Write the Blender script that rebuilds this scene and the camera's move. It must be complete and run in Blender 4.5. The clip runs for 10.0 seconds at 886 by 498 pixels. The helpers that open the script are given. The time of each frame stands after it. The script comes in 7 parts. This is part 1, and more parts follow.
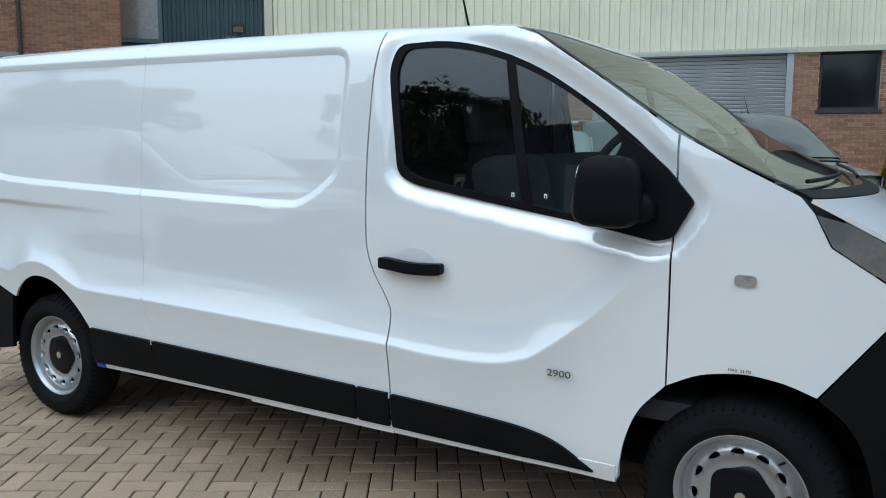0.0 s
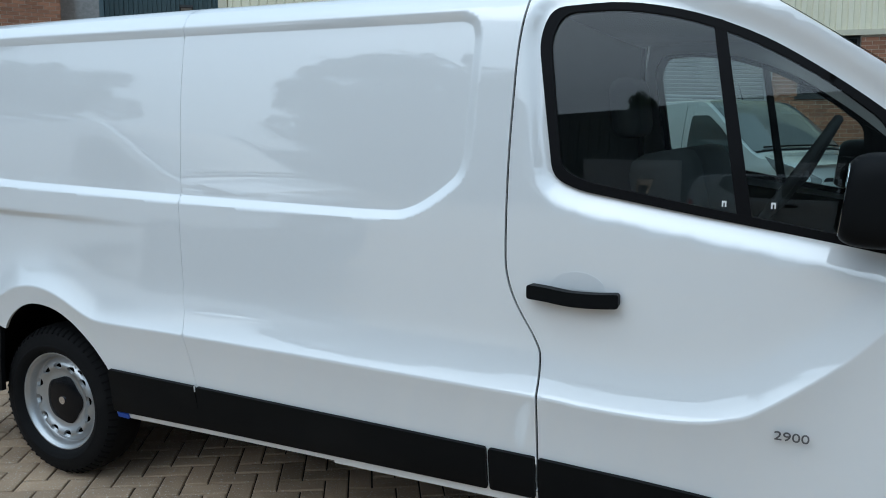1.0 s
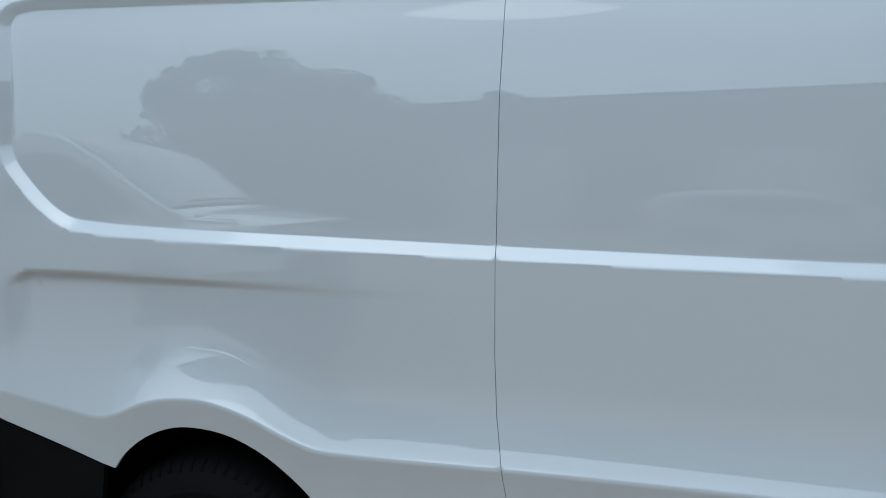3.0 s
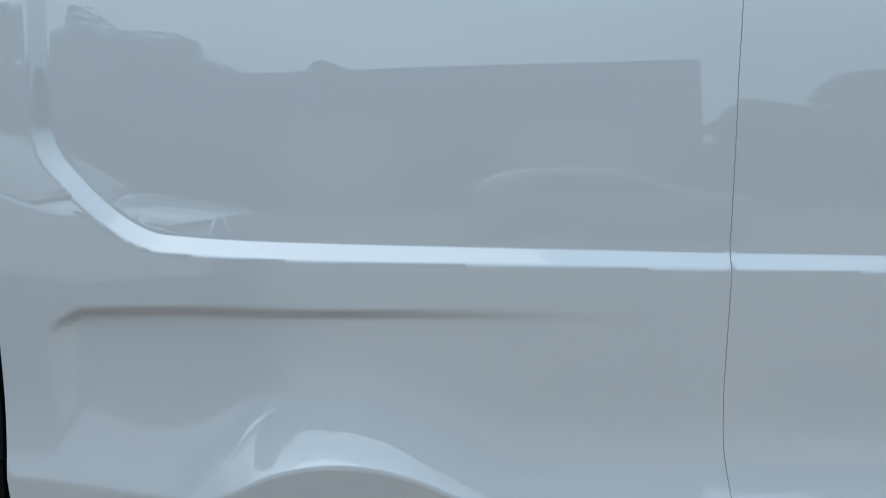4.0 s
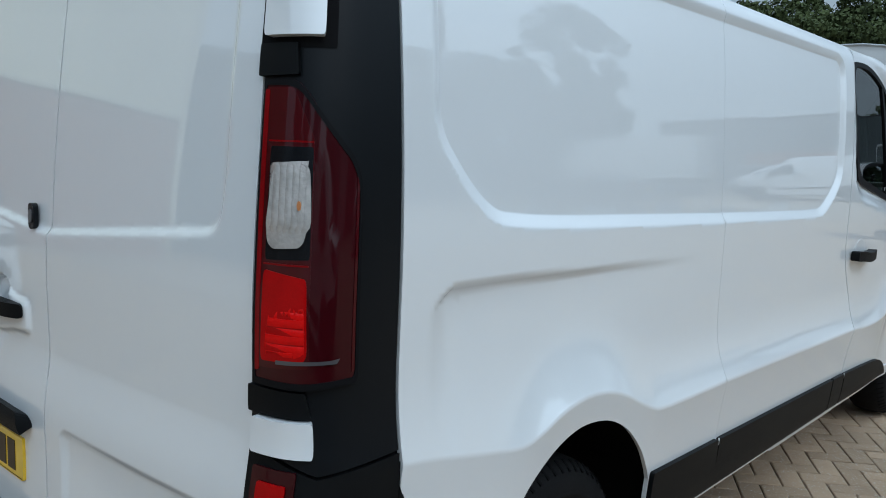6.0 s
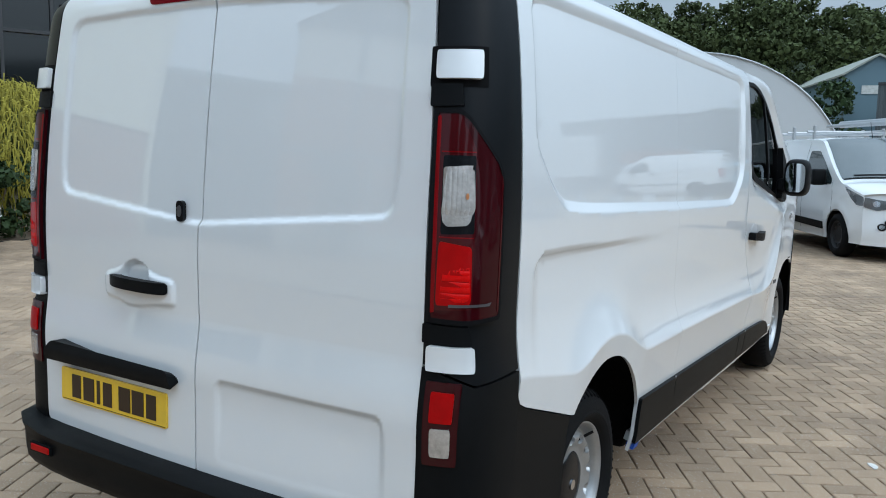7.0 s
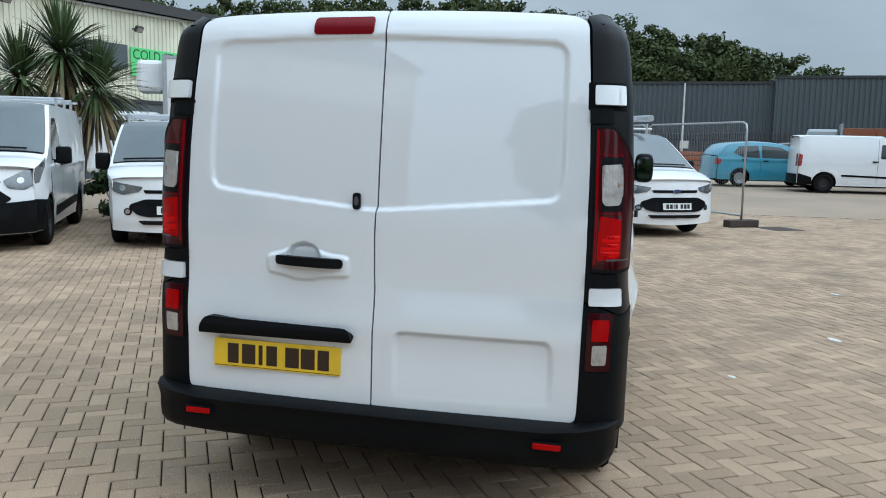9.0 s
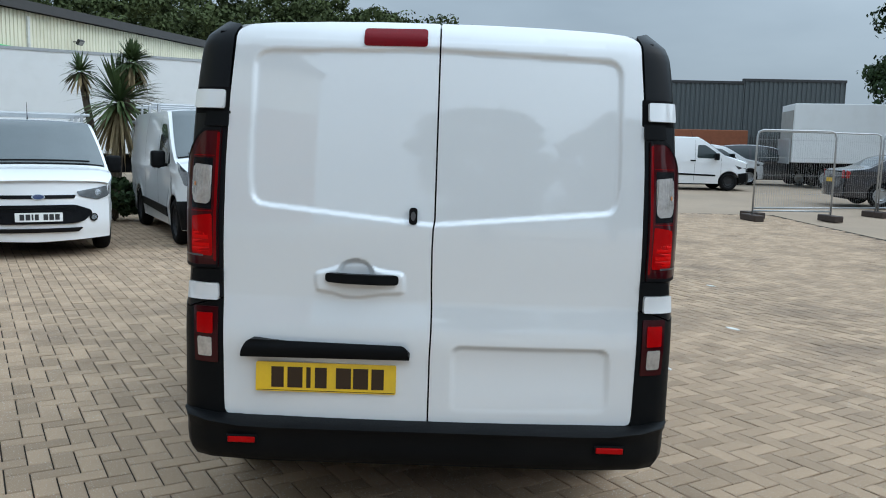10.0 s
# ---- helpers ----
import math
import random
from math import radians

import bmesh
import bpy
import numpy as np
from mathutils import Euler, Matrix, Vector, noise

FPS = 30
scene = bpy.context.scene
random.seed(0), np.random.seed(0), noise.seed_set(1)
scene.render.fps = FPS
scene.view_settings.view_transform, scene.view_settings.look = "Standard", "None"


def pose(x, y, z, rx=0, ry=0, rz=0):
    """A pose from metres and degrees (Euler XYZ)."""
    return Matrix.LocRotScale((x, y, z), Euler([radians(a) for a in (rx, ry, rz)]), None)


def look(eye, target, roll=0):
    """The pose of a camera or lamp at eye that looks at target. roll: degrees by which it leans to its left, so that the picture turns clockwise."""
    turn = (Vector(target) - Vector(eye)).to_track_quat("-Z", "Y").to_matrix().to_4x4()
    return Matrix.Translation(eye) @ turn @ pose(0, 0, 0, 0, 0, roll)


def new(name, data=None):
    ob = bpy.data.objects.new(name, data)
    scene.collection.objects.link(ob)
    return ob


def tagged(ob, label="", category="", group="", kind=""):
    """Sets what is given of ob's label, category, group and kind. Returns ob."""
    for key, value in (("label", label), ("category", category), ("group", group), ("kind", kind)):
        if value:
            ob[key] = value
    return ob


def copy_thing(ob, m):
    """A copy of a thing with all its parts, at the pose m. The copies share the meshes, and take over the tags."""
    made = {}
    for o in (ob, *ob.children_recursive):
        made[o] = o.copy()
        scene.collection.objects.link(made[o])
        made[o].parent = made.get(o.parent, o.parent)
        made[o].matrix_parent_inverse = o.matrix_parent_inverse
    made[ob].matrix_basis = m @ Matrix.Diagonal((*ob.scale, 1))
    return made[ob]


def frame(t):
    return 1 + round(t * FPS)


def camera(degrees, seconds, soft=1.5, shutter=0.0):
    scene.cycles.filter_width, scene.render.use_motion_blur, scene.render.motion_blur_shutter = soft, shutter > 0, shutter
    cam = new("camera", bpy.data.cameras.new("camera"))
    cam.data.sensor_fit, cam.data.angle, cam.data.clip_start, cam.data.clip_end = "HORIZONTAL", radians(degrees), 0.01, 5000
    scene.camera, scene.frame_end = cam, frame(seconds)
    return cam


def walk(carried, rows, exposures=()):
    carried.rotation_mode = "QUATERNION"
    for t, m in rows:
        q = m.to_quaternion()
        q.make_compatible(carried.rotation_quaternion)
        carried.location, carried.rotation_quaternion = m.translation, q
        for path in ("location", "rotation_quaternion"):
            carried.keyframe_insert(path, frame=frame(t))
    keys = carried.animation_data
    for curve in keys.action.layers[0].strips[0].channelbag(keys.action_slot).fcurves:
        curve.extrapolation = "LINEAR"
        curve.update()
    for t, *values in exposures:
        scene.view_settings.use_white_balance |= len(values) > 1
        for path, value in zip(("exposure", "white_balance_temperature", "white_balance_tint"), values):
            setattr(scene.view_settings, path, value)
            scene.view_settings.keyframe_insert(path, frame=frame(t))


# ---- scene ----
cam = camera(56.9, 10.0, soft=1.0)
PATH = [
    (0, (4.903, -3.591, 1.448), (3.925, -1.864, 1.204), 0.1),
    (0.5, (4.43, -3.393, 1.444), (3.522, -1.63, 1.19), 0.1),
    (1, (3.932, -3.264, 1.47), (3.091, -1.47, 1.196), -0.2),
    (1.5, (3.439, -3.124, 1.464), (2.672, -1.297, 1.196), -0.3),
    (2, (2.938, -2.990, 1.431), (2.270, -1.119, 1.199), -0.3),
    (2.5, (2.460, -2.920, 1.450), (1.928, -1.006, 1.233), -0.2),
    (4, (1.080, -2.468, 1.525), (1.242, -0.501, 1.205), -0.2),
    (4.5, (0.545, -2.336, 1.508), (1.165, -0.460, 1.196), 0.9),
    (5, (0.178, -2.251, 1.489), (1.076, -0.489, 1.191), 1.0),
    (5.5, (-0.200, -2.050, 1.470), (1.050, -0.514, 1.198), 1.2),
    (6, (-0.662, -1.956, 1.442), (0.824, -0.641, 1.192), 1.3),
    (6.2, (-0.848, -1.933, 1.432), (0.698, -0.688, 1.193), 1.1),
    (7.3, (-1.755, -1.842, 1.453), (-0.026, -0.868, 1.209), 1.0),
    (7.5, (-1.931, -1.817, 1.446), (-0.172, -0.895, 1.204), 0.9),
    (8, (-2.268, -1.613, 1.45), (-0.447, -0.825, 1.205), 0.9),
    (8.5, (-2.593, -1.309, 1.452), (-0.71, -0.683, 1.203), 1.0),
    (9, (-2.767, -0.916, 1.471), (-0.831, -0.483, 1.217), 1.1),
    (9.5, (-2.775, -0.488, 1.515), (-0.804, -0.262, 1.258), 1.2),
    (10, (-2.861, -0.052, 1.518), (-0.877, -0.046, 1.265), 1.3),
]
EXPOSURES = [(0, -0.68, 5960, 5), (1, -0.86, 5870, 4), (1.5, -1.06, 5840, 4), (2, -1.20, 5820, 3), (2.5, -1.36, 5800, 3), (4, -1.34, 5790, 3), (5, -1.12, 5800, 3),
             (5.5, -1.00, 5810, 3), (6, -0.77, 5880, 4), (7.5, -0.43, 5990, 6), (8.5, -0.39, 6080, 6), (10, -0.46, 6090, 6)]
walk(cam, [(t, look(eye, target, roll)) for t, eye, target, roll in PATH], EXPOSURES)

# ---- world and sun: an overcast summer day ----
world = bpy.data.worlds.new("overcast_sky")
scene.world = world
world.use_nodes = True


SUN_DIR = (-0.10, -0.73, 0.676)


def build_world():
    nt = world.node_tree
    nt.nodes.clear()
    out = nt.nodes.new("ShaderNodeOutputWorld")
    bg = nt.nodes.new("ShaderNodeBackground")
    sky = nt.nodes.new("ShaderNodeTexSky")
    sky.sky_type = 'NISHITA'
    sky.sun_disc = False
    sky.sun_elevation, sky.sun_rotation = radians(42), radians(200)
    sky.air_density, sky.dust_density = 1.0, 3.0
    co = nt.nodes.new("ShaderNodeTexCoord")
    mp = nt.nodes.new("ShaderNodeMapping")
    mp.inputs["Scale"].default_value = (1.2, 1.2, 4.0)
    nz = nt.nodes.new("ShaderNodeTexNoise")
    nz.inputs["Scale"].default_value = 1.7
    nz.inputs["Detail"].default_value = 5
    nz.inputs["Roughness"].default_value = 0.5
    rp = nt.nodes.new("ShaderNodeValToRGB")
    rp.color_ramp.elements[0].position, rp.color_ramp.elements[0].color = 0.30, (4.7, 5.7, 6.7, 1)
    rp.color_ramp.elements[1].position, rp.color_ramp.elements[1].color = 0.72, (7.2, 8.4, 9.5, 1)
    mx = nt.nodes.new("ShaderNodeMix")
    mx.data_type = 'RGBA'
    mx.inputs["Factor"].default_value = 0.88
    nt.links.new(co.outputs["Generated"], mp.inputs["Vector"])
    nt.links.new(mp.outputs[0], nz.inputs["Vector"])
    nt.links.new(nz.outputs["Fac"], rp.inputs["Fac"])
    nt.links.new(sky.outputs[0], mx.inputs["A"])
    nt.links.new(rp.outputs[0], mx.inputs["B"])
    # an overcast sky is darker towards the horizon than overhead
    sep = nt.nodes.new("ShaderNodeSeparateXYZ")
    nt.links.new(co.outputs["Generated"], sep.inputs[0])
    gr = nt.nodes.new("ShaderNodeMapRange")
    gr.inputs["From Min"].default_value, gr.inputs["From Max"].default_value = 0.0, 0.75
    gr.inputs["To Min"].default_value, gr.inputs["To Max"].default_value = 0.84, 2.2
    gr.interpolation_type = 'SMOOTHSTEP'
    nt.links.new(sep.outputs[2], gr.inputs["Value"])
    # and brighter round the veiled sun
    dt = nt.nodes.new("ShaderNodeVectorMath")
    dt.operation = 'DOT_PRODUCT'
    nt.links.new(co.outputs["Generated"], dt.inputs[0])
    dt.inputs[1].default_value = SUN_DIR
    gl = nt.nodes.new("ShaderNodeMapRange")
    gl.inputs["From Min"].default_value, gl.inputs["From Max"].default_value = 0.2, 1.0
    gl.inputs["To Min"].default_value, gl.inputs["To Max"].default_value = 1.0, 2.0
    gl.interpolation_type = 'SMOOTHSTEP'
    nt.links.new(dt.outputs["Value"], gl.inputs["Value"])
    mu = nt.nodes.new("ShaderNodeMath")
    mu.operation = 'MULTIPLY'
    nt.links.new(gr.outputs[0], mu.inputs[0])
    nt.links.new(gl.outputs[0], mu.inputs[1])
    vm = nt.nodes.new("ShaderNodeVectorMath")
    vm.operation = 'SCALE'
    nt.links.new(mx.outputs["Result"], vm.inputs[0])
    nt.links.new(mu.outputs[0], vm.inputs["Scale"])
    nt.links.new(vm.outputs[0], bg.inputs["Color"])
    bg.inputs["Strength"].default_value = 0.1
    nt.links.new(bg.outputs[0], out.inputs[0])


build_world()
sun = new("sun", bpy.data.lights.new("sun", 'SUN'))
sun.data.energy, sun.data.angle, sun.data.color = 0.5, radians(40), (1.0, 0.99, 0.97)
sun.matrix_world = look([30 * c for c in SUN_DIR], (0, 0, 0))


# ---- materials ----
def mat(name, color, rough=0.5, metal=0.0, coat=0.0, coat_rough=0.03, coat_ior=1.5, spec=0.5, var=0.06, scale=6.0, fine=90.0,
        bump=0.0, bump_scale=200.0, dirt=None, dirt_amount=0.0, dirt_scale=2.0, rand=0.0, island=0.0, fleck=None, fleck_scale=260.0):
    """A principled material with grain at two scales, optional stains, bump and per-piece variation."""
    m = bpy.data.materials.new(name)
    m.use_nodes = True
    nt = m.node_tree
    N, L = nt.nodes, nt.links
    b = N["Principled BSDF"]
    b.inputs["Roughness"].default_value = rough
    b.inputs["Metallic"].default_value = metal
    b.inputs["Coat Weight"].default_value = coat
    b.inputs["Coat Roughness"].default_value = coat_rough
    b.inputs["Coat IOR"].default_value = coat_ior
    b.inputs["Specular IOR Level"].default_value = spec
    co = N.new("ShaderNodeTexCoord")

    def tex(sc, detail=4.0):
        n = N.new("ShaderNodeTexNoise")
        n.inputs["Scale"].default_value = sc
        n.inputs["Detail"].default_value = detail
        L.new(co.outputs["Object"], n.inputs["Vector"])
        return n.outputs["Fac"]

    def math_node(op, a, c):
        n = N.new("ShaderNodeMath")
        n.operation = op
        for i, v in ((0, a), (1, c)):
            if isinstance(v, (int, float)):
                n.inputs[i].default_value = v
            else:
                L.new(v, n.inputs[i])
        return n.outputs[0]

    v = math_node('ADD', math_node('MULTIPLY', math_node('SUBTRACT', tex(scale), 0.5), 2.2 * var),
                  math_node('MULTIPLY', math_node('SUBTRACT', tex(fine, 2.0), 0.5), 1.6 * var))
    if rand:
        oi = N.new("ShaderNodeObjectInfo")
        v = math_node('ADD', v, math_node('MULTIPLY', math_node('SUBTRACT', oi.outputs["Random"], 0.5), rand))
    if island:
        g = N.new("ShaderNodeNewGeometry")
        v = math_node('ADD', v, math_node('MULTIPLY', math_node('SUBTRACT', g.outputs["Random Per Island"], 0.5), island))
    h = N.new("ShaderNodeHueSaturation")
    h.inputs["Color"].default_value = (*color, 1)
    L.new(math_node('ADD', v, 1.0), h.inputs["Value"])
    col = h.outputs[0]
    if dirt:
        r = N.new("ShaderNodeMapRange")
        r.inputs["From Min"].default_value, r.inputs["From Max"].default_value = 0.48, 0.72
        r.inputs["To Max"].default_value = dirt_amount
        L.new(tex(dirt_scale, 7.0), r.inputs["Value"])
        mx = N.new("ShaderNodeMix")
        mx.data_type = 'RGBA'
        L.new(r.outputs[0], mx.inputs["Factor"])
        L.new(col, mx.inputs["A"])
        mx.inputs["B"].default_value = (*dirt, 1)
        col = mx.outputs["Result"]
    if fleck:
        r = N.new("ShaderNodeMapRange")
        r.inputs["From Min"].default_value, r.inputs["From Max"].default_value = 0.64, 0.70
        r.inputs["To Max"].default_value = 0.75
        L.new(tex(fleck_scale, 1.0), r.inputs["Value"])
        mx = N.new("ShaderNodeMix")
        mx.data_type = 'RGBA'
        L.new(r.outputs[0], mx.inputs["Factor"])
        L.new(col, mx.inputs["A"])
        mx.inputs["B"].default_value = (*fleck, 1)
        col = mx.outputs["Result"]
    L.new(col, b.inputs["Base Color"])
    if bump:
        bp = N.new("ShaderNodeBump")
        bp.inputs["Strength"].default_value = bump
        bp.inputs["Distance"].default_value = 0.01
        L.new(tex(bump_scale, 3.0), bp.inputs["Height"])
        L.new(bp.outputs[0], b.inputs["Normal"])
    return m


def glass(name, tint, ior=1.5, rough=0.0):
    """Thin pane: tinted see-through with Fresnel gloss."""
    m = bpy.data.materials.new(name)
    m.use_nodes = True
    nt = m.node_tree
    N, L = nt.nodes, nt.links
    N.remove(N["Principled BSDF"])
    t = N.new("ShaderNodeBsdfTransparent")
    t.inputs[0].default_value = (*tint, 1)
    g = N.new("ShaderNodeBsdfGlossy")
    g.inputs["Roughness"].default_value = rough
    f = N.new("ShaderNodeFresnel")
    f.inputs["IOR"].default_value = ior
    mx = N.new("ShaderNodeMixShader")
    L.new(f.outputs[0], mx.inputs[0])
    L.new(t.outputs[0], mx.inputs[1])
    L.new(g.outputs[0], mx.inputs[2])
    L.new(mx.outputs[0], N["Material Output"].inputs[0])
    return m


PAINT = mat("white_van_paint", (0.75, 0.76, 0.77), 0.4, coat=1.0, coat_rough=0.006, coat_ior=2.25, spec=0.2, var=0.008, scale=1.5, fine=30,
            dirt=(0.60, 0.59, 0.57), dirt_amount=0.05, dirt_scale=1.3)
PAINT_FAR = mat("white_vehicle_paint", (0.78, 0.79, 0.80), 0.4, coat=1.0, coat_ior=1.5, var=0.02, scale=2, fine=40,
                dirt=(0.5, 0.48, 0.44), dirt_amount=0.10)
BLUE_PAINT = mat("light_blue_car_paint", (0.045, 0.27, 0.38), 0.35, coat=1.0, var=0.03)
DARK_PAINT = mat("dark_car_paint", (0.012, 0.012, 0.018), 0.3, coat=1.0, var=0.05)
SILVER_PAINT = mat("silver_car_paint", (0.42, 0.45, 0.46), 0.35, metal=0.3, coat=1.0, var=0.03)
BLACK_PLASTIC = mat("black_grained_plastic", (0.004, 0.0045, 0.0052), 0.5, spec=0.10, var=0.2, scale=7, fine=260, bump=0.12, bump_scale=900,
                    dirt=(0.011, 0.011, 0.011), dirt_amount=0.3, dirt_scale=4)
GLOSS_BLACK = mat("smooth_black_panel", (0.004, 0.0045, 0.006), 0.25, spec=0.2, var=0.1)
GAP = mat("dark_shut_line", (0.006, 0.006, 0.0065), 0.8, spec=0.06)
RUBBER = mat("tyre_rubber", (0.0065, 0.0065, 0.007), 0.75, spec=0.12, var=0.25, scale=12, fine=160, bump=0.2, bump_scale=300,
             dirt=(0.016, 0.015, 0.014), dirt_amount=0.3, dirt_scale=6)
SEAL = mat("window_seal_rubber", (0.005, 0.005, 0.006), 0.5, spec=0.10)
STEEL = mat("silver_steel_wheel", (0.43, 0.44, 0.45), 0.36, metal=0.7, var=0.08, scale=14, fine=120, dirt=(0.2, 0.18, 0.15), dirt_amount=0.3, dirt_scale=9)
WHEEL_DARK = mat("black_steel_wheel", (0.02, 0.02, 0.021), 0.5, spec=0.3, var=0.2, scale=12)
CHROME = mat("bright_metal", (0.7, 0.7, 0.72), 0.18, metal=1.0, var=0.02)
GALV = mat("galvanised_steel", (0.42, 0.43, 0.44), 0.45, metal=0.7, var=0.12, scale=8, fine=70)
RED_MID = mat("crimson_lens", (0.050, 0.001, 0.003), 0.3, spec=0.1, coat=0.6, coat_rough=0.01, var=0.18, scale=14, fine=120)
RED_DEEP = mat("deep_red_lens", (0.19, 0.001, 0.003), 0.3, spec=0.06, coat=0.3, coat_rough=0.01, var=0.2, scale=24, fine=200)
RED_DARK = mat("dark_red_lens", (0.032, 0.001, 0.003), 0.3, spec=0.08, coat=0.45, coat_rough=0.008, var=0.12, scale=9, fine=60)
RED = mat("bright_red_lens", (0.36, 0.0012, 0.002), 0.3, spec=0.04, coat=0.2, coat_rough=0.01, var=0.22, scale=22, fine=300)
CLEAR = mat("clear_ribbed_lens", (0.36, 0.345, 0.33), 0.16, metal=0.3, coat=1.0, coat_rough=0.02, var=0.35, scale=16, fine=60)
RED_GLOW = mat("red_retroreflector_glow", (0.62, 0.003, 0.003), 0.4, spec=0.04, coat=0.2, coat_rough=0.01, var=0.18, scale=40, fine=260)
LENS_CLEAR = mat("clear_silvered_lens", (0.50, 0.47, 0.445), 0.26, metal=0.5, coat=1.0, coat_rough=0.01, var=0.35, scale=18, fine=90, bump=0.15, bump_scale=160)
ORANGE = mat("amber_bulb", (0.42, 0.17, 0.06), 0.3, var=0.2)
YELLOW = mat("yellow_plate", (0.80, 0.50, 0.012), 0.32, coat=0.6, var=0.05, scale=10, dirt=(0.4, 0.28, 0.05), dirt_amount=0.2, dirt_scale=12)
WHITE_PLATE = mat("white_plate", (0.75, 0.75, 0.73), 0.35, var=0.03)
INK = mat("black_print", (0.012, 0.012, 0.012), 0.5)
BROWN_INK = mat("dark_plate_print", (0.03, 0.014, 0.004), 0.45)
GREY_BADGE = mat("grey_badge", (0.12, 0.12, 0.13), 0.3, metal=0.6)
BLUE_TAPE = mat("blue_tape", (0.01, 0.06, 0.35), 0.5)
CABIN = mat("dark_grey_cabin_trim", (0.025, 0.026, 0.028), 0.7, var=0.15)
SEAT = mat("dark_grey_seat_cloth", (0.06, 0.062, 0.066), 0.9, spec=0.15, var=0.2, bump=0.2, bump_scale=500)
GLASS = glass("tinted_window_glass", (0.74, 0.83, 0.80), 1.9)
GLASS_FAR = mat("dark_vehicle_glass", (0.03, 0.04, 0.042), 0.05, spec=0.8, var=0.2, scale=1.5)
GLASS_GREY = mat("windscreen_glass", (0.10, 0.115, 0.12), 0.05, spec=0.8, var=0.25, scale=1.2)
HEADLAMP = mat("headlamp_lens", (0.20, 0.21, 0.22), 0.16, metal=0.6, coat=1.0, var=0.35, scale=14, fine=80)


# ---- building helpers ----
from mathutils.geometry import delaunay_2d_cdt


def part(name, bm, material, parent=None, label="", smooth=False):
    me = bpy.data.meshes.new(name)
    bm.to_mesh(me)
    bm.free()
    return link(name, me, material, parent, label, smooth)


def link(name, me, material, parent=None, label="", smooth=False):
    if material is not None:
        me.materials.append(material)
    if smooth:
        me.polygons.foreach_set("use_smooth", [True] * len(me.polygons))
    ob = new(name, me)
    if parent is not None:
        ob.parent = parent
    if label:
        tagged(ob, label)
    return ob


def thing(name, label, category, group="", m=None):
    ob = new(name)
    ob.empty_display_size = 0.2
    tagged(ob, label, category, group)
    if m is not None:
        ob.matrix_world = m
    return ob


def box(bm, x0, x1, y0, y1, z0, z1, bevel=0.0, m=None):
    vs = [bm.verts.new((x, y, z)) for z in (z0, z1) for y in (y0, y1) for x in (x0, x1)]
    fs = [bm.faces.new([vs[i] for i in q]) for q in ((0, 2, 3, 1), (4, 5, 7, 6), (0, 1, 5, 4), (2, 6, 7, 3), (0, 4, 6, 2), (1, 3, 7, 5))]
    if bevel:
        es = list({e for f in fs for e in f.edges})
        r = bmesh.ops.bevel(bm, geom=es, offset=bevel, segments=2, affect='EDGES', profile=0.5)
        vs = list({v for f in r["faces"] for v in f.verts} | {v for v in vs if v.is_valid})
    if m is not None:
        bmesh.ops.transform(bm, matrix=m, verts=[v for v in vs if v.is_valid])
    return bm


def box_bm(*a, **k):
    return box(bmesh.new(), *a, **k)


def tube(bm, pts, r, n=10, caps=True):
    """A round bar along a line of points; r may be a list."""
    pts = [Vector(p) for p in pts]
    rings = []
    for i, p in enumerate(pts):
        d = (pts[min(i + 1, len(pts) - 1)] - pts[max(i - 1, 0)]).normalized()
        a = d.orthogonal().normalized() if i == 0 else (rings_a - d * rings_a.dot(d)).normalized()
        rings_a = a
        b = d.cross(a)
        rr = r[i] if isinstance(r, (list, tuple)) else r
        rings.append([bm.verts.new(p + rr * (a * math.cos(t) + b * math.sin(t))) for t in (2 * math.pi * k / n for k in range(n))])
    for u, v in zip(rings, rings[1:]):
        for k in range(n):
            bm.faces.new((u[k], u[(k + 1) % n], v[(k + 1) % n], v[k]))
    if caps:
        bm.faces.new(rings[0][::-1])
        bm.faces.new(rings[-1])
    return bm


def lathe(bm, prof, n=48, m=None):
    """Turns a profile of (radius, along) round the y axis."""
    rings = []
    for r, y in prof:
        rings.append([bm.verts.new((r * math.cos(2 * math.pi * k / n), y, r * math.sin(2 * math.pi * k / n))) for k in range(n)])
    for u, v in zip(rings, rings[1:]):
        for k in range(n):
            bm.faces.new((u[k], u[(k + 1) % n], v[(k + 1) % n], v[k]))
    if m is not None:
        bmesh.ops.transform(bm, matrix=m, verts=bm.verts)
    bmesh.ops.recalc_face_normals(bm, faces=bm.faces)
    return bm


def smooth_step(a, b, x):
    t = np.clip((np.asarray(x, float) - a) / (b - a), 0, 1)
    return t * t * (3 - 2 * t)


def seg_dist(P, poly, closed=True):
    """Distance of points to a line, and whether they lie inside the closed shape."""
    poly = np.asarray(poly, float)
    A = poly if closed else poly[:-1]
    B = np.roll(poly, -1, axis=0) if closed else poly[1:]
    best = np.full(len(P), 1e9)
    inside = np.zeros(len(P), bool)
    for a, b in zip(A, B):
        d = b - a
        t = np.clip(((P - a) @ d) / max(d @ d, 1e-12), 0, 1)
        best = np.minimum(best, np.hypot(P[:, 0] - a[0] - t * d[0], P[:, 1] - a[1] - t * d[1]))
        if closed:
            hit = (a[1] > P[:, 1]) != (b[1] > P[:, 1])
            with np.errstate(divide='ignore', invalid='ignore'):
                xs = (b[0] - a[0]) * (P[:, 1] - a[1]) / (b[1] - a[1]) + a[0]
            inside ^= hit & (P[:, 0] < xs)
    return best, inside


def signed(P, poly):
    d, i = seg_dist(P, poly)
    return np.where(i, d, -d)


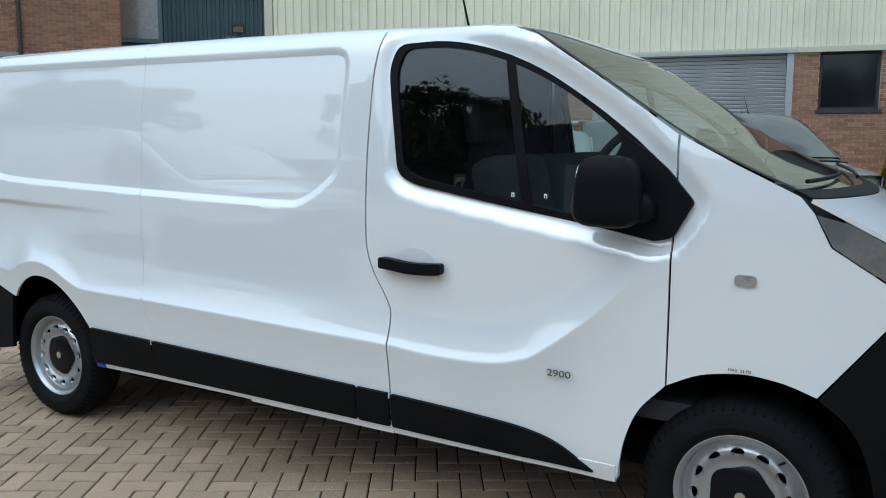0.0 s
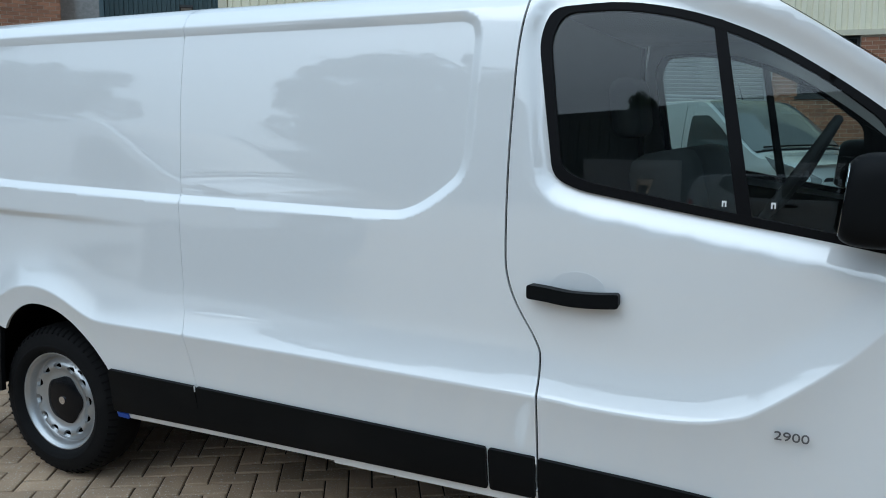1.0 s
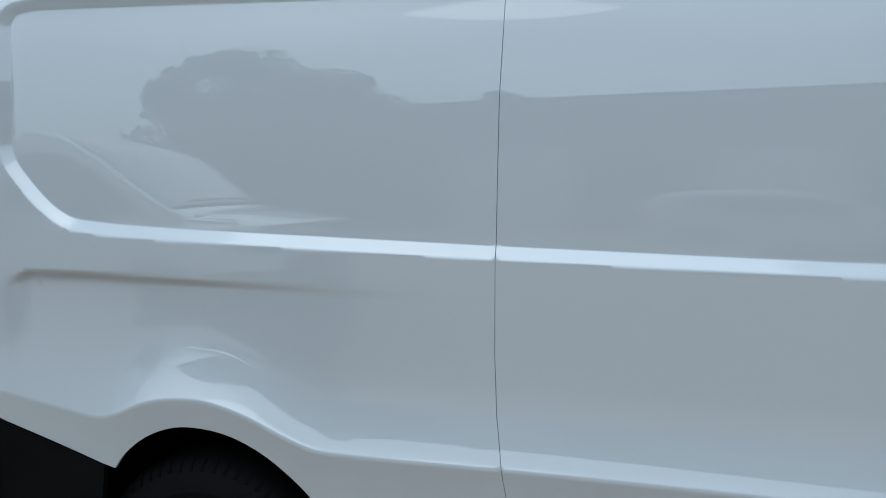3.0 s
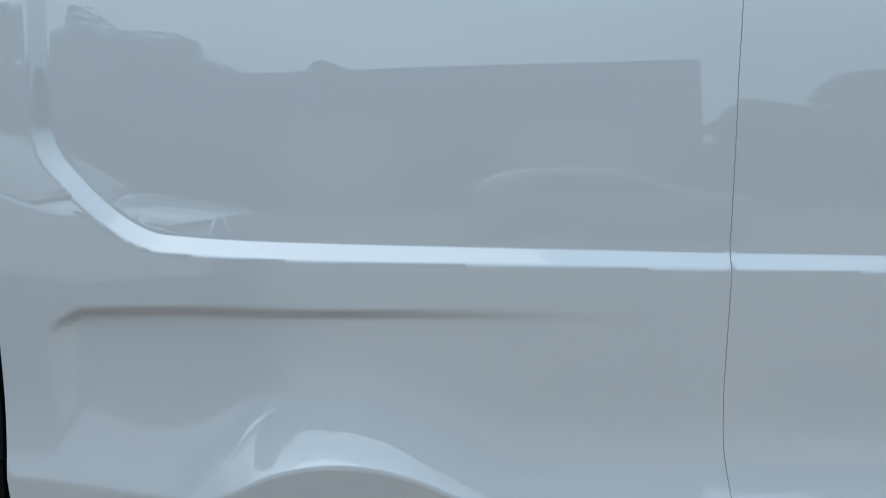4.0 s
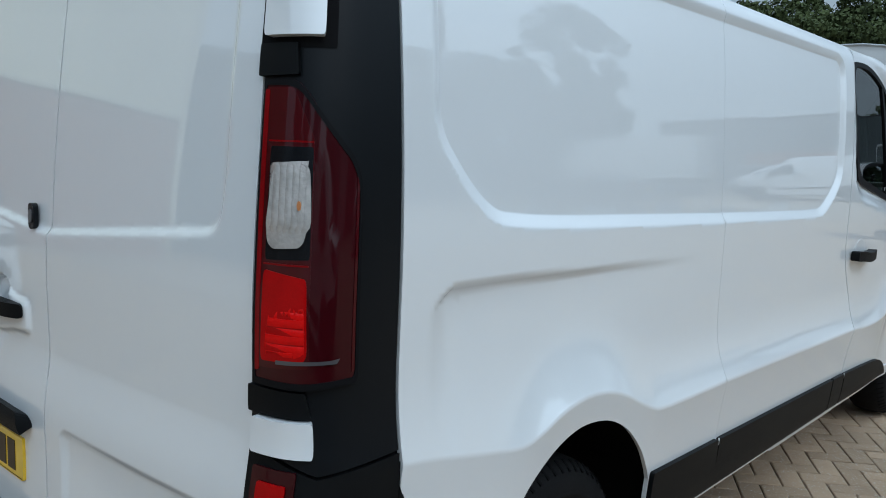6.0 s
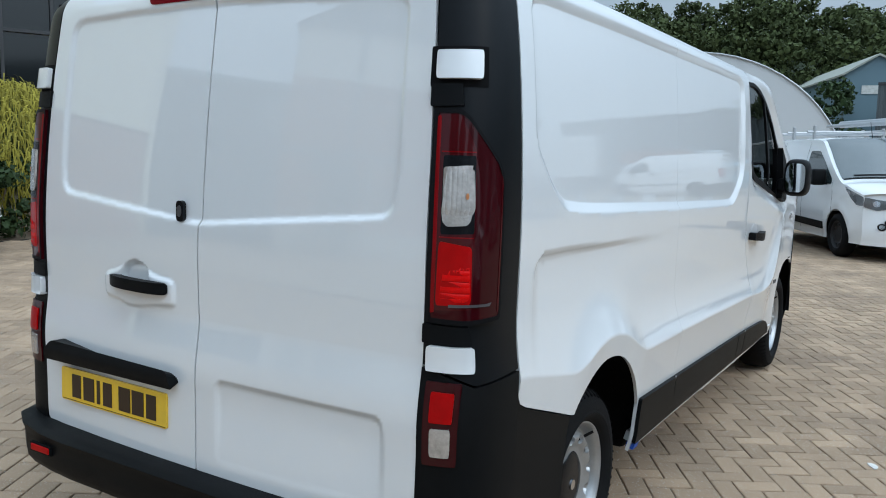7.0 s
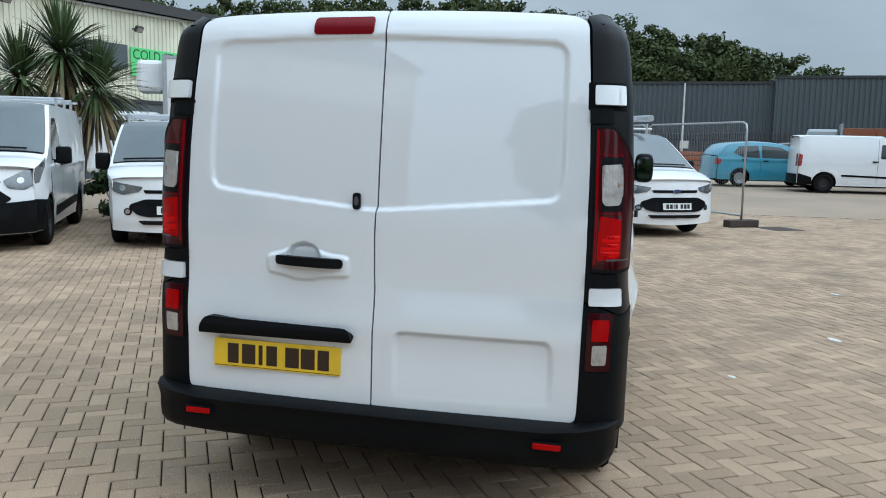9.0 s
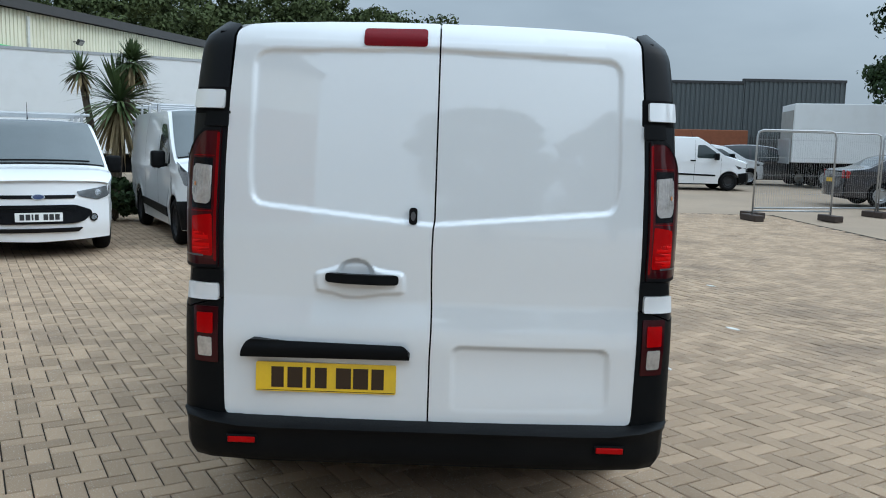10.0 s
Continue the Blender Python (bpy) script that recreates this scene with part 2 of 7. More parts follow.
def rounded(poly, r=0.03, n=5):
    """Rounds the corners of a closed shape; r may be a list."""
    out = []
    k = len(poly)
    for i in range(k):
        p, a, b = (np.array(poly[j % k], float) for j in (i, i - 1, i + 1))
        rr = r[i] if isinstance(r, (list, tuple)) else r
        u, v = a - p, b - p
        la, lb = np.hypot(*u), np.hypot(*v)
        q = min(rr, 0.45 * la, 0.45 * lb)
        if q < 1e-4:
            out.append(tuple(p))
            continue
        s, e = p + u / la * q, p + v / lb * q
        for t in np.linspace(0, 1, n):
            out.append(tuple((1 - t) ** 2 * s + 2 * t * (1 - t) * p + t * t * e))
    return out


def resample(poly, step, closed=True):
    out = []
    k = len(poly)
    for i in range(k if closed else k - 1):
        a, b = np.array(poly[i], float), np.array(poly[(i + 1) % k], float)
        n = max(1, int(math.ceil(np.hypot(*(b - a)) / step)))
        out += [tuple(a + (b - a) * j / n) for j in range(n)]
    if not closed:
        out.append(tuple(poly[-1]))
    return out


def smooth_line(pts, n=8):
    """Catmull-Rom through the points."""
    P = [np.array(p, float) for p in pts]
    P = [2 * P[0] - P[1]] + P + [2 * P[-1] - P[-2]]
    out = []
    for i in range(1, len(P) - 2):
        for t in np.arange(n) / n:
            a, b, c, d = P[i - 1:i + 3]
            out.append(tuple(0.5 * (2 * b + (c - a) * t + (2 * a - 5 * b + 4 * c - d) * t * t + (3 * b - a - 3 * c + d) * t ** 3)))
    out.append(tuple(pts[-1]))
    return out


def curve_fn(pts):
    """A smooth function through (x, value) pairs."""
    L = np.array(smooth_line(pts, 10))
    return lambda x: np.interp(x, L[:, 0], L[:, 1])


def panel(name, surf, outer, material, parent, holes=(), fine=(), step=0.03, fine_step=0.01, band=0.04, edge=0.02, rim=0.012, off=0.0, out=None, label="", lines=()):
    """A sheet cut to a shape on a surface surf(u, v) -> points (n, 3), with normals of that surface, offset outwards, and a turned-in rim.
    out: a vector that points outwards."""
    loops = [resample(outer, edge)] + [resample(h, edge) for h in holes]
    lo, hi = np.min(loops[0], axis=0), np.max(loops[0], axis=0)

    def grid(st):
        gx, gy = np.meshgrid(np.arange(lo[0] + 0.37 * st, hi[0], st), np.arange(lo[1] + 0.41 * st, hi[1], st))
        P = np.c_[gx.ravel(), gy.ravel()]
        keep = signed(P, loops[0]) > 0.45 * min(st, edge)
        for h in loops[1:]:
            keep &= signed(P, h) < -0.45 * min(st, edge)
        return P[keep]

    P = grid(step)
    if fine:
        F = grid(fine_step)
        near_f = np.full(len(F), 1e9)
        near_p = np.full(len(P), 1e9)
        for line in fine:
            near_f = np.minimum(near_f, seg_dist(F, line, False)[0])
            near_p = np.minimum(near_p, seg_dist(P, line, False)[0])
        P = np.r_[P[near_p > band + 0.4 * step], F[near_f <= band]]
    verts, edges = [], []
    for l in loops:
        k0 = len(verts)
        verts += [Vector(p) for p in l]
        edges += [(k0 + i, k0 + (i + 1) % len(l)) for i in range(len(l))]
    for line in lines:
        Q = np.array(line)
        ok = signed(Q, loops[0]) > 0.004
        for h in loops[1:]:
            ok &= signed(Q, h) < -0.004
        if not ok.any():
            continue
        P = P[seg_dist(P, line, False)[0] > 0.0035]
        k0 = len(verts)
        idx = [i for i in range(len(Q)) if ok[i]]
        verts += [Vector(Q[i]) for i in idx]
        edges += [(k0 + j, k0 + j + 1) for j in range(len(idx) - 1) if idx[j + 1] == idx[j] + 1]
    verts += [Vector(p) for p in P]
    V, E, F, *_ = delaunay_2d_cdt(verts, edges, [], 0, 1e-6)
    U = np.array([tuple(v) for v in V])
    T = np.array([f for f in F if len(f) == 3])
    C = U[T].mean(axis=1)
    keep = seg_dist(C, loops[0])[1]
    for h in loops[1:]:
        keep &= ~seg_dist(C, h)[1]
    T = T[keep]
    e = 0.0015
    Q = surf(U[:, 0], U[:, 1])
    du = surf(U[:, 0] + e, U[:, 1]) - surf(U[:, 0] - e, U[:, 1])
    dv = surf(U[:, 0], U[:, 1] + e) - surf(U[:, 0], U[:, 1] - e)
    nrm = np.cross(du, dv)
    nrm /= np.maximum(np.linalg.norm(nrm, axis=1, keepdims=True), 1e-12)
    if out is not None and (nrm @ np.array(out, float)).mean() < 0:
        nrm = -nrm
    Q = Q + off * nrm
    a, b, c = Q[T[:, 0]], Q[T[:, 1]], Q[T[:, 2]]
    fn = np.cross(b - a, c - a)
    turn = (fn * nrm[T].sum(axis=1)).sum(axis=1) < 0
    T[turn] = T[turn][:, ::-1]
    pts, nn, faces = Q.tolist(), nrm.tolist(), T.tolist()
    if rim:
        cnt = {}
        for t in faces:
            for i in range(3):
                cnt[(t[i], t[(i + 1) % 3])] = 1
        border = [k for k in cnt if (k[1], k[0]) not in cnt]
        for i, j in border:
            d = Q[j] - Q[i]
            o = np.cross(d, nrm[i])
            o /= max(np.linalg.norm(o), 1e-12)
            k = len(pts)
            pts += [Q[i].tolist(), Q[j].tolist(), (Q[j] - rim * nrm[j]).tolist(), (Q[i] - rim * nrm[i]).tolist()]
            nn += [o.tolist()] * 4
            faces.append([k + 1, k, k + 3, k + 2])
    me = bpy.data.meshes.new(name)
    me.from_pydata(pts, [], faces)
    me.polygons.foreach_set("use_smooth", [True] * len(me.polygons))
    me.normals_split_custom_set_from_vertices(nn)
    return link(name, me, material, parent, label)


def arc(cx, cy, r, a0, a1, n=16, ry=None):
    ry = r if ry is None else ry
    return [(cx + r * math.cos(radians(a)), cy + ry * math.sin(radians(a))) for a in np.linspace(a0, a1, n)]


def text_mesh(name, words, size, material, parent, m, label="", depth=0.002):
    cu = bpy.data.curves.new(name, 'FONT')
    cu.body, cu.size, cu.extrude = words, size, depth
    cu.align_x, cu.align_y = 'CENTER', 'CENTER'
    tmp = bpy.data.objects.new(name, cu)
    me = bpy.data.meshes.new_from_object(tmp)
    bpy.data.objects.remove(tmp)
    me.materials.clear()
    ob = link(name, me, material, parent, label)
    ob.matrix_basis = m
    return ob


# ---- the white panel van: x from its tail (0) to its nose (5.4), y across, wheels on z = 0 ----
def wheel(parent, x, y, side, holes=12, r=0.331, width=0.205, rim_r=0.222, cap=True, detail=True, rim_mat=None, inset_y=0.03):
    """A tyre on a pressed-steel rim; side -1 faces -y."""
    base = new("wheel")
    base.parent = parent
    base.matrix_basis = pose(x, y, r) if side < 0 else pose(x, y, r, 0, 0, 180)
    h = width / 2
    b = bmesh.new()
    lathe(b, [(rim_r - 0.005, -h + 0.03), (rim_r + 0.012, -h + 0.008), (rim_r + 0.028, -h - 0.004), (rim_r + 0.05, -h - 0.005), (r - 0.045, -h + 0.002), (r - 0.032, -h + 0.008), (r - 0.020, -h + 0.018), (r - 0.010, -h + 0.033),
              (r - 0.003, -h + 0.055), (r, 0), (r - 0.003, h - 0.055), (r - 0.012, h - 0.030), (r - 0.035, h - 0.005), (rim_r, h - 0.02)], 72)
    if detail:
        # raised ring on the sidewall and grooves round the tread
        lathe(b, [(rim_r + 0.030, -h - 0.0042), (rim_r + 0.034, -h - 0.0065), (rim_r + 0.040, -h - 0.0068), (rim_r + 0.044, -h - 0.0046)], 72)
    tyre = part("tyre", b, RUBBER, base, smooth=True)
    if detail:
        b = bmesh.new()
        for k in range(60):
            m = Matrix.Rotation(2 * math.pi * k / 60, 4, 'Y') @ Matrix.Translation((r - 0.0195, -h + 0.0215, 0)) @ Matrix.Rotation(radians(-38.5), 4, 'Z')
            box(b, -0.006, 0.0030, -0.019, 0.019, -0.0038, 0.0038, m=m)
        tagged(part("tread_pattern", b, GAP, tyre), kind="stuff")
    k = rim_r / 0.222
    prof = curve_fn([(0.0, 0.022), (0.09, 0.022), (0.112, 0.024), (0.13, 0.021), (0.148, 0.011), (0.163, 0.007), (0.176, 0.014), (0.186, 0.026), (0.20, 0.034)])

    def disc(u, v):
        return np.c_[u, -h + inset_y + prof(np.hypot(u, v) / k), v]

    cut = []
    for i in range(holes):
        a = 2 * math.pi * (i + 0.2) / holes
        ca, sa = math.cos(a), math.sin(a)
        cut.append([(k * ((0.159 + 0.0175 * math.cos(t)) * ca - 0.0235 * math.sin(t) * sa), k * ((0.159 + 0.0175 * math.cos(t)) * sa + 0.0235 * math.sin(t) * ca))
                    for t in np.linspace(0, 2 * math.pi, 12, endpoint=False)])
    panel("rim", disc, arc(0, 0, 0.193 * k, 0, 354, 60), rim_mat or STEEL, base, cut, step=0.010 if detail else 0.04, edge=0.008 if detail else 0.03, rim=0.012, out=(0, -1, 0), label="silver pressed-steel rim")
    b = bmesh.new()
    y0 = -h + inset_y
    lathe(b, [(r_ * k, y0 + y_) for r_, y_ in ((0.1905, 0.0305), (0.195, 0.034), (0.200, 0.031), (0.203, 0.020), (0.206, 0.008), (0.211, -0.001), (0.217, -0.005), (0.2195, -0.010), (0.225, -0.011), (0.2285, -0.006), (0.228, 0.012))], 72)
    part("rim_flange", b, rim_mat or STEEL, base, smooth=True)
    b = bmesh.new()
    lathe(b, [(0.002, -h + 0.10), (rim_r - 0.02, -h + 0.10), (rim_r - 0.005, h - 0.02)], 32)
    part("brake_drum", b, GAP, base)
    if cap:
        lobes = [(0.108 * (1 + 0.055 * math.cos(5 * t)) * math.cos(t) * k, 0.108 * (1 + 0.055 * math.cos(5 * t)) * math.sin(t) * k) for t in np.linspace(0, 2 * math.pi, 50, endpoint=False)]
        panel("hub_cap", lambda u, v: np.c_[u, -h + inset_y + 0.008 + 0.010 * np.clip(np.hypot(u, v) / 0.1, 0, 1.2) ** 4, v], lobes, GLOSS_BLACK, base, step=0.02, edge=0.01, rim=0.02, out=(0, -1, 0), label="black plastic hub cap")
        panel("cap_emblem", lambda u, v: np.c_[u, 0 * u - h + inset_y + 0.004, v], arc(0, 0, 0.017, 0, 345, 18), CHROME, base, step=0.01, rim=0.004, out=(0, -1, 0))
        b = bmesh.new()
        tube(b, [(0.112, -h + inset_y + 0.018, 0.132), (0.128, -h + inset_y - 0.008, 0.150)], 0.005, 8)
        part("tyre_valve", b, SEAL, base)
    return base


CREASE = [(0.38, 0.842), (0.47, 0.830), (0.55, 0.815), (0.64, 0.799), (0.736, 0.788), (0.80, 0.805), (0.858, 0.832), (0.915, 0.848), (0.975, 0.855), (1.04, 0.852), (1.107, 0.838),
          (1.17, 0.815), (1.233, 0.785), (1.30, 0.758), (1.356, 0.746), (1.516, 0.741), (1.782, 0.738), (2.228, 0.728), (2.68, 0.715), (3.145, 0.703),
          (3.305, 0.692), (3.5, 0.689), (3.62, 0.698), (3.70, 0.718), (3.78, 0.755), (3.97, 0.905), (4.11, 1.05), (4.3, 1.2)]
crease_z = curve_fn(CREASE)
RECESS = [(0.466, 1.80), (0.466, 1.481), (0.487, 1.428), (0.553, 1.352), (0.602, 1.308), (0.661, 1.275), (0.78, 1.264), (0.913, 1.258), (1.75, 1.230), (2.523, 1.211),
          (2.676, 1.212), (2.742, 1.235), (2.819, 1.282), (2.890, 1.340), (2.915, 1.40), (2.930, 1.58), (2.940, 1.78), (2.925, 1.83), (2.88, 1.852), (0.56, 1.852), (0.49, 1.84)]
WINDOW = rounded([(3.112, 1.76), (3.145, 1.850), (3.36, 1.858), (3.554, 1.818), (3.733, 1.746), (3.900, 1.642), (4.056, 1.530), (4.208, 1.396), (4.286, 1.305),
                  (4.222, 1.188), (4.166, 1.172), (3.913, 1.216), (3.568, 1.272), (3.255, 1.325), (3.175, 1.36)],
                 [0.05, 0.07, 0.1, 0.1, 0.1, 0.1, 0.1, 0.05, 0.02, 0.02, 0.04, 0.1, 0.1, 0.10, 0.09])
def inset(poly, d):
    """The closed shape drawn in by d along its corners' normals."""
    P = np.array(poly, float)
    t = np.roll(P, -1, 0) - np.roll(P, 1, 0)
    n = np.c_[-t[:, 1], t[:, 0]] / np.maximum(np.hypot(t[:, 0], t[:, 1]), 1e-9)[:, None]
    Q = P + d * n
    if signed(Q, poly).mean() < 0:
        Q = P - d * n
    return [tuple(q) for q in Q]


RECESS = [(x, z - 0.007 * float(smooth_step(2.4, 0.9, x)) * (z < 1.5)) for x, z in RECESS]
RECESS = resample(rounded(RECESS, 0.05, 5), 0.015)
width_up = curve_fn([(0.30, 0.945), (0.9, 0.945), (1.05, 0.9465), (1.25, 0.948), (1.45, 0.941), (1.65, 0.926), (1.80, 0.908), (1.85, 0.896), (1.88, 0.881), (1.91, 0.855)])


def ramp(s, w, soft=0.12):
    """0 to 1 over the width w at an even slope, with slightly eased ends."""
    t = np.clip(s / w, 0, 1)
    return (1 - soft) * t + soft * t * t * (3 - 2 * t)


def half_width(x, z):
    x, z = np.asarray(x, float), np.asarray(z, float)
    zc = crease_z(x)
    fade = smooth_step(3.75, 4.25, x)
    amp = 0.040 * (1 - fade) * (0.5 + 0.5 * smooth_step(0.60, 0.90, x))
    d = z - zc

    def waist(h):
        return width_up(h) + 0.007 * fade * (1 - smooth_step(0.9, 1.25, h))

    # a hollow flare runs out to the crease, and the sill turns in below it
    up = waist(z) + amp * np.clip(1 - np.maximum(d, 0) / 0.20, 0, 1) ** 2.2 * (1 - 0.17 * smooth_step(0, 0.02, -d))
    low = waist(zc) + amp - 0.056 * (1 - np.exp(np.minimum(d, 0) / 0.26)) * (amp / 0.040 + 0.15)
    k = smooth_step(-0.006, 0.006, d)
    w = up * k + low * (1 - k)
    P = np.c_[x.ravel(), z.ravel()]
    s = signed(P, RECESS).reshape(x.shape)
    w = w - 0.016 * ramp(s, 0.030)
    # the dark crease above the rear wheel
    zk = np.interp(x, [0.40, 0.46, 0.485, 0.53, 0.70, 1.62], [1.085, 1.112, 1.136, 1.159, 1.160, 1.142])
    depth = 0.018 * (1 - smooth_step(0.62, 1.66, x)) * smooth_step(0.455, 0.53, x)
    dk = zk - z
    w = w - depth * smooth_step(-0.004, 0.022, dk) * (1 - smooth_step(0.03, 0.36, dk))
    # the shoulder round the door window
    sw = signed(P, WINDOW).reshape(x.shape)
    w = w - 0.024 * (1 - smooth_step(0.0, 0.075, -sw)) * smooth_step(3.04, 3.13, x)
    # taper to the tail, the windscreen and the nose
    w = w - 0.016 * smooth_step(1.2, 0.3, x) - 0.02 * smooth_step(3.4, 4.3, x) * smooth_step(1.3, 1.7, z)
    w = w - 0.30 * np.clip((x - 4.55) / 0.85, 0, 1) ** 2.2
    w = w - 0.02 * smooth_step(0.42, 0.30, z)
    return w


def side_surf(s):
    return lambda x, z: np.c_[x, s * half_width(x, z), z]


top_edge = curve_fn([(0.2, 1.868), (0.27, 1.874), (0.5, 1.893), (0.9, 1.90), (3.3, 1.90), (3.5, 1.902), (3.62, 1.893), (3.72, 1.858), (3.95, 1.712), (4.238, 1.522), (4.42, 1.428), (4.613, 1.338), (4.8, 1.24), (5.0, 1.13), (5.3, 0.95), (5.45, 0.85)])
crown = curve_fn([(0.0, 0.050), (0.5, 0.052), (1.5, 0.06), (2.7, 0.060), (3.2, 0.045), (3.5, 0.034), (3.8, 0.022), (4.1, 0.016), (4.4, 0.020), (4.6, 0.040), (4.8, 0.058), (5.45, 0.07)])
crown_p = curve_fn([(0.0, 0.0), (3.3, 0.0), (3.7, 1.0), (5.45, 1.0)])


def top_surf(x, a):
    ze = top_edge(x)
    w = half_width(x, ze)
    q = np.abs(a)
    k = crown_p(x)
    z = ze + crown(x) * ((1 - k) * (0.55 * (1 - q ** 14) + 0.45 * (1 - q ** 2.2)) + k * (1 - q ** 2.4))
    x2 = x + np.clip((0.6 - x) / 0.34, 0, 1) * (0.03 * q ** 4 + 0.10 * np.clip((q - 0.80) / 0.12, 0, 1) ** 2)
    return np.c_[x2, a * w, z]


REAR_RECESS = rounded([(-0.690, 1.816), (-0.697, 1.36), (-0.686, 1.247), (0.0, 1.183), (0.664, 1.245), (0.676, 1.36), (0.668, 1.818), (0.0, 1.838)],
                      [0.07, 0.1, 0.13, 0.02, 0.13, 0.1, 0.07, 0.02], 8)
LOW_RECESS = rounded([(-0.085, 0.752), (-0.682, 0.752), (-0.690, 0.497), (-0.085, 0.487)], 0.045)
rear_x = curve_fn([(0.40, 0.138), (0.50, 0.138), (0.66, 0.138), (0.74, 0.135), (0.80, 0.138), (0.86, 0.146), (0.905, 0.151), (0.95, 0.151), (1.185, 0.150), (1.5, 0.172), (1.80, 0.206), (1.87, 0.222), (1.91, 0.245), (1.935, 0.272)])
HANDLE_BOSS = rounded([(0.425, 1.035), (0.365, 1.050), (0.31, 1.072), (0.235, 1.072), (0.18, 1.050), (0.090, 1.042), (0.085, 0.960), (0.18, 0.955), (0.25, 0.940), (0.31, 0.940), (0.36, 0.957), (0.420, 0.960)], 0.025)

HANDLE_BOSS = [(y, z - 0.028) for y, z in HANDLE_BOSS]


def rear_depth(y, z):
    x = rear_x(z) + 0.024 * (np.abs(y) / 0.8) ** 2.5
    P = np.c_[y, z]
    x = x + 0.011 * ramp(signed(P, REAR_RECESS), 0.020, 0.5)
    x = x + 0.013 * ramp(signed(P, LOW_RECESS), 0.022, 0.5) * smooth_step(0.45, 0.70, z)
    x = x - 0.010 * smooth_step(-0.006, 0.014, signed(P, HANDLE_BOSS))
    d = np.hypot((y - 0.272) / 0.075, (z - 1.0) / 0.062)
    x = x + 0.026 * smooth_step(1.0, 0.72, d) * smooth_step(0.985, 0.99, z)
    return x


def rear_surf(y, z):
    return np.c_[rear_depth(y, z), y, z]


def corner_surf(s):
    """The rear corner from the door's edge (u = 0) to the side panel (u = 1)."""
    def f(u, z):
        zz = np.clip(z, 0.3, 1.925)
        pull = 0.040 * smooth_step(1.84, 1.94, z) ** 2
        x0 = rear_x(zz) + 0.022
        w1 = half_width(np.full_like(zz, 0.385), np.clip(zz, 0.86, 1.9))
        y0 = np.interp(zz, [0.4, 1.0, 1.2, 1.65, 1.9], [0.757, 0.764, 0.764, 0.749, 0.731]) + (0.018 if s < 0 else 0.0)
        cx = x0 + 0.008
        c1y = 0.52 * y0 + 0.48 * w1 + 0.048
        ax, ay = x0, y0
        bx, by = cx, np.minimum(c1y, w1 - 0.03)
        ccx, cy = x0 + 0.048, w1 - 0.006
        dx, dy = 0.385, w1
        t = u
        x = (1 - t) ** 3 * ax + 3 * t * (1 - t) ** 2 * bx + 3 * t * t * (1 - t) * ccx + t ** 3 * dx
        y = (1 - t) ** 3 * ay + 3 * t * (1 - t) ** 2 * by + 3 * t * t * (1 - t) * cy + t ** 3 * dy
        return np.c_[x + pull * 0.5, s * (y - pull), z]
    return f


def nudge(poly):
    return [(x - 0.016 * float(smooth_step(3.75, 4.2, x)), z) for x, z in poly]


